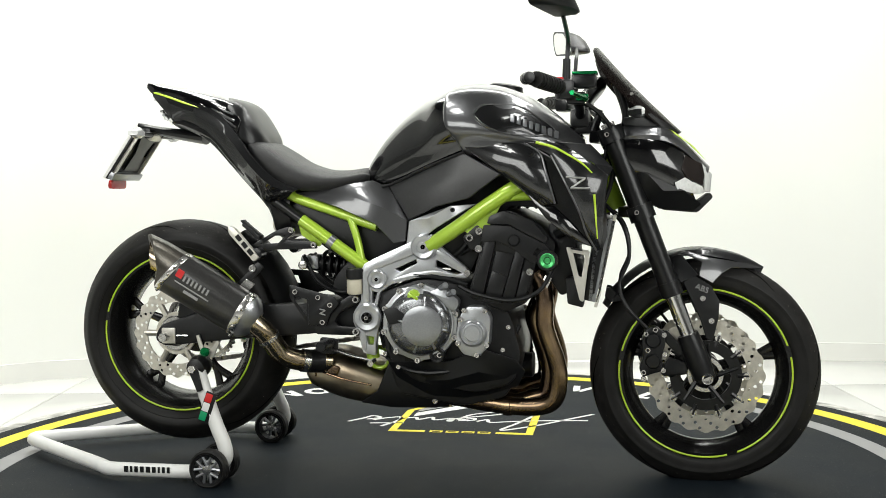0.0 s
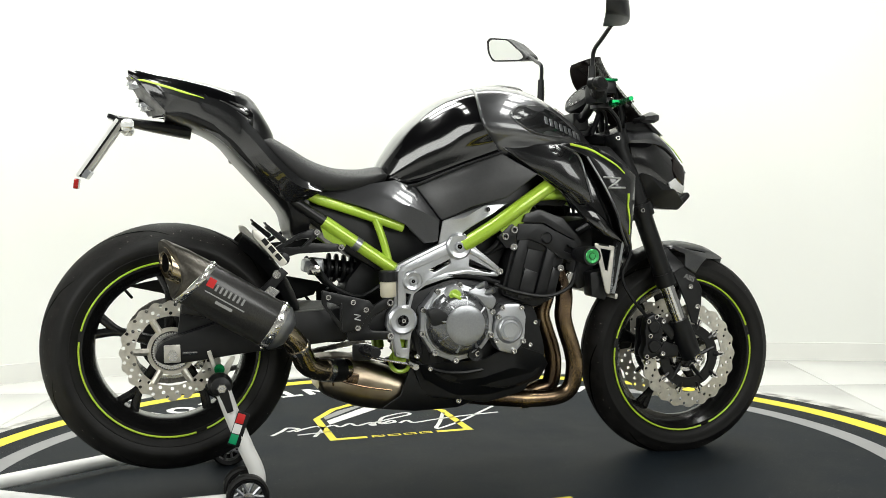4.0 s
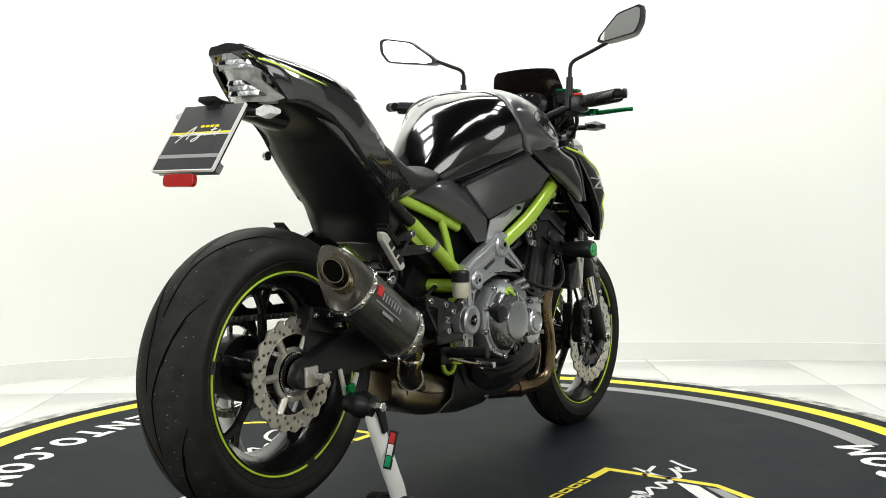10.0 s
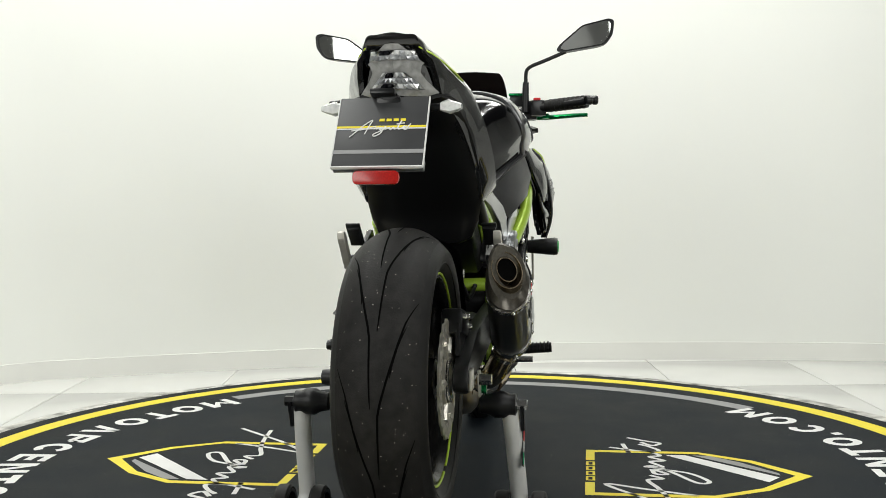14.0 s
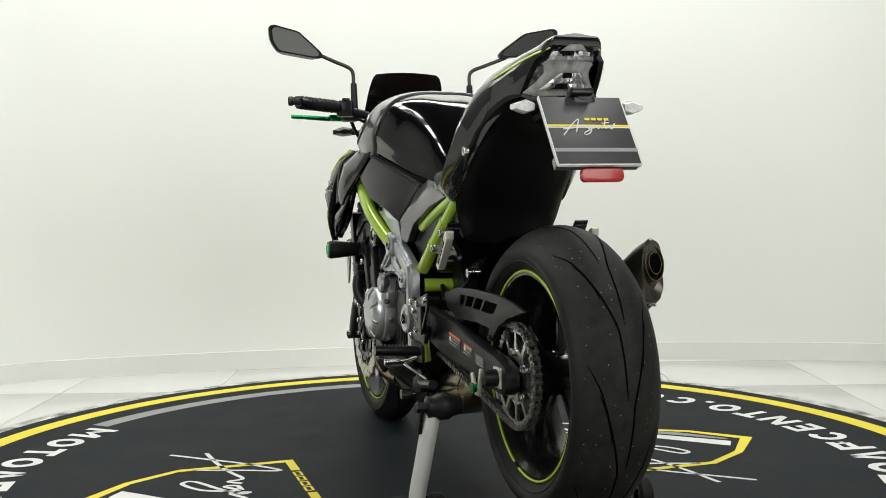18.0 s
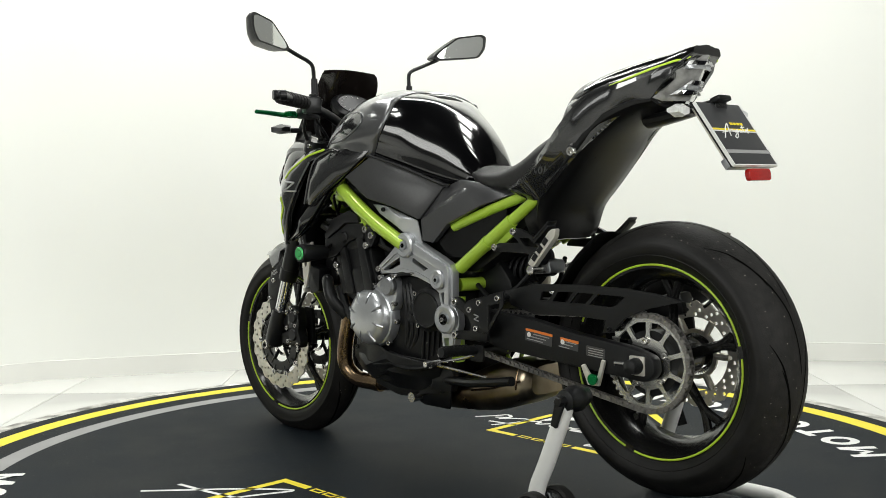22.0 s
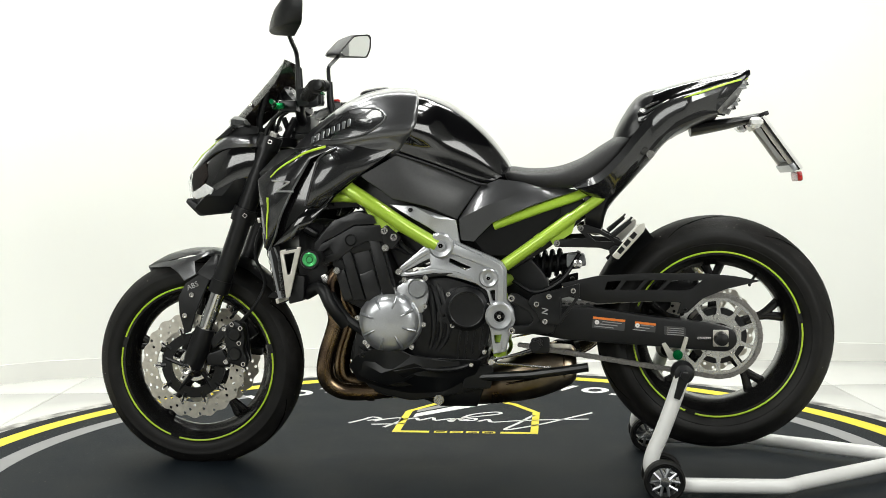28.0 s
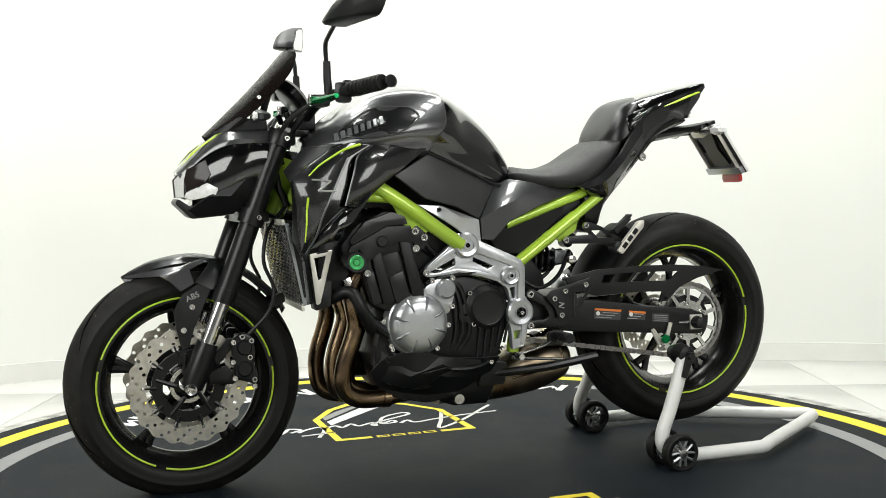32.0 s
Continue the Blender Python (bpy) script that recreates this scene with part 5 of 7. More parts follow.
    part("guard_fold", plate([(-0.326, 0.495), (-0.33, 0.496), (-0.33, 0.425), (-0.326, 0.425)], s * 0.1865, s * 0.189, 0.001), ENGINEGREY, heel)
    for x, z in ((-0.362, 0.512), (-0.299, 0.497), (-0.266, 0.477), (-0.288, 0.431)):
        part("guard_bolt", bolt(x, s * 0.187, z, 0.0078, s), STEEL, heel)
        part("guard_spacer", lathe([(0.006, s * 0.15), (0.007, s * 0.151), (0.007, s * 0.182), (0.006, s * 0.183)], 12, "y", (x, 0, z), closed=False), SATIN, heel)
    for (x0, z0), (x1, z1) in (((-0.296, 0.466), (-0.28, 0.462)), ((-0.28, 0.462), (-0.296, 0.454)), ((-0.296, 0.454), (-0.28, 0.45))):
        x0, x1 = (x0, x1) if s < 0 else (-0.576 - x0, -0.576 - x1)
        part("guard_mark", tube([(x0, s * 0.1875, z0), (x1, s * 0.1875, z1)], 0.0018, 6, 1), LEAF, heel)
    peg = part("rider_peg", tube([(-0.27, s * 0.17, 0.372), (-0.27, s * 0.2, 0.375), (-0.265, s * 0.29, 0.38)], 0.0125, 12, 2), SATIN, bike, "black knurled rider footpeg")
    for k in range(9):
        y = s * (0.205 + 0.0095 * k)
        part("peg_ridge", lathe([(0.0125, -0.002), (0.0148, -0.0015), (0.0148, 0.0015), (0.0125, 0.002)], 12, "y", (-0.268 + 0.0005 * k, y, 0.3762 + 0.0005 * k)), SATIN, peg)
    part("pedal", tube([(-0.275, s * 0.175, 0.362), (-0.22, s * 0.185, 0.345), (-0.15, s * 0.195, 0.33)], lambda t: 0.0095 - 0.005 * t, 10, 3, flat=0.6), STEEL, rs, "polished alloy foot lever")
    part("pedal_toe", tube([(-0.15, s * 0.185, 0.33), (-0.148, s * 0.235, 0.33)], 0.008, 10, 1), STEEL, rs)
    part("pedal_pivot", plate(rounded([(-0.3, 0.345), (-0.25, 0.345), (-0.25, 0.385), (-0.3, 0.39)], 0.01), s * 0.17, s * 0.178, 0.002), SATIN, rs)
    part("frame_lower", tube([(-0.17, s * 0.13, 0.5), (-0.17, s * 0.135, 0.4), (-0.165, s * 0.13, 0.33)], 0.018, 12, 3), LIME, bike)
part("frame_cross", tube([(-0.17, -0.13, 0.53), (-0.19, 0, 0.53), (-0.17, 0.13, 0.53)], 0.018, 12, 3), LIME, bike)
part("hose_ring", tube([(-0.155 + 0.028 * math.cos(u), -0.1, 0.325 + 0.028 * math.sin(u)) for u in np.linspace(0, 5.9, 12)], 0.006, 8, 3), LIME, bike)
part("steering_head", tube([(0.475, 0, 0.72), (0.42, 0, 0.86)], 0.035, 18, 1), LIME, bike, "lime green steering head")
for s in (-1, 1):
    part("head_gusset", plate(rounded([(0.3, 0.82), (0.4, 0.85), (0.45, 0.76), (0.41, 0.72), (0.33, 0.75)], 0.02), s * 0.05, s * 0.075, 0.006), LIME, bike)
pot = part("brake_reservoir", lathe([(0.018, 0.505), (0.021, 0.51), (0.021, 0.543), (0.018, 0.546)], 20, "z", (-0.203, -0.17, 0), closed=False), FLUID, bike, "cream brake fluid pot with black cap")
part("reservoir_cap", lathe([(0.023, 0.546), (0.0235, 0.55), (0.0235, 0.57), (0.02, 0.574)], 20, "z", (-0.203, -0.17, 0), closed=False), MATT, pot)

# rear shock
sh = part("rear_shock", tube([(-0.235, 0.0, 0.56), (-0.38, 0.0, 0.58)], 0.024, 16, 1), SATIN, bike, "black rear shock lying across the frame")
coil = [(-0.24 - 0.1 * t, 0.034 * math.cos(t * 31), 0.562 + 0.014 * t + 0.034 * math.sin(t * 31)) for t in np.linspace(0, 1, 60)]
part("spring", tube(coil, 0.006, 8, 1), MATT, sh)
part("shock_end", plate(rounded([(-0.345, 0.6), (-0.395, 0.598), (-0.4, 0.565), (-0.345, 0.56)], 0.008), -0.03, 0.03, 0.004), DARKSILVER, sh)
part("shock_link", lathe([(0.006, -0.085), (0.012, -0.083), (0.012, 0.083), (0.006, 0.085)], 16, "y", (-0.375, 0, 0.575), closed=False), STEEL, sh)
part("inner_fender", plate(rounded([(-0.17, 0.56), (-0.17, 0.46), (-0.235, 0.46), (-0.3, 0.5), (-0.29, 0.54), (-0.24, 0.6)], 0.015), -0.06, 0.06, 0.008), MATT, bike)
for k in range(3):
    part("shock_hose", tube([(-0.2, 0.09 - 0.09 * k, 0.53), (-0.26, 0.1 - 0.09 * k, 0.5), (-0.33, 0.08 - 0.08 * k, 0.53), (-0.38, 0.05 - 0.05 * k, 0.6)], 0.006, 8, 4), MATT, bike)
part("inner_body", plate(rounded([(-0.12, 0.74), (0.05, 0.7), (0.2, 0.73), (0.33, 0.76), (0.37, 0.88), (0.1, 0.88), (-0.1, 0.8)], 0.02), -0.125, 0.125, 0.01), MATT, bike)
part("airbox_fill", plate(rounded([(-0.05, 0.7), (-0.2, 0.7), (-0.38, 0.76), (-0.42, 0.72), (-0.3, 0.62), (-0.2, 0.56), (-0.1, 0.57), (0.08, 0.6), (0.15, 0.72), (0.1, 0.78)], 0.02), -0.1, 0.1, 0.01), MATT, bike, "black airbox and inner panels")

# ---- tank ----
from mathutils.bvhtree import BVHTree


def tank_half(x, top, keel, w, sh, skew=0.0):
    """Half section at x: ridge height, lower edge, half width and shoulder height."""
    k = skew
    return [(x + 0.012 * k, 0, top), (x, w * 0.45, top - 0.006), (x - 0.012 * k, w * 0.8, top - (top - sh) * 0.35), (x - 0.008 * k, w, sh), (x + 0.022 * k, w * 0.985, sh - (sh - keel) * 0.5), (x + 0.05 * k, w * 0.86, keel), (x + 0.05 * k, 0, keel)]


TANK_REAR = [(-0.195, 0.842, 0.79, 0.055, 0.815), (-0.18, 0.87, 0.785, 0.076, 0.82), (-0.14, 0.925, 0.79, 0.1, 0.85), (-0.09, 0.974, 0.8, 0.122, 0.885), (-0.03, 1.018, 0.82, 0.15, 0.915), (0.02, 1.041, 0.845, 0.178, 0.937, 0.7), (0.065, 1.053, 0.865, 0.197, 0.95, 1.0)]
tank = part("fuel_tank", sym_loft([tank_half(*r) for r in TANK_REAR], 4, 5), EBONY, bike, "gloss black and graphite fuel tank", sharp=50)
TANK_FRONT = [(0.055, 1.052, 0.86, 0.197, 0.95, 1.0), (0.065, 1.058, 0.86, 0.204, 0.953, 1.0), (0.12, 1.062, 0.868, 0.213, 0.953, 0.4), (0.19, 1.052, 0.87, 0.212, 0.94), (0.25, 1.028, 0.865, 0.2, 0.925), (0.31, 0.99, 0.86, 0.175, 0.91), (0.36, 0.95, 0.86, 0.14, 0.9), (0.4, 0.915, 0.86, 0.1, 0.885)]
part("tank_shell", sym_loft([tank_half(*r) for r in TANK_FRONT], 4, 5), GRAPHITE, tank, "graphite metallic front tank shell", sharp=50)


SHELL = BVHTree.FromBMesh(sym_loft([tank_half(*r) for r in TANK_FRONT], 4, 5))


def tank_y(x, z):
    """Half width of the front tank shell at (x, z)."""
    p = SHELL.ray_cast(Vector((x, 1, z)), Vector((0, -1, 0)))[0]
    return p.y if p else 0.12


part("filler_lid", lathe([(0.001, 0.012), (0.038, 0.012), (0.045, 0.008), (0.05, -0.01), (0.001, -0.012)], 32, "z"), SATIN, tank, "black fuel filler lid").matrix_basis = pose(0.185, 0, 1.05, 0, 8, 0)
for s in (-1, 1):
    for k in range(8):
        x = 0.222 + 0.0155 * k
        z = 0.96 - 0.38 * (x - 0.222)
        part("tank_badge", panel([(u, v, tank_y(u, v) + 0.006) for u, v in ((x - 0.003, z - 0.01), (x + 0.007, z - 0.013), (x + 0.007, z + 0.007), (x - 0.003, z + 0.01))], [], 0.003, s), DARKSILVER, tank)
    inset = ((0.126, 0.969), (0.139, 0.989), (0.162, 0.996), (0.236, 0.992), (0.287, 0.963), (0.328, 0.929), (0.286, 0.914), (0.202, 0.921), (0.154, 0.941))
    part("tank_inset", panel([(x, z, tank_y(x, z) + 0.0015) for x, z in inset], [(x, z, tank_y(x, z) + 0.003) for x, z in ((0.16, 0.96), (0.2, 0.975), (0.24, 0.965), (0.28, 0.945), (0.2, 0.94), (0.25, 0.935))], 0.004, s), SPARKLE, tank, "dark recessed tank flank", 20)
    rim = [(x, s * (tank_y(x, z) + 0.001), z) for x, z in inset]
    part("inset_edge", tube(rim, 0.003, 8, 4, True), GRAPHITE, tank)
    part("tank_panel", panel([(-0.115, 0.79, 0.128), (0.0, 0.838, 0.165), (0.095, 0.874, 0.2), (0.195, 0.818, 0.213), (0.11, 0.757, 0.206), (0.02, 0.735, 0.194), (-0.055, 0.7, 0.167)], [(0.03, 0.785, 0.198), (0.1, 0.81, 0.213), (-0.05, 0.76, 0.168)], 0.02, s), PANEL, bike, "dark grey textured knee panel")
    part("side_cover", panel([(-0.38, 0.774, 0.118), (-0.29, 0.79, 0.116), (-0.165, 0.806, 0.115), (-0.115, 0.785, 0.127), (-0.06, 0.7, 0.163), (-0.066, 0.645, 0.163), (-0.1, 0.64, 0.157), (-0.15, 0.69, 0.152), (-0.26, 0.737, 0.14)], [(-0.13, 0.735, 0.158), (-0.22, 0.765, 0.142)], 0.02, s), GRAPHITE, bike, "graphite side cover under the seat")
    if s > 0:
        part("lower_side_panel", panel([(-0.16, 0.7, 0.125), (-0.33, 0.755, 0.118), (-0.33, 0.71, 0.12), (-0.2, 0.6, 0.125), (-0.13, 0.6, 0.13), (-0.1, 0.64, 0.135)], [], 0.006, s), UNDER, bike, "black inner side panel")
    # radiator shroud: a folded black base, a graphite upper skin and printed trim
    base = [(0.1, 0.884, 0.196), (0.283, 0.9, 0.2), (0.355, 0.883, 0.206), (0.43, 0.83, 0.214), (0.442, 0.76, 0.222), (0.446, 0.635, 0.226), (0.425, 0.632, 0.228), (0.372, 0.66, 0.226), (0.332, 0.69, 0.222), (0.256, 0.77, 0.222), (0.2, 0.814, 0.21)]
    shroud = part("radiator_shroud", panel(base, [(0.34, 0.8, 0.222), (0.38, 0.72, 0.226)], 0.014, s), EBONY, bike, "gloss black faceted radiator shroud")
    rear = [(0.1, 0.888, 0.203), (0.2, 0.897, 0.208), (0.255, 0.894, 0.213), (0.296, 0.868, 0.237), (0.312, 0.82, 0.249), (0.334, 0.742, 0.251), (0.3, 0.737, 0.244), (0.256, 0.775, 0.236), (0.2, 0.816, 0.222)]
    part("shroud_skin", panel(rear, [(0.246, 0.846, 0.245), (0.29, 0.79, 0.254), (0.19, 0.853, 0.226)], 0.01, s), SPARKLE, shroud, "graphite rear shroud blade", 60)
    blade = [(0.262, 0.894, 0.21), (0.31, 0.902, 0.214), (0.36, 0.886, 0.226), (0.425, 0.842, 0.24), (0.464, 0.812, 0.236), (0.456, 0.745, 0.246), (0.447, 0.63, 0.242), (0.436, 0.622, 0.243), (0.412, 0.668, 0.258), (0.397, 0.715, 0.264), (0.362, 0.79, 0.256), (0.324, 0.862, 0.238)]
    folds = [(0.412, 0.765, 0.272), (0.43, 0.69, 0.262), (0.385, 0.83, 0.255), (0.345, 0.87, 0.238)]
    part("shroud_blade", panel(blade, folds, 0.018, s), SPARKLE, shroud, "graphite front shroud blade", 60)
    part("shroud_edge", tube([(x, s * (y + 0.001), z) for x, z, y in ((0.324, 0.862, 0.237), (0.362, 0.79, 0.255), (0.397, 0.715, 0.263), (0.412, 0.668, 0.257), (0.436, 0.624, 0.242))], 0.0028, 8, 3), GRAPHITE, shroud)
    part("shroud_edge", tube([(x, s * (y + 0.001), z) for x, z, y in ((0.255, 0.894, 0.212), (0.296, 0.868, 0.236), (0.312, 0.82, 0.248), (0.334, 0.742, 0.25))], 0.0026, 8, 3), GRAPHITE, shroud)
    fin = [(0.262, 0.768, 0.232), (0.33, 0.735, 0.24), (0.38, 0.688, 0.247), (0.43, 0.632, 0.243), (0.37, 0.655, 0.248), (0.31, 0.706, 0.242)]
    part("shroud_fin", panel(fin, [(0.345, 0.7, 0.256)], 0.01, s), EBONY, shroud, "gloss black lower shroud fin", 60)
    part("shroud_nick", panel([(0.373, 0.659, 0.2485), (0.378, 0.664, 0.25), (0.352, 0.694, 0.255), (0.347, 0.69, 0.2545)], [], 0.003, s), GRAPHITE, shroud)
    part("shroud_inner", panel([(0.3, 0.905, 0.15), (0.42, 0.89, 0.17), (0.475, 0.83, 0.185), (0.46, 0.8, 0.2), (0.43, 0.84, 0.222), (0.35, 0.893, 0.212)], [], 0.012, s), MATT, shroud)
    part("shroud_side", panel([(0.43, 0.833, 0.228), (0.46, 0.8, 0.2), (0.458, 0.75, 0.205), (0.462, 0.66, 0.21), (0.45, 0.628, 0.236), (0.444, 0.76, 0.244)], [], 0.008, s), SATIN, shroud)
    at = fold_y(blade, folds)
    for run, wide in (((((0.285, 0.896), (0.33, 0.8825), (0.368, 0.862), (0.402, 0.84), (0.426, 0.817))), 0.0034), (((0.431, 0.764), (0.4335, 0.73), (0.436, 0.69), (0.4385, 0.655)), 0.003)):
        path = [(p.x, s * (at(p.x, p.z) + 0.0012), p.z) for p in smooth_path([(x, 0, z) for x, z in run], 8)]
        part("shroud_stripe", tube(path, lambda t, w=wide: w * (1.1 - 0.6 * t), 8, 1), LIMETAPE, shroud, "lime green pinstripe")
    for (x0, z0), (x1, z1) in (((0.362, 0.808), (0.41, 0.804)), ((0.408, 0.803), (0.376, 0.781)), ((0.374, 0.78), (0.42, 0.779))):
        x0, x1 = (x0, x1) if s < 0 else (0.782 - x0, 0.782 - x1)
        path = [(x0 + (x1 - x0) * k / 6, s * (at(x0 + (x1 - x0) * k / 6, z0 + (z1 - z0) * k / 6) + 0.001), z0 + (z1 - z0) * k / 6) for k in range(7)]
        part("shroud_emblem", tube(path, 0.0026, 8, 1), LEAF, shroud, "silver angular emblem")
    part("knee_trim", tube([(0.1, s * 0.202, 0.875), (0.0, s * 0.168, 0.84), (-0.1, s * 0.135, 0.798), (-0.135, s * 0.128, 0.79)], 0.004, 8, 3), MATT, bike)

# ---- seat and tail ----
def seat_half(x, top, low, w):
    return [(x, 0, top), (x, w * 0.5, top - 0.002), (x, w * 0.85, top - 0.014), (x, w, (top + low) / 2), (x, w * 0.93, low + 0.004), (x, w * 0.7, low), (x, 0, low)]


part("rider_seat", sym_loft([seat_half(*r) for r in ((-0.175, 0.83, 0.812, 0.07), (-0.195, 0.842, 0.8, 0.1), (-0.25, 0.836, 0.785, 0.125), (-0.32, 0.84, 0.778, 0.138), (-0.385, 0.862, 0.785, 0.145), (-0.44, 0.896, 0.81, 0.145), (-0.485, 0.922, 0.85, 0.135), (-0.515, 0.935, 0.89, 0.115))], 4, 5), SEAT, bike, "black grained vinyl rider seat", sharp=60)


def hump_half(x, top, low, w):
    return [(x, 0, top), (x, w * 0.55, top - 0.004), (x, w * 0.88, top - (top - low) * 0.26), (x, w, top - (top - low) * 0.7), (x, w * 0.92, low), (x, 0, low)]


part("pillion_hump", sym_loft([hump_half(*r) for r in ((-0.474, 0.92, 0.905, 0.06), (-0.482, 0.942, 0.9, 0.09), (-0.502, 0.978, 0.9, 0.112), (-0.53, 1.018, 0.912, 0.122), (-0.56, 1.036, 0.93, 0.122), (-0.6, 1.046, 0.95, 0.112))], 4, 5), SATIN, bike, "satin black pillion pad", sharp=50)
part("tail_cowl", sym_loft([hump_half(*r) for r in ((-0.575, 1.038, 0.94, 0.128), (-0.62, 1.053, 0.97, 0.12), (-0.7, 1.072, 1.0, 0.1), (-0.77, 1.085, 1.03, 0.076), (-0.81, 1.094, 1.055, 0.065), (-0.832, 1.096, 1.074, 0.054))], 4, 4), EBONY, bike, "gloss black tail cowl", sharp=50)
TAIL_TOP = [(-0.825, 0.05, 1.072), (-0.775, 0.077, 1.06), (-0.7, 0.104, 1.034), (-0.6, 0.131, 1.0), (-0.535, 0.15, 0.938), (-0.49, 0.16, 0.878), (-0.425, 0.158, 0.815), (-0.36, 0.144, 0.786)]
TAIL_LOW = [(-0.738, 0.088, 0.976), (-0.722, 0.091, 0.968), (-0.69, 0.096, 0.955), (-0.625, 0.112, 0.918), (-0.56, 0.128, 0.856), (-0.49, 0.138, 0.785), (-0.45, 0.14, 0.752), (-0.4, 0.14, 0.76)]


def tail_skin(side):
    """A swept side panel with one soft crease along its upper third."""
    rows = []
    for p, q in zip(TAIL_TOP, TAIL_LOW):
        p, q = Vector(p), Vector(q)
        rows.append([p, p.lerp(q, 0.3) + Vector((0, 0.017, 0)), p.lerp(q, 0.62) + Vector((0, 0.011, 0)), q])
    cols = [smooth_path([r[j] for r in rows], 4) for j in range(4)]
    bm = bmesh.new()
    vs = []
    for i in range(len(cols[0])):
        ring = [c[i] for c in cols]
        back = [Vector((v.x, max(0.01, v.y - 0.012), v.z)) for v in ring[::-1]]
        vs.append([Vector((v.x, side * v.y, v.z)) for v in ring + back])
    return skin(bm, vs)


for s in (-1, 1):
    tail = part("tail_side", tail_skin(s), SPARKLE, bike, "graphite tail side panel", 50)
    xs, ys, zs = ([p[i] for p in TAIL_TOP] for i in (0, 1, 2))
    edge = lambda x, drop: (x, float(np.interp(x, xs, zs)) - drop, float(np.interp(x, xs, ys)) + 0.0035 + drop * 0.62)
    stripe = [edge(x, d) for x, d in ((-0.825, 0.003), (-0.79, 0.003), (-0.75, 0.003), (-0.7, 0.003), (-0.655, 0.004), (-0.65, 0.006), (-0.7, 0.009), (-0.75, 0.0095), (-0.79, 0.009), (-0.825, 0.008))]
    part("tail_stripe", panel(stripe, [], 0.004, s), LIMETAPE, tail, "lime green tail stripe")
for s in (-1, 1):
    side = [(-0.535, 0.94, 0.136), (-0.53, 0.972, 0.123), (-0.562, 1.022, 0.094), (-0.64, 1.044, 0.084), (-0.7, 1.056, 0.074), (-0.65, 1.022, 0.112), (-0.61, 0.99, 0.129)]
    cheek = part("tail_cheek", panel(side, [(-0.585, 0.995, 0.124)], 0.02, s), EBONY, bike, "gloss black tail cheek with lighter glint lines", 60)
    at = fold_y(side, [(-0.585, 0.995, 0.124)])
    # raised graphite lines put in for the reflections along the cheek's creases
    for k in range(3):
        x0, z0, x1, z1 = -0.541 - 0.006 * k, 0.955 + 0.018 * k, -0.6 - 0.016 * k, 0.996 + 0.013 * k
        path = [(x0 + (x1 - x0) * q / 6, s * (at(x0 + (x1 - x0) * q / 6, z0 + (z1 - z0) * q / 6) + 0.001), z0 + (z1 - z0) * q / 6) for q in range(7)]
        part("cheek_glint", tube(path, 0.0032, 8, 1), GRAPHITE, cheek)
part("tail_bolt", bolt(-0.563, 0.148, 0.866, 0.0115, 1), STEEL, bike)
part("undertail", sym_loft([[(x, 0, t), (x, w, t - 0.005), (x, w * 0.94, b + 0.012), (x, 0, b)] for x, t, b, w in ((-0.395, 0.77, 0.66, 0.115), (-0.435, 0.79, 0.655, 0.118), (-0.455, 0.81, 0.72, 0.128), (-0.52, 0.87, 0.795, 0.131), (-0.57, 0.92, 0.85, 0.126), (-0.62, 0.96, 0.905, 0.114), (-0.7, 0.985, 0.945, 0.1), (-0.745, 0.985, 0.958, 0.08))], 3, 3), UNDER, bike, "black undertail")
# tail lamp
LENS_ROWS = ((1.07, 0.045), (1.06, 0.062), (1.046, 0.066), (1.033, 0.05), (1.02, 0.047), (1.004, 0.058), (0.984, 0.078), (0.977, 0.055))
BODY_ROWS = ((1.078, 0.052), (1.06, 0.07), (1.035, 0.078), (1.01, 0.084), (0.985, 0.09), (0.97, 0.088))


def butterfly(grow, back, rows=LENS_ROWS):
    """A lens narrow at the waist, swept forwards to both sides."""
    bm = bmesh.new()
    rings = []
    for z, w in rows:
        z = 1.022 + (z - 1.022) * grow
        x = -0.832 + (1.064 - z) * 0.52 + back
        cut = [(x + 0.55 * abs(v) ** 1.5 * w * grow, v * w * grow, z) for v in (-1, -0.5, 0, 0.5, 1)]
        rings.append([Vector(p) for p in cut] + [Vector((p[0] + 0.014, p[1], p[2])) for p in cut[::-1]])
    return skin(bm, rings)


lamp = part("tail_lamp", butterfly(1.0, 0.009, BODY_ROWS), EBONY, bike, "clear-lens tail lamp with faceted reflectors", sharp=30)
part("lamp_lens", butterfly(1.07, 0.0), LAMPGREY, lamp, "clear butterfly lens", sharp=25)


def chips(z0, z1, w0, w1, x0, x1, rows, cols):
    """Rows of small pyramid reflectors between two widths."""
    for i in range(rows):
        for j in range(cols):
            bm = bmesh.new()
            q = []
            for di, dj in ((0, 0), (0, 1), (1, 1), (1, 0)):
                t = (i + di) / rows
                w = w0 + (w1 - w0) * t
                q.append(Vector((x0 + (x1 - x0) * t, -w + 2 * w * (j + dj) / cols, z0 + (z1 - z0) * t)))
            for v in q:
                v.x += 0.55 * abs(v.y) ** 1.5 * 3.4
            tip = (q[0] + q[2]) / 2 + Vector((-0.005, 0.002 * ((i + j) % 3 - 1), -0.003))
            vs = [bm.verts.new(p) for p in q]
            tp = bm.verts.new(tip)
            for k in range(4):
                bm.faces.new((vs[k], vs[(k + 1) % 4], tp))
            bm.faces.new(vs[::-1])
            part("lamp_facet", bm, (CHROME, CRYSTAL, GLASSBLACK, SILVER, GLASSBLACK, CRYSTAL, CHROME)[(3 * i + 5 * j + 2 * i * j) % 7], lamp, sharp=5)


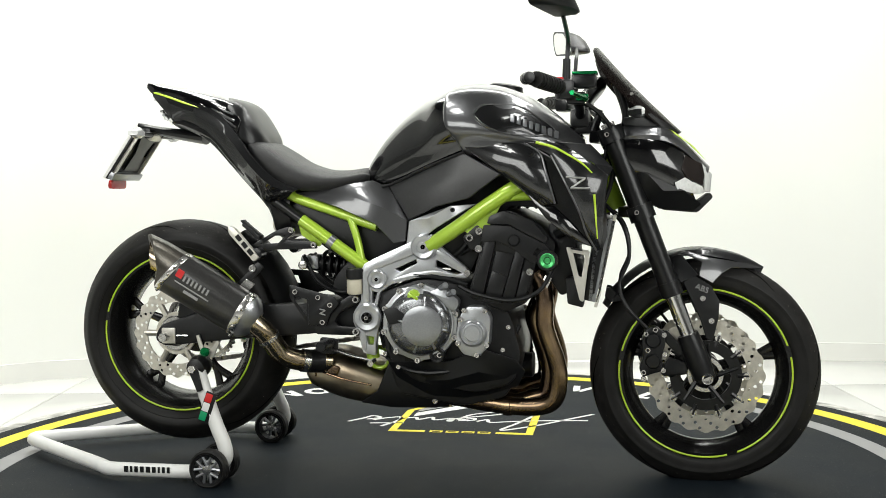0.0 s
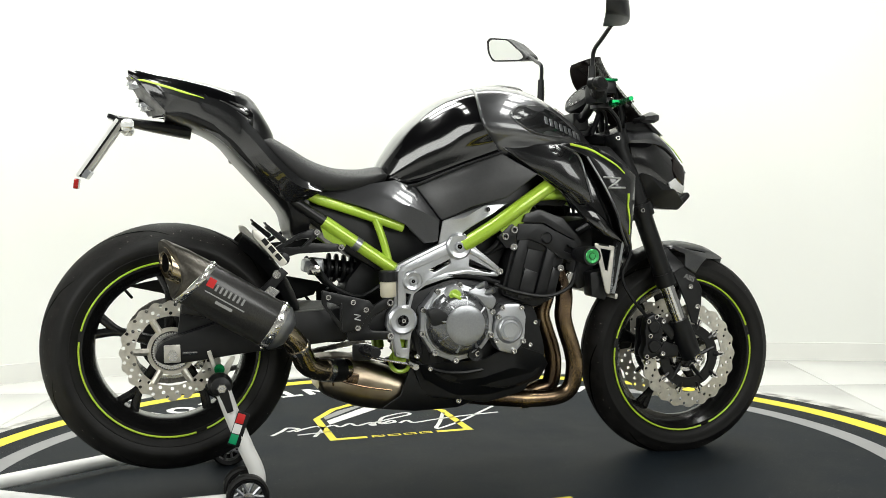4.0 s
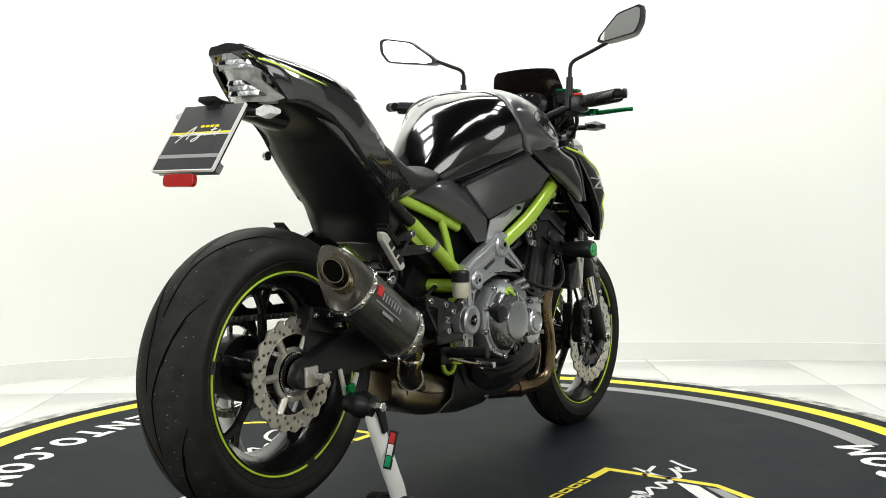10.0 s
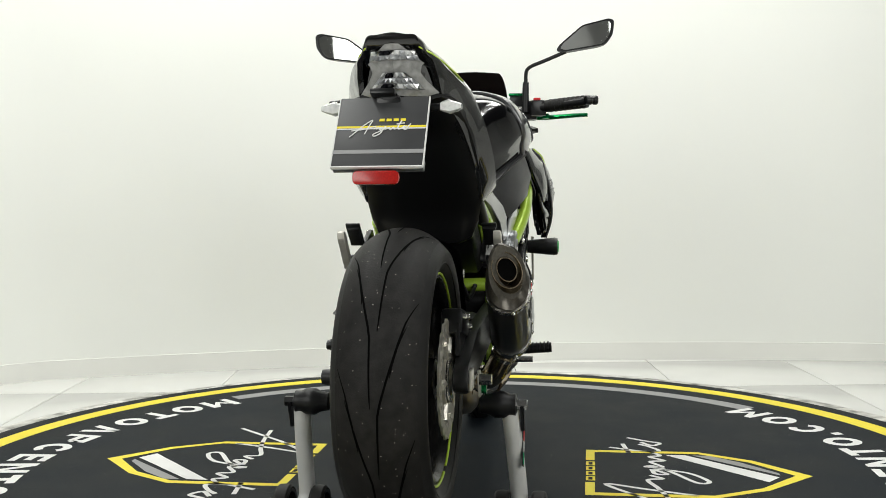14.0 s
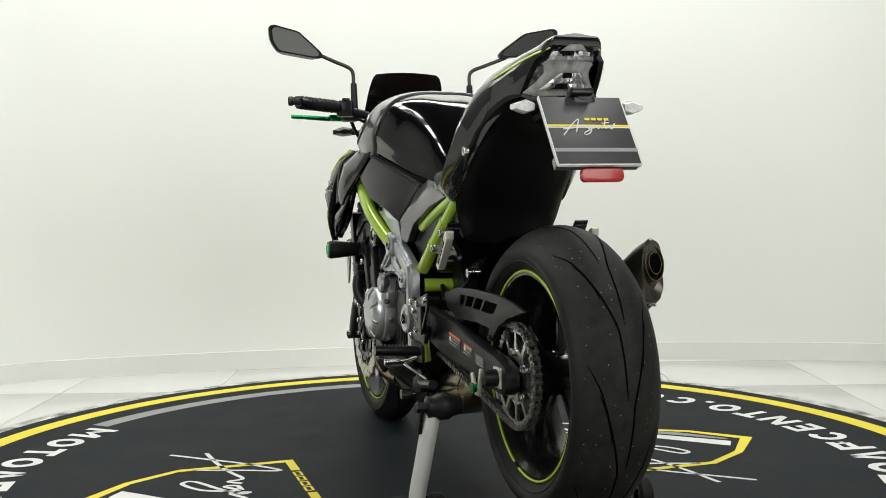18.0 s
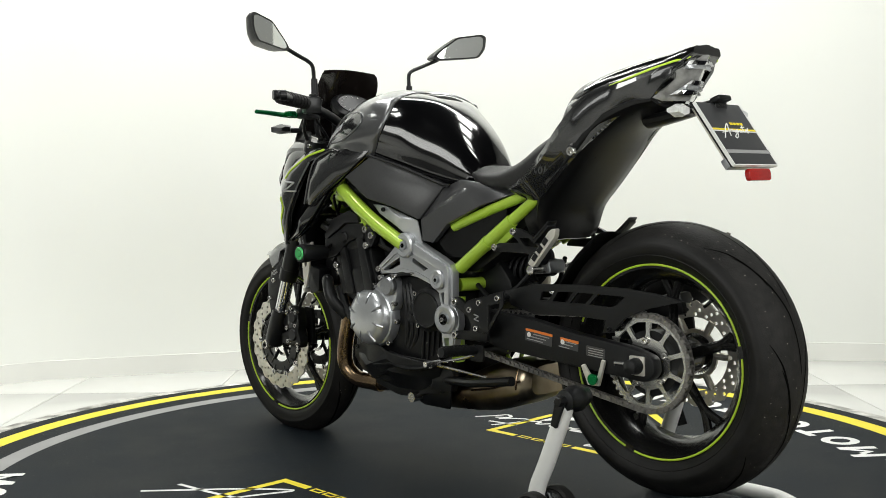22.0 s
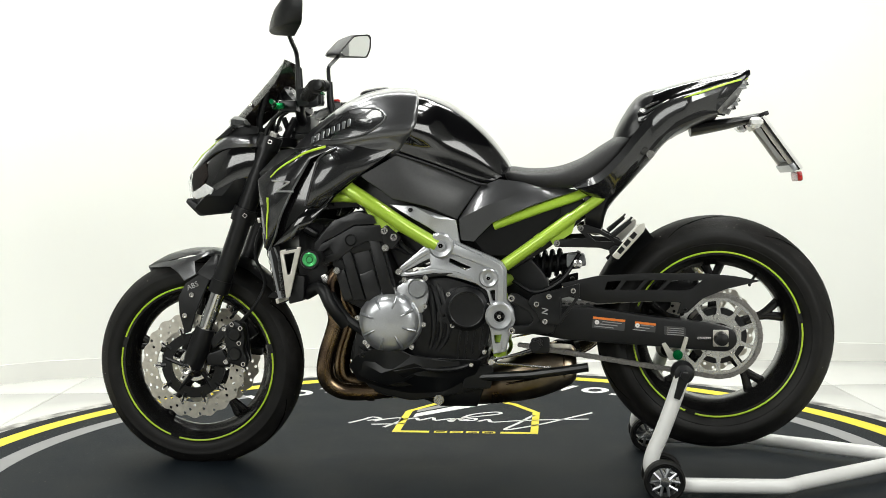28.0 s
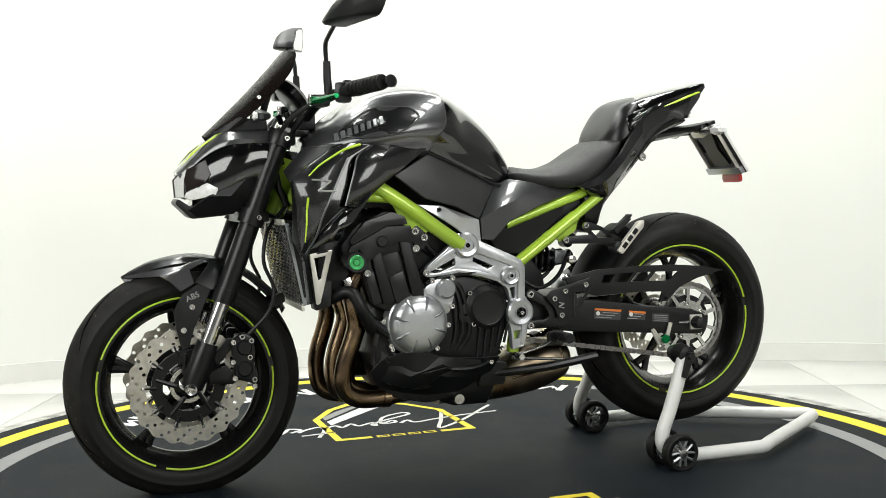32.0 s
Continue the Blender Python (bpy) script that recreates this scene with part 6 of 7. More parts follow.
chips(1.06, 1.042, 0.046, 0.052, -0.8345, -0.8255, 2, 9)
chips(1.018, 0.986, 0.024, 0.058, -0.8135, -0.797, 3, 9)
# plate holder, plate, reflector, indicators
hold = part("plate_holder", tube([(-0.68, 0, 0.935), (-0.75, 0, 0.945), (-0.81, 0, 0.955), (-0.87, 0, 0.968)], lambda t: 0.036 - 0.018 * t, 12, 3, flat=0.55), SATIN, bike, "black plate holder arm")
PL = pose(-0.908, 0.008, 0.894, 0, 35.3, 0)
part("plate_back", box(0, 0, 0, 0.006, 0.178, 0.168, 0.001, PL @ pose(0.006, 0, 0)), SATIN, hold, "black plate back")
pl = part("licence_plate", box(0, 0, 0, 0.006, 0.178, 0.168, 0.002, PL), PLATE, hold, "dark grey card plate with yellow line and white script")
part("plate_edge", box(0, 0, 0, 0.008, 0.178, 0.0025, 0.0005, PL @ pose(0, 0, -0.085)), WHITECOAT, pl)
part("plate_edge", box(0, 0, 0, 0.008, 0.0022, 0.168, 0.0005, PL @ pose(0, 0.0895, 0)), WHITECOAT, pl)
part("plate_edge", box(0, 0, 0, 0.008, 0.0022, 0.168, 0.0005, PL @ pose(0, -0.0895, 0)), WHITECOAT, pl)
part("plate_line", box(0, 0, 0, 0.001, 0.176, 0.0045, 0, PL @ pose(-0.0035, 0, 0.01)), YELLOW, pl)
part("plate_line", box(0, 0, 0, 0.001, 0.176, 0.0025, 0, PL @ pose(-0.0035, 0, 0.0055)), WHITEPRINT, pl)
part("plate_band", box(0, 0, 0, 0.0012, 0.178, 0.009, 0, PL @ pose(-0.0035, 0, -0.05)), GREYPRINT, pl)
bm = bmesh.new()
for k in range(4):
    box(0, 0, 0, 0.001, 0.01, 0.006, 0, PL @ pose(-0.0042, -0.014 * k, 0.026), bm)
part("plate_mark", bm, YELLOW, pl)
for run in script_runs():
    part("plate_script", tube([PL @ Vector((-0.0042, 0.058 - 0.116 * u, 0.004 + 0.116 * v)) for u, v in run], 0.0013, 6, 4), WHITEPRINT, pl, "white flowing line")
part("reflector", plate(rounded([(-0.045, -0.013), (0.045, -0.013), (0.045, 0.013), (-0.045, 0.013)], 0.011, 5), -0.006, 0.006, 0.002, axis="x"), REDLENS, hold, "red rounded reflector").matrix_basis = pose(-0.963, 0.008, 0.805, 0, 8, 0)
part("plate_light", box(-0.872, 0.01, 0.972, 0.026, 0.05, 0.012, 0.004, pose(0, 0, 0, 0, 20, 0)), SATIN, hold)
part("holder_spine", plate([(-0.06, 0.08), (0.05, 0.08), (0.03, 0.01), (0.045, -0.05), (-0.035, -0.05), (-0.03, 0.01)], 0.011, 0.016, 0.001, axis="x"), SATIN, hold, "black holder bracket").matrix_basis = PL
for y in (-0.075, 0.075):
    part("holder_lip", box(0, 0, 0, 0.012, 0.006, 0.16, 0.001, PL @ pose(0.012, y, 0)), ALLOY, hold)
    # slot drawn as a black strip, the shade in it put into the colour
    part("holder_slot", box(0, 0, 0, 0.001, 0.012, 0.05, 0, PL @ pose(0.0096, y * 0.75, 0.02)), GROOVE_SHADE, hold)
part("holder_cross", box(0, 0, 0, 0.016, 0.178, 0.022, 0.002, PL @ pose(0.014, 0, -0.07)), DARKSILVER, hold)
part("holder_tab", box(0, 0, 0, 0.03, 0.06, 0.02, 0.003, PL @ pose(0.02, 0, 0.075)), ALLOY, hold)
part("holder_bolt", box(-0.855, 0.0, 0.95, 0.03, 0.05, 0.03, 0.006), SATIN, hold)
for s in (-1, 1):
    part("indicator_stalk", tube([(-0.835, s * 0.03, 0.945), (-0.835, s * 0.1, 0.945)], 0.008, 10, 1), SATIN, hold)
    part("indicator", skin(bmesh.new(), [[Vector((-0.835 + x, s * y, 0.945 + z * k)) for z, y in ((0.015, 0.116), (0.006, 0.142), (-0.005, 0.142), (-0.014, 0.118), (-0.008, 0.1), (0.009, 0.1))] for x, k in ((0.014, 0.6), (0.009, 1.0), (-0.009, 1.0), (-0.016, 0.7))]), CRYSTAL, hold, "clear rear indicator")

# ---- front end ----
def fork_at(z):
    return 0.475 + (0.9 - z) * 0.375


for s in (-1, 1):
    y = s * 0.105
    leg = part("fork_leg", tube([(fork_at(0.93), y, 0.93), (fork_at(0.52), y, 0.52)], 0.0265, 20, 1), SATIN, bike, "black upside-down fork leg")
    part("fork_cap", tube([(fork_at(0.93), y, 0.93), (fork_at(0.945), y, 0.945)], 0.02, 6, 1), STEEL, leg)
    part("fork_collar", tube([(fork_at(0.535), y, 0.535), (fork_at(0.5), y, 0.5)], 0.029, 20, 1), SATIN, leg)
    part("fork_slider", tube([(fork_at(0.52), y, 0.52), (fork_at(0.38), y, 0.38)], 0.0205, 20, 1), CHROME, leg, "polished fork tube")
    foot = part("fork_foot", tube([(fork_at(0.4), y, 0.4), (fork_at(0.34), y, 0.34), (FX - 0.005, s * 0.108, FZ)], lambda t: 0.027 + 0.004 * math.sin(t * 3), 16, 4), SATIN, leg, "black axle foot")
    part("axle_end", lathe([(0.009, s * 0.125), (0.0095, s * 0.14), (0.014, s * 0.141), (0.015, s * 0.136), (0.015, s * 0.1)], 20, "y", (FX, 0, FZ), closed=False), STEEL, foot)
    for z in (0.915, 0.715):
        part("clamp", tube([(fork_at(z + 0.018), y, z + 0.018), (fork_at(z - 0.018), y, z - 0.018)], 0.034, 20, 1), SATIN, leg)
        part("clamp_bolt", bolt(fork_at(z) - 0.012, s * 0.136, z, 0.007, s), STEEL, leg)
    # caliper behind the leg
    cal = part("front_caliper", plate(rounded([(0.553, 0.412), (0.577, 0.424), (0.603, 0.406), (0.606, 0.378), (0.597, 0.342), (0.6, 0.305), (0.572, 0.297), (0.548, 0.288), (0.538, 0.31), (0.55, 0.342), (0.545, 0.372)], 0.008), s * 0.092, s * 0.126, 0.007), SATIN, bike, "black radial brake caliper")
    part("caliper_inner", plate(rounded([(0.553, 0.41), (0.59, 0.415), (0.595, 0.3), (0.545, 0.295)], 0.01), s * 0.056, s * 0.07, 0.004), SATIN, cal)
    for x, z in ((0.574, 0.385), (0.574, 0.33)):
        part("piston_cap", lathe([(0.001, s * 0.132), (0.016, s * 0.132), (0.02, s * 0.127), (0.021, s * 0.11)], 20, "y", (x, 0, z), closed=False), SATIN, cal)
    part("caliper_mount", plate(rounded([(0.66, 0.325), (0.615, 0.34), (0.6, 0.31), (0.592, 0.3), (0.6, 0.29), (0.66, 0.295)], 0.006), s * 0.098, s * 0.11, 0.003), SATIN, cal)
    part("caliper_mount", plate(rounded([(0.65, 0.365), (0.61, 0.41), (0.595, 0.405), (0.6, 0.385), (0.64, 0.34)], 0.006), s * 0.098, s * 0.11, 0.003), SATIN, cal)
    for x, z in ((0.556, 0.402), (0.58, 0.413), (0.602, 0.4), (0.604, 0.35), (0.6, 0.308), (0.55, 0.302), (0.55, 0.285), (0.561, 0.36)):
        part("caliper_bolt", bolt(x, s * 0.125, z, 0.0072, s), STEEL, cal)
    part("brake_hose", tube([(0.56, s * 0.11, 0.415), (0.51, s * 0.12, 0.47), (0.49, s * 0.1, 0.53), (0.515, s * 0.1, 0.6), (0.5, s * 0.09, 0.68), (0.45, s * 0.07, 0.74)], 0.005, 8, 5), MATT, bike)
    # fender stay
    stay = part("fender_stay", panel([(0.65, 0.535, 0.096), (0.681, 0.55, 0.095), (0.722, 0.524, 0.095), (0.743, 0.485, 0.098), (0.74, 0.44, 0.1), (0.726, 0.382, 0.1), (0.709, 0.388, 0.1), (0.694, 0.439, 0.1), (0.67, 0.492, 0.098)], [(0.712, 0.48, 0.105)], 0.008, s), MATT, bike, "black fender stay with small lettering")
    bm = words("ABS", 0.021)
    bmesh.ops.transform(bm, matrix=pose(0.698, s * 0.1045, 0.518, 0, 22, 0) @ pose(0, 0, 0, 0, 0, 0 if s < 0 else 180), verts=bm.verts)
    part("stay_lettering", bm, LEAF, stay)
    for x, z in ((0.7, 0.493), (0.722, 0.435)):
        part("stay_bolt", bolt(x, s * 0.104, z, 0.008, s), STEEL, stay)
part("axle_tube", tube([(FX, -0.1, FZ), (FX, 0.1, FZ)], 0.012, 14, 1), SATIN, bike)
for z in (0.915, 0.715):
    part("triple_clamp", plate(rounded([(fork_at(z) - 0.06, -0.03), (fork_at(z) - 0.02, -0.125), (fork_at(z) + 0.03, -0.11), (fork_at(z) + 0.03, 0.11), (fork_at(z) - 0.02, 0.125), (fork_at(z) - 0.06, 0.03)], 0.02), z - 0.014, z + 0.014, 0.004, axis="z"), SATIN, bike, "black triple clamp")


def fender():
    rows = []
    stations = [(146, 0.022, 0.04), (138, 0.028, 0.05), (122, 0.032, 0.058), (106, 0.034, 0.06), (92, 0.033, 0.056), (78, 0.027, 0.044), (69, 0.022, 0.028), (61, 0.018, 0.01)]
    for a, lift, w in stations:
        u = radians(a)
        row = []
        for k in range(9):
            v = -1 + k / 4
            rr = 0.3 + lift - 0.02 * abs(v) ** 2.2
            row.append(Vector((FX + rr * math.cos(u), v * w, FZ + rr * math.sin(u))))
        rows.append(row)
    cols = [smooth_path([r[j] for r in rows], 4) for j in range(9)]
    bm = bmesh.new()
    vs = [[bm.verts.new(c[i]) for c in cols] for i in range(len(cols[0]))]
    for i in range(len(vs) - 1):
        for j in range(8):
            bm.faces.new((vs[i][j], vs[i][j + 1], vs[i + 1][j + 1], vs[i + 1][j]))
    bmesh.ops.solidify(bm, geom=bm.faces, thickness=0.0035)
    return bm


fend = part("front_fender", fender(), GRAPHITE, bike, "graphite front fender")
for s in (-1, 1):
    part("fender_wing", panel([(0.645, 0.607, 0.058), (0.665, 0.612, 0.066), (0.712, 0.597, 0.074), (0.82, 0.578, 0.036), (0.865, 0.563, 0.008), (0.815, 0.566, 0.05), (0.775, 0.57, 0.07), (0.75, 0.556, 0.085), (0.726, 0.53, 0.092), (0.69, 0.55, 0.094), (0.7, 0.585, 0.08), (0.662, 0.602, 0.072)], [(0.735, 0.572, 0.082)], 0.006, s), GRAPHITE, fend, "graphite fender wing")
    part("fender_arm", panel([(0.585, 0.56, 0.075), (0.632, 0.602, 0.066), (0.648, 0.604, 0.066), (0.69, 0.552, 0.094), (0.655, 0.535, 0.098), (0.61, 0.52, 0.092)], [(0.64, 0.565, 0.086)], 0.006, s), SATIN, fend)
    part("fender_tab", plate(rounded([(0.47, 0.475), (0.45, 0.49), (0.455, 0.515), (0.468, 0.512), (0.5, 0.48)], 0.004), s * 0.036, s * 0.046, 0.001), MATT, fend)

# ---- headlamp, screen, bars ----
head = part("headlamp_shell", sym_loft([[(0.5, 0, 0.935), (0.5, 0.09, 0.93), (0.505, 0.125, 0.88), (0.52, 0.11, 0.8), (0.56, 0.05, 0.74), (0.57, 0, 0.735)], [(0.585, 0, 0.942), (0.585, 0.075, 0.935), (0.58, 0.12, 0.88), (0.585, 0.12, 0.8), (0.6, 0.07, 0.73), (0.6, 0, 0.725)],
                                       [(0.645, 0, 0.905), (0.642, 0.06, 0.9), (0.64, 0.1, 0.85), (0.645, 0.1, 0.78), (0.66, 0.06, 0.728), (0.665, 0, 0.722)], [(0.7, 0, 0.852), (0.695, 0.045, 0.85), (0.68, 0.08, 0.82), (0.675, 0.085, 0.77), (0.69, 0.05, 0.738), (0.695, 0, 0.735)]], 4, 4), EBONY, bike, "gloss black headlamp cowl", sharp=45)
part("nose_cover", sym_loft([[(0.5, 0, 0.945), (0.5, 0.095, 0.935), (0.5, 0.115, 0.9), (0.5, 0, 0.9)], [(0.59, 0, 0.95), (0.59, 0.075, 0.942), (0.59, 0.11, 0.9), (0.59, 0, 0.9)], [(0.65, 0, 0.908), (0.65, 0.055, 0.905), (0.65, 0.085, 0.875), (0.65, 0, 0.86)], [(0.725, 0, 0.832), (0.722, 0.03, 0.83), (0.715, 0.05, 0.815), (0.7, 0, 0.81)]], 4, 3), GRAPHITE, head, "graphite nose cover", sharp=40)
for s in (-1, 1):
    part("headlamp_lens", panel([(0.655, 0.862, 0.09), (0.7, 0.838, 0.066), (0.706, 0.81, 0.064), (0.702, 0.782, 0.064), (0.66, 0.802, 0.102), (0.645, 0.825, 0.105)], [(0.68, 0.82, 0.09)], 0.012, s), SMOKE, head, "dark smoked headlamp lens")
    part("lens_strip", panel([(0.7, 0.84, 0.065), (0.728, 0.812, 0.03), (0.724, 0.765, 0.03), (0.707, 0.766, 0.055), (0.707, 0.81, 0.063)], [], 0.01, s), CRYSTAL, head, "bright clear lens edge")
    part("lens_strip", panel([(0.655, 0.804, 0.103), (0.702, 0.78, 0.066), (0.707, 0.765, 0.058), (0.69, 0.76, 0.076), (0.635, 0.772, 0.112), (0.628, 0.79, 0.114)], [], 0.01, s), CRYSTAL, head)
    part("lamp_reflector", panel([(0.66, 0.85, 0.06), (0.7, 0.825, 0.045), (0.716, 0.8, 0.02), (0.71, 0.77, 0.02), (0.66, 0.79, 0.075)], [], 0.004, s), REFLECTOR, head)
    part("nose_stripe", panel([(0.555, 0.9425, 0.083), (0.62, 0.93, 0.066), (0.68, 0.885, 0.052), (0.712, 0.848, 0.043), (0.706, 0.853, 0.048), (0.668, 0.8905, 0.06), (0.61, 0.9325, 0.075)], [], 0.006, s), LIMETAPE, head, "lime green nose stripe")
    part("cheek", panel([(0.505, 0.83, 0.112), (0.56, 0.815, 0.128), (0.655, 0.77, 0.105), (0.7, 0.735, 0.07), (0.68, 0.718, 0.06), (0.59, 0.724, 0.085), (0.54, 0.76, 0.11)], [(0.6, 0.77, 0.125)], 0.01, s), MATT, head, "matt black lower lamp cheek")
part("chin", plate(rounded([(0.585, 0.735), (0.69, 0.742), (0.722, 0.765), (0.73, 0.752), (0.69, 0.712), (0.6, 0.72)], 0.008), -0.055, 0.055, 0.004), MATT, head)


def screen():
    rows = []
    for x, z, w, b in ((0.652, 0.925, 0.06, 0.016), (0.6, 0.975, 0.1, 0.023), (0.54, 1.035, 0.12, 0.026), (0.48, 1.1, 0.122, 0.025), (0.447, 1.138, 0.112, 0.016), (0.437, 1.149, 0.1, 0.009)):
        row = []
        for k in range(13):
            v = -1 + k / 6
            row.append(Vector((x - b * v * v * 1.4, v * w, z - b * v * v * 0.9)))
        rows.append(row)
    cols = [smooth_path([r[j] for r in rows], 4) for j in range(13)]
    bm = bmesh.new()
    vs = [[bm.verts.new(c[i]) for c in cols] for i in range(len(cols[0]))]
    for i in range(len(vs) - 1):
        for j in range(12):
            bm.faces.new((vs[i][j], vs[i][j + 1], vs[i + 1][j + 1], vs[i + 1][j]))
    bmesh.ops.solidify(bm, geom=bm.faces, thickness=0.003)
    return bm


scr = part("windscreen", screen(), SMOKE, bike, "dark smoked short windscreen")
for s in (-1, 1):
    part("screen_mount", panel([(0.5, 0.96, 0.1), (0.57, 0.97, 0.095), (0.64, 0.925, 0.06), (0.6, 0.93, 0.08), (0.5, 0.94, 0.1)], [], 0.008, s), MATT, scr)
    part("screen_bolt", bolt(0.52, s * 0.1, 1.02, 0.005, s), STEEL, scr)
    st = part("front_indicator", tube([(0.53, s * 0.1, 0.965), (0.53, s * 0.16, 0.965)], 0.008, 10, 1), SATIN, bike, "black front indicator with clear lens")
    part("indicator_body", skin(bmesh.new(), [[Vector((0.53 + x, s * (0.185 + yy * k), 0.967 + zz * k)) for yy, zz in ((-0.035, 0.012), (0.0, 0.016), (0.03, 0.006), (0.03, -0.008), (0.0, -0.014), (-0.035, -0.01))] for x, k in ((-0.02, 0.5), (0.0, 1.0), (0.012, 1.0), (0.014, 0.9))]), SATIN, st)
    part("indicator_lens", skin(bmesh.new(), [[Vector((0.53 + x, s * (0.185 + yy * k), 0.967 + zz * k)) for yy, zz in ((-0.035, 0.012), (0.0, 0.016), (0.03, 0.006), (0.03, -0.008), (0.0, -0.014), (-0.035, -0.01))] for x, k in ((0.014, 0.82), (0.018, 0.78), (0.022, 0.5))]), CRYSTAL, st)
dash = part("instrument_pod", lathe([(0.001, 0.0), (0.05, 0.0), (0.062, 0.008), (0.066, 0.025), (0.055, 0.034), (0.05, 0.03), (0.001, 0.03)], 36, "z"), SATIN, bike, "black round instrument pod")
dash.matrix_basis = pose(0.428, 0, 1.02, 0, -48, 0) @ Matrix.Diagonal((0.8, 1.25, 1, 1))
part("instrument_glass", lathe([(0.001, 0.031), (0.049, 0.031), (0.049, 0.033), (0.001, 0.0335)], 36, "z"), GLASSBLACK, dash)
for k in range(11):
    a = radians(-30 + 24 * k)
    part("dial_tick", box(0, 0, 0, 0.0016, 0.006, 0.001, 0, pose(0.04 * math.sin(a - 1.57), 0.04 * math.cos(a - 1.57), 0.0342, 0, 0, -math.degrees(a - 1.57))), WHITEPRINT, dash)
part("handlebar", tube([(0.262, 0.37, 1.038), (0.3, 0.3, 1.032), (0.345, 0.21, 1.022), (0.375, 0.12, 1.0), (0.385, 0.06, 0.975), (0.385, 0.0, 0.972), (0.388, -0.06, 0.975), (0.385, -0.12, 1.0), (0.36, -0.21, 1.022), (0.322, -0.3, 1.032), (0.288, -0.37, 1.038)], 0.0135, 14, 4), SATIN, bike, "black tapered handlebar")
for s, ex in ((-1, 0.288), (1, 0.26)):
    gx = lambda y, ex=ex: ex + (0.405 - y) * 0.38
    grip = part("grip", tube([(gx(0.25), s * 0.25, 1.03), (gx(0.375), s * 0.375, 1.038)], 0.0185, 18, 1), TYRE, bike, "black ribbed rubber grip")
    for k in range(8):
        y = 0.262 + 0.014 * k
        part("grip_rib", tube([(gx(y), s * y, 1.0308 + (y - 0.262) * 0.064), (gx(y + 0.006), s * (y + 0.006), 1.0312 + (y - 0.262) * 0.064)], 0.0198, 18, 1), TYRE, grip)
    part("bar_end", lathe([(0.005, 0.0), (0.0125, 0.001), (0.014, 0.004), (0.014, 0.012), (0.0115, 0.014), (0.0115, 0.018), (0.014, 0.02), (0.0145, 0.036)], 18, "x", closed=False), SATIN, grip).matrix_basis = pose(ex, s * 0.405, 1.04) @ pose(0, 0, 0, 0, 0, -90 * s - 20 * s)
    sw = part("switch_cluster", box(gx(0.225), s * 0.222, 1.025, 0.04, 0.05, 0.05, 0.01, pose(0, 0, 0, 0, 0, s * -20)), SATIN, bike, "black switch cluster")
    part("switch_button", box(gx(0.225) - 0.01, s * 0.222, 1.052, 0.018, 0.022, 0.008, 0.003), REDPRINT if s < 0 else SATIN, sw)
    part("lever_perch", box(0.385, s * 0.195, 1.005, 0.05, 0.05, 0.03, 0.008), SATIN, bike)
    lev = part("lever", tube([(0.405, s * 0.2, 1.0), (0.41, s * 0.25, 1.0), (0.4, s * 0.29, 1.001), (0.39, s * 0.335, 1.003), (0.384, s * 0.375, 1.004)], lambda t: 0.008 - 0.002 * t, 8, 4), GREENANO, bike, "green anodised hand lever")
    part("lever_adjuster", box(0.402, s * 0.245, 1.003, 0.03, 0.022, 0.016, 0.003), GREENANO, lev)
    part("lever_pivot", lathe([(0.003, 0.99), (0.009, 0.991), (0.009, 1.02), (0.003, 1.021)], 14, "z", (0.405, s * 0.205, 0), closed=False), STEEL, lev)
    # mirrors
    stalk = part("mirror_stalk", tube([(0.36, s * 0.185, 1.05), (0.362, s * 0.187, 1.1), (0.364, s * 0.188, 1.135), (0.365, s * 0.2, 1.152), (0.364, s * 0.24, 1.168), (0.36, s * 0.31, 1.195)], 0.0058, 10, 5), SATIN, bike, "black mirror stalk")
    part("stalk_boot", tube([(0.356, s * 0.187, 1.012), (0.36, s * 0.186, 1.06), (0.361, s * 0.187, 1.105)], lambda t: 0.0115 - 0.002 * t, 12, 1), MATT, stalk)
    low = 0.018 if s > 0 else 0.0
    face = [(y, z - low) for y, z in ((0.28, 1.198), (0.29, 1.214), (0.36, 1.268), (0.44, 1.281), (0.455, 1.274), (0.452, 1.235), (0.43, 1.204), (0.3, 1.192))]
    c = Vector((sum(p[0] for p in face) / 8, sum(p[1] for p in face) / 8))
    rings = []
    for x, k, dz in ((0.308, 0.93, 0), (0.307, 1.0, 0), (0.322, 1.0, 0), (0.338, 0.93, -0.002), (0.356, 0.8, -0.004), (0.37, 0.55, -0.008), (0.376, 0.25, -0.012)):
        mid = c if k > 0.9 else Vector((0.345, 1.22 - low))
        rings.append([Vector((x + 0.045 + (0.275 - mid.x - (p[0] - mid.x) * k) * 0.4, s * (mid.x + (p[0] - mid.x) * k), dz + mid.y + (p[1] - mid.y) * k)) for p in rounded(face, 0.012, 3)])
    part("mirror_shell", skin(bmesh.new(), rings), MATT, stalk, "black angular mirror shell")
    part("mirror_glass", skin(bmesh.new(), [[Vector((x + 0.045 + (0.275 - c.x - (p[0] - c.x) * 0.87) * 0.4, s * (c.x + (p[0] - c.x) * 0.87), c.y + (p[1] - c.y) * 0.87)) for p in rounded(face, 0.012, 3)] for x in (0.3065, 0.3075)]), MIRROR, stalk, "mirror glass")
res = part("master_cylinder_pot", box(0.405, -0.16, 1.05, 0.06, 0.05, 0.035, 0.008), SATIN, bike, "black brake reservoir with green lid")
part("reservoir_lid", box(0.405, -0.16, 1.07, 0.064, 0.054, 0.008, 0.003), GREENANO, res)
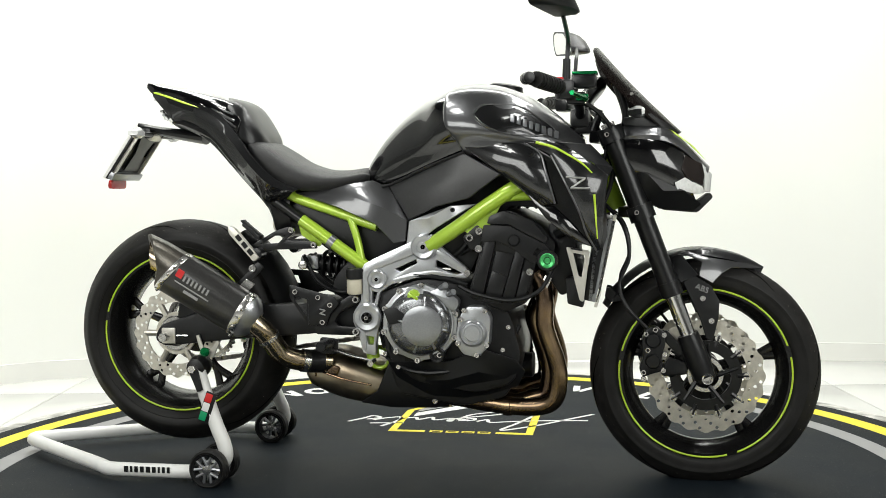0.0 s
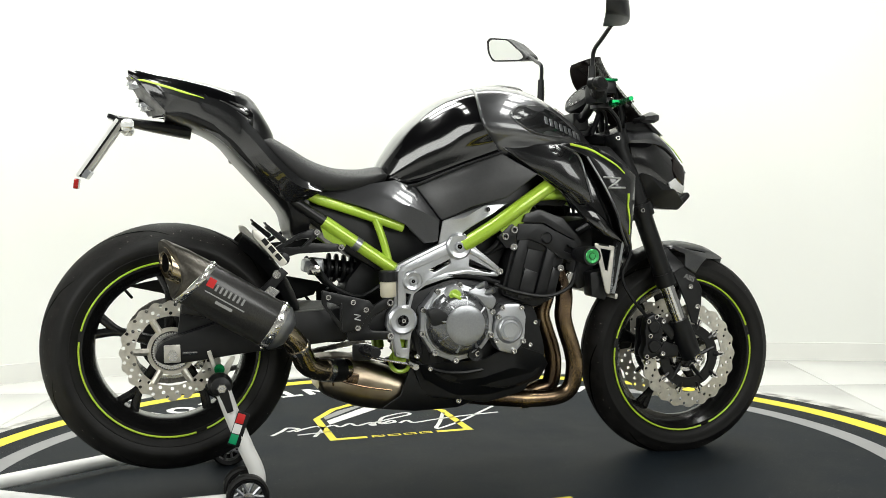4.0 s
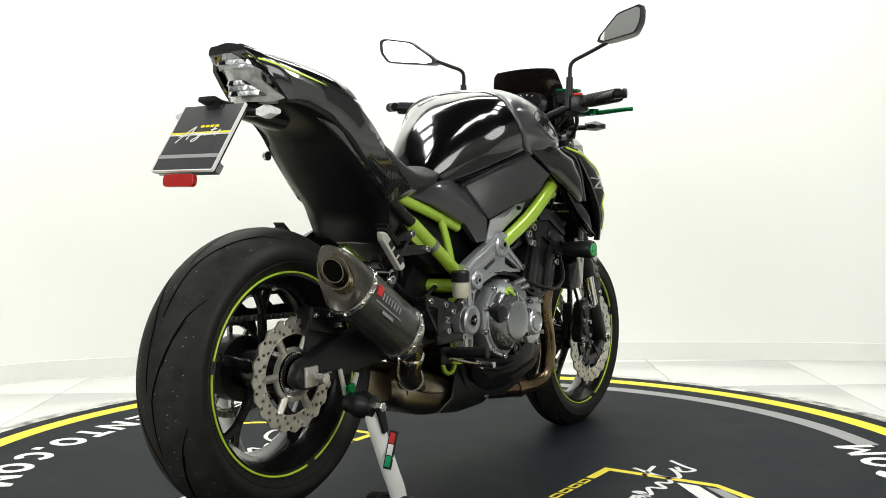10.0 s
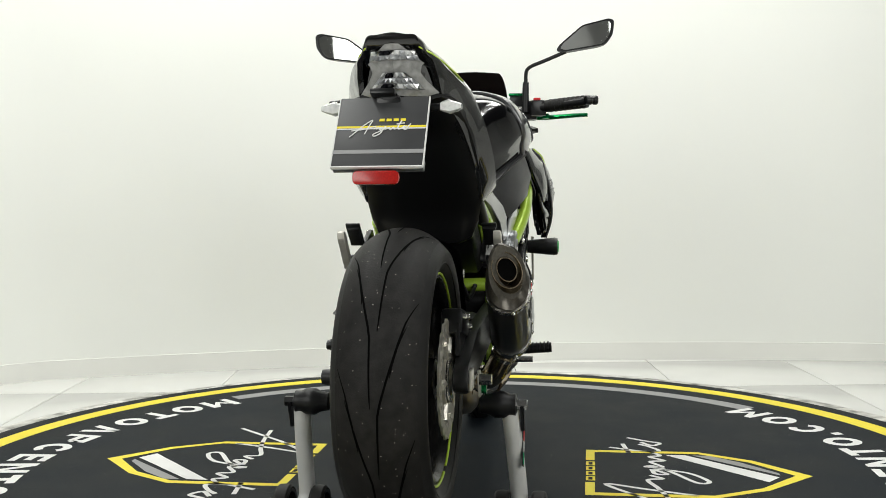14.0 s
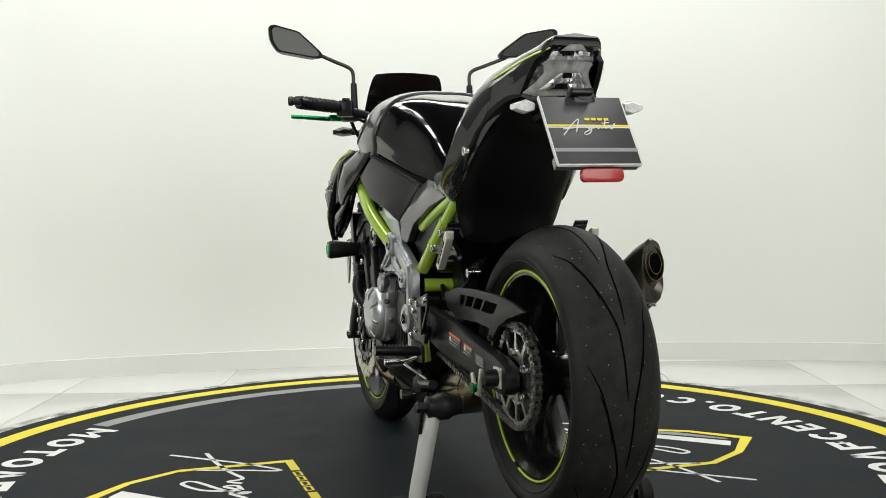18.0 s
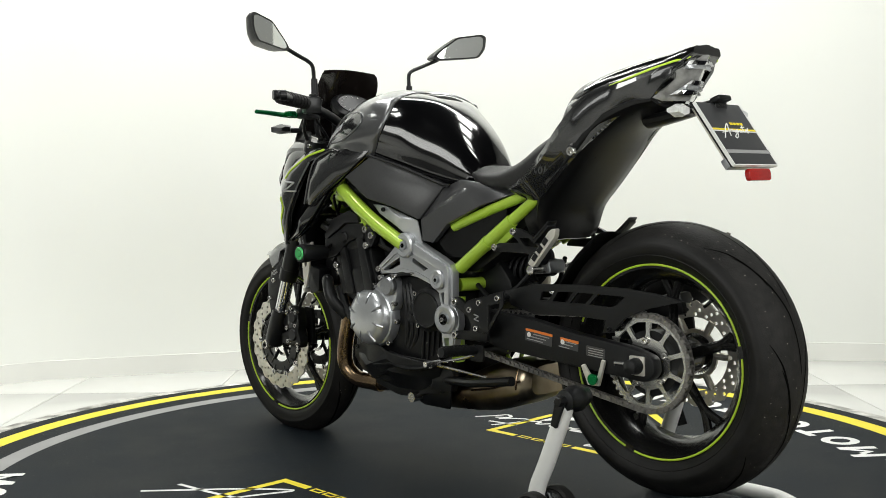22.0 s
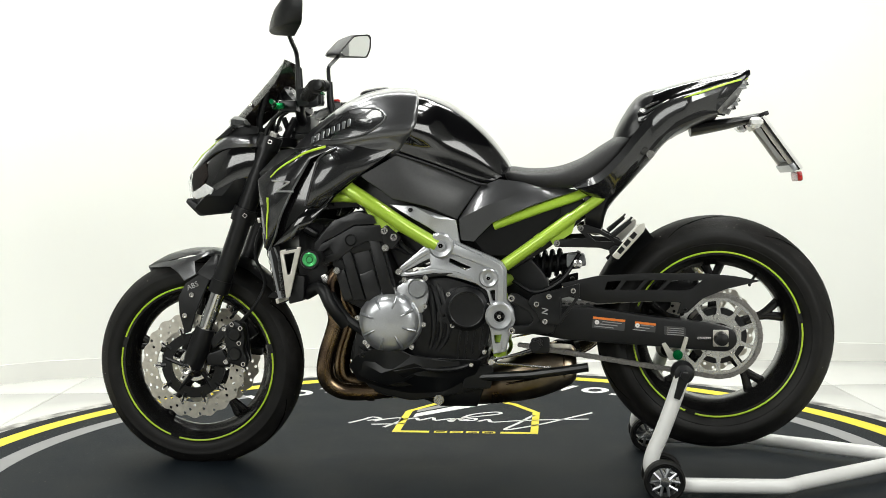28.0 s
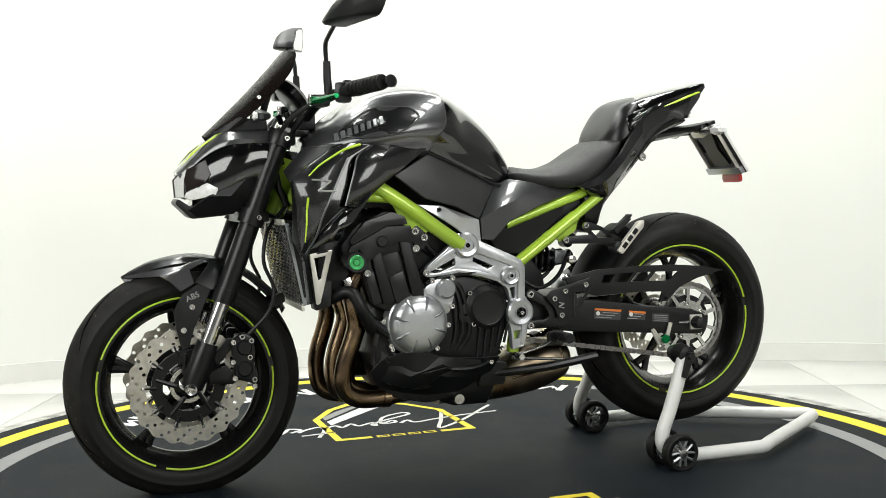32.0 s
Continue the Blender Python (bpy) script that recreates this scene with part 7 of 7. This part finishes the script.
for s in (-1, 1):
    part("cable", tube([(0.385, s * 0.17, 1.0), (0.43, s * 0.12, 0.98), (0.46, s * 0.06, 0.93), (0.45, s * 0.05, 0.85)], 0.005, 8, 5), MATT, bike)
part("wire_loom", tube([(0.4, 0.08, 0.98), (0.45, 0.05, 0.9), (0.47, 0.04, 0.82), (0.44, 0.05, 0.74)], 0.01, 8, 4), MATT, bike)
for s in (-1, 1):
    part("screen_bracket", tube([(0.5, s * 0.06, 0.93), (0.505, s * 0.07, 0.98), (0.48, s * 0.075, 1.06)], 0.009, 8, 3), MATT, scr)
    part("meter_stay", tube([(0.42, s * 0.05, 0.93), (0.44, s * 0.055, 0.985)], 0.008, 8, 1), SATIN, bike)
    part("hose", tube([(0.4, s * 0.19, 1.0), (0.45, s * 0.16, 0.96), (0.48, s * 0.11, 0.9), (0.47, s * 0.09, 0.8), (0.45, s * 0.08, 0.74)], 0.006, 8, 5), MATT, bike)
    part("key_boss", box(0.4, s * 0.03, 0.94, 0.05, 0.03, 0.03, 0.006), SATIN, bike)
part("lamp_back", box(0.5, 0, 0.88, 0.06, 0.16, 0.12, 0.02), MATT, bike)
part("bar_clamp", box(0.386, 0, 0.965, 0.05, 0.11, 0.05, 0.01), SATIN, bike)

# ---- radiator, sliders, hoses ----
RAD = pose(0.432, 0, 0.598, 0, 12, 0)
rad = part("radiator", box(0, 0, 0, 0.03, 0.36, 0.215, 0.004, RAD), SATIN, bike, "black radiator with a silver mesh guard")
for z, h in ((0.112, 0.014), (-0.112, 0.014)):
    part("guard_frame", box(0, 0, 0, 0.008, 0.37, h, 0.002, RAD @ pose(0.024, 0, z)), ALLOY, rad, "silver guard frame")
mesh = bmesh.new()
for k in range(-14, 26):
    for way in (-1, 1):
        y0, z0, y1, z1 = -0.18 + 0.02 * k, -0.105, -0.18 + 0.02 * k + 0.21, 0.105
        lo, hi = max(y0, -0.18), min(y1, 0.18)
        if hi - lo > 0.01:
            tube([RAD @ Vector((0.024, way * lo, z0 + lo - y0)), RAD @ Vector((0.024, way * hi, z0 + hi - y0))], 0.0011, 4, 1, bm=mesh)
tagged(part("guard_mesh", mesh, STEEL, rad, "grey wire guard mesh"), kind="stuff")
for s in (-1, 1):
    part("guard_side", plate(rounded([(0.474, 0.7), (0.462, 0.7), (0.424, 0.6), (0.412, 0.495), (0.43, 0.488)], 0.004), s * 0.176, s * 0.18, 0.001, [[(0.46, 0.682), (0.433, 0.6), (0.424, 0.512), (0.428, 0.51)]]), DARKSILVER, rad, "grey guard side plate")
    part("radiator_bracket", plate(rounded([(0.358, 0.632), (0.418, 0.622), (0.402, 0.492), (0.392, 0.496), (0.378, 0.552)], 0.005), s * 0.2, s * 0.206, 0.0015, [[(0.376, 0.617), (0.406, 0.611), (0.397, 0.556), (0.39, 0.558)]]), ALLOY, rad, "silver radiator guard bracket")
    part("bracket_mark", box(0.385, s * 0.2065, 0.6255, 0.03, 0.001, 0.004, 0, pose(0, 0, 0, 0, 9, 0)), MATT, rad)
    part("radiator_tank", plate(rounded([(0.355, 0.55), (0.41, 0.56), (0.4, 0.475), (0.36, 0.485)], 0.006), s * 0.13, s * 0.185, 0.004), MATT, rad)
    if s > 0:
        part("radiator_hose", tube([(0.36, s * 0.15, 0.5), (0.31, s * 0.19, 0.52), (0.28, s * 0.2, 0.47), (0.25, s * 0.17, 0.42)], 0.017, 12, 5), MATT, bike)
    sl = part("frame_slider", lathe([(0.012, s * 0.17), (0.019, s * 0.19), (0.024, s * 0.24), (0.027, s * 0.275), (0.024, s * 0.284)], 24, "y", (0.317, 0, 0.602), closed=False), MATT, bike, "black crash slider with green cap")
    part("slider_cap", lathe([(0.002, s * 0.286), (0.007, s * 0.286), (0.008, s * 0.2835), (0.0165, s * 0.287), (0.019, s * 0.285), (0.019, s * 0.278)], 24, "y", (0.317, 0, 0.602), closed=False), CAPGREEN, sl, "green anodised cap")
for k in range(26):
    part("radiator_fin", box(0, 0, 0, 0.004, 0.35, 0.002, 0, RAD @ pose(0.016, 0, -0.1 + 0.008 * k)), CAST, rad)
part("oil_hose", tube([(0.08, -0.19, 0.53), (0.13, -0.205, 0.51), (0.22, -0.21, 0.495), (0.29, -0.2, 0.52), (0.325, -0.17, 0.58)], 0.0055, 8, 5), MATT, bike, "black braided hose")
part("water_pipe", tube([(0.2, 0.165, 0.4), (0.25, 0.17, 0.44), (0.29, 0.16, 0.5)], 0.014, 10, 4), MATT, bike)
part("shift_rod", tube([(-0.14, 0.18, 0.32), (-0.3, 0.165, 0.305)], 0.004, 8, 1), STEEL, bike)
st = part("side_stand", tube([(-0.1, 0.12, 0.27), (-0.25, 0.16, 0.285), (-0.4, 0.18, 0.31)], 0.012, 10, 2), SATIN, bike, "black folded side stand")
part("stand_pivot", plate(rounded([(-0.06, 0.24), (-0.14, 0.24), (-0.15, 0.3), (-0.08, 0.31)], 0.01), 0.11, 0.135, 0.004), SATIN, st)


# the steering stands a little to the left
STEER = pose(0.44, 0, 0.9) @ Matrix.Rotation(radians(0.7), 4, Vector((-0.375, 0, 1)).normalized()) @ pose(-0.44, 0, -0.9)
for ob in list(bike.children):
    if ob.name.split(".")[0] in ("front_wheel", "fork_leg", "axle_tube", "triple_clamp", "front_caliper", "fender_stay", "front_fender", "headlamp_shell", "windscreen", "front_indicator"):
        ob.matrix_basis = STEER @ ob.matrix_basis


def motions():
    rows = []
    t = 0.0
    while t <= 32.001:
        rows.append((t, pose(0, 0, 0, 0, 0, TURN0 + RATE * t)))
        t += 2.0
    for ob in (turntable, mat, stand):
        walk(ob, rows)
    walk(bike, [(q, m @ pose(0, -0.0245, 0, 0, 0, -0.4)) for q, m in rows])

TILE_X, TILE_Y = 1.2575, 0.99

# ---- floor tiles, last ----
TS = 0.625
tile_bm = box(0, 0, 0, TS - 0.003, TS - 0.003, 0.01, 0.001)
first = part("tile", tile_bm, TILE, FLOOR)
first.location = (TILE_X, TILE_Y, FLOOR_Z - 0.005)
for i in range(-7, 8):
    for j in range(-9, 7):
        if (i or j) and -4.2 < TILE_X + i * TS < 4.2 and -5.6 < TILE_Y + j * TS < 2.6:
            o = new("tile", first.data)
            o.parent = FLOOR
            o.location = (TILE_X + i * TS, TILE_Y + j * TS, FLOOR_Z - 0.005)


motions()
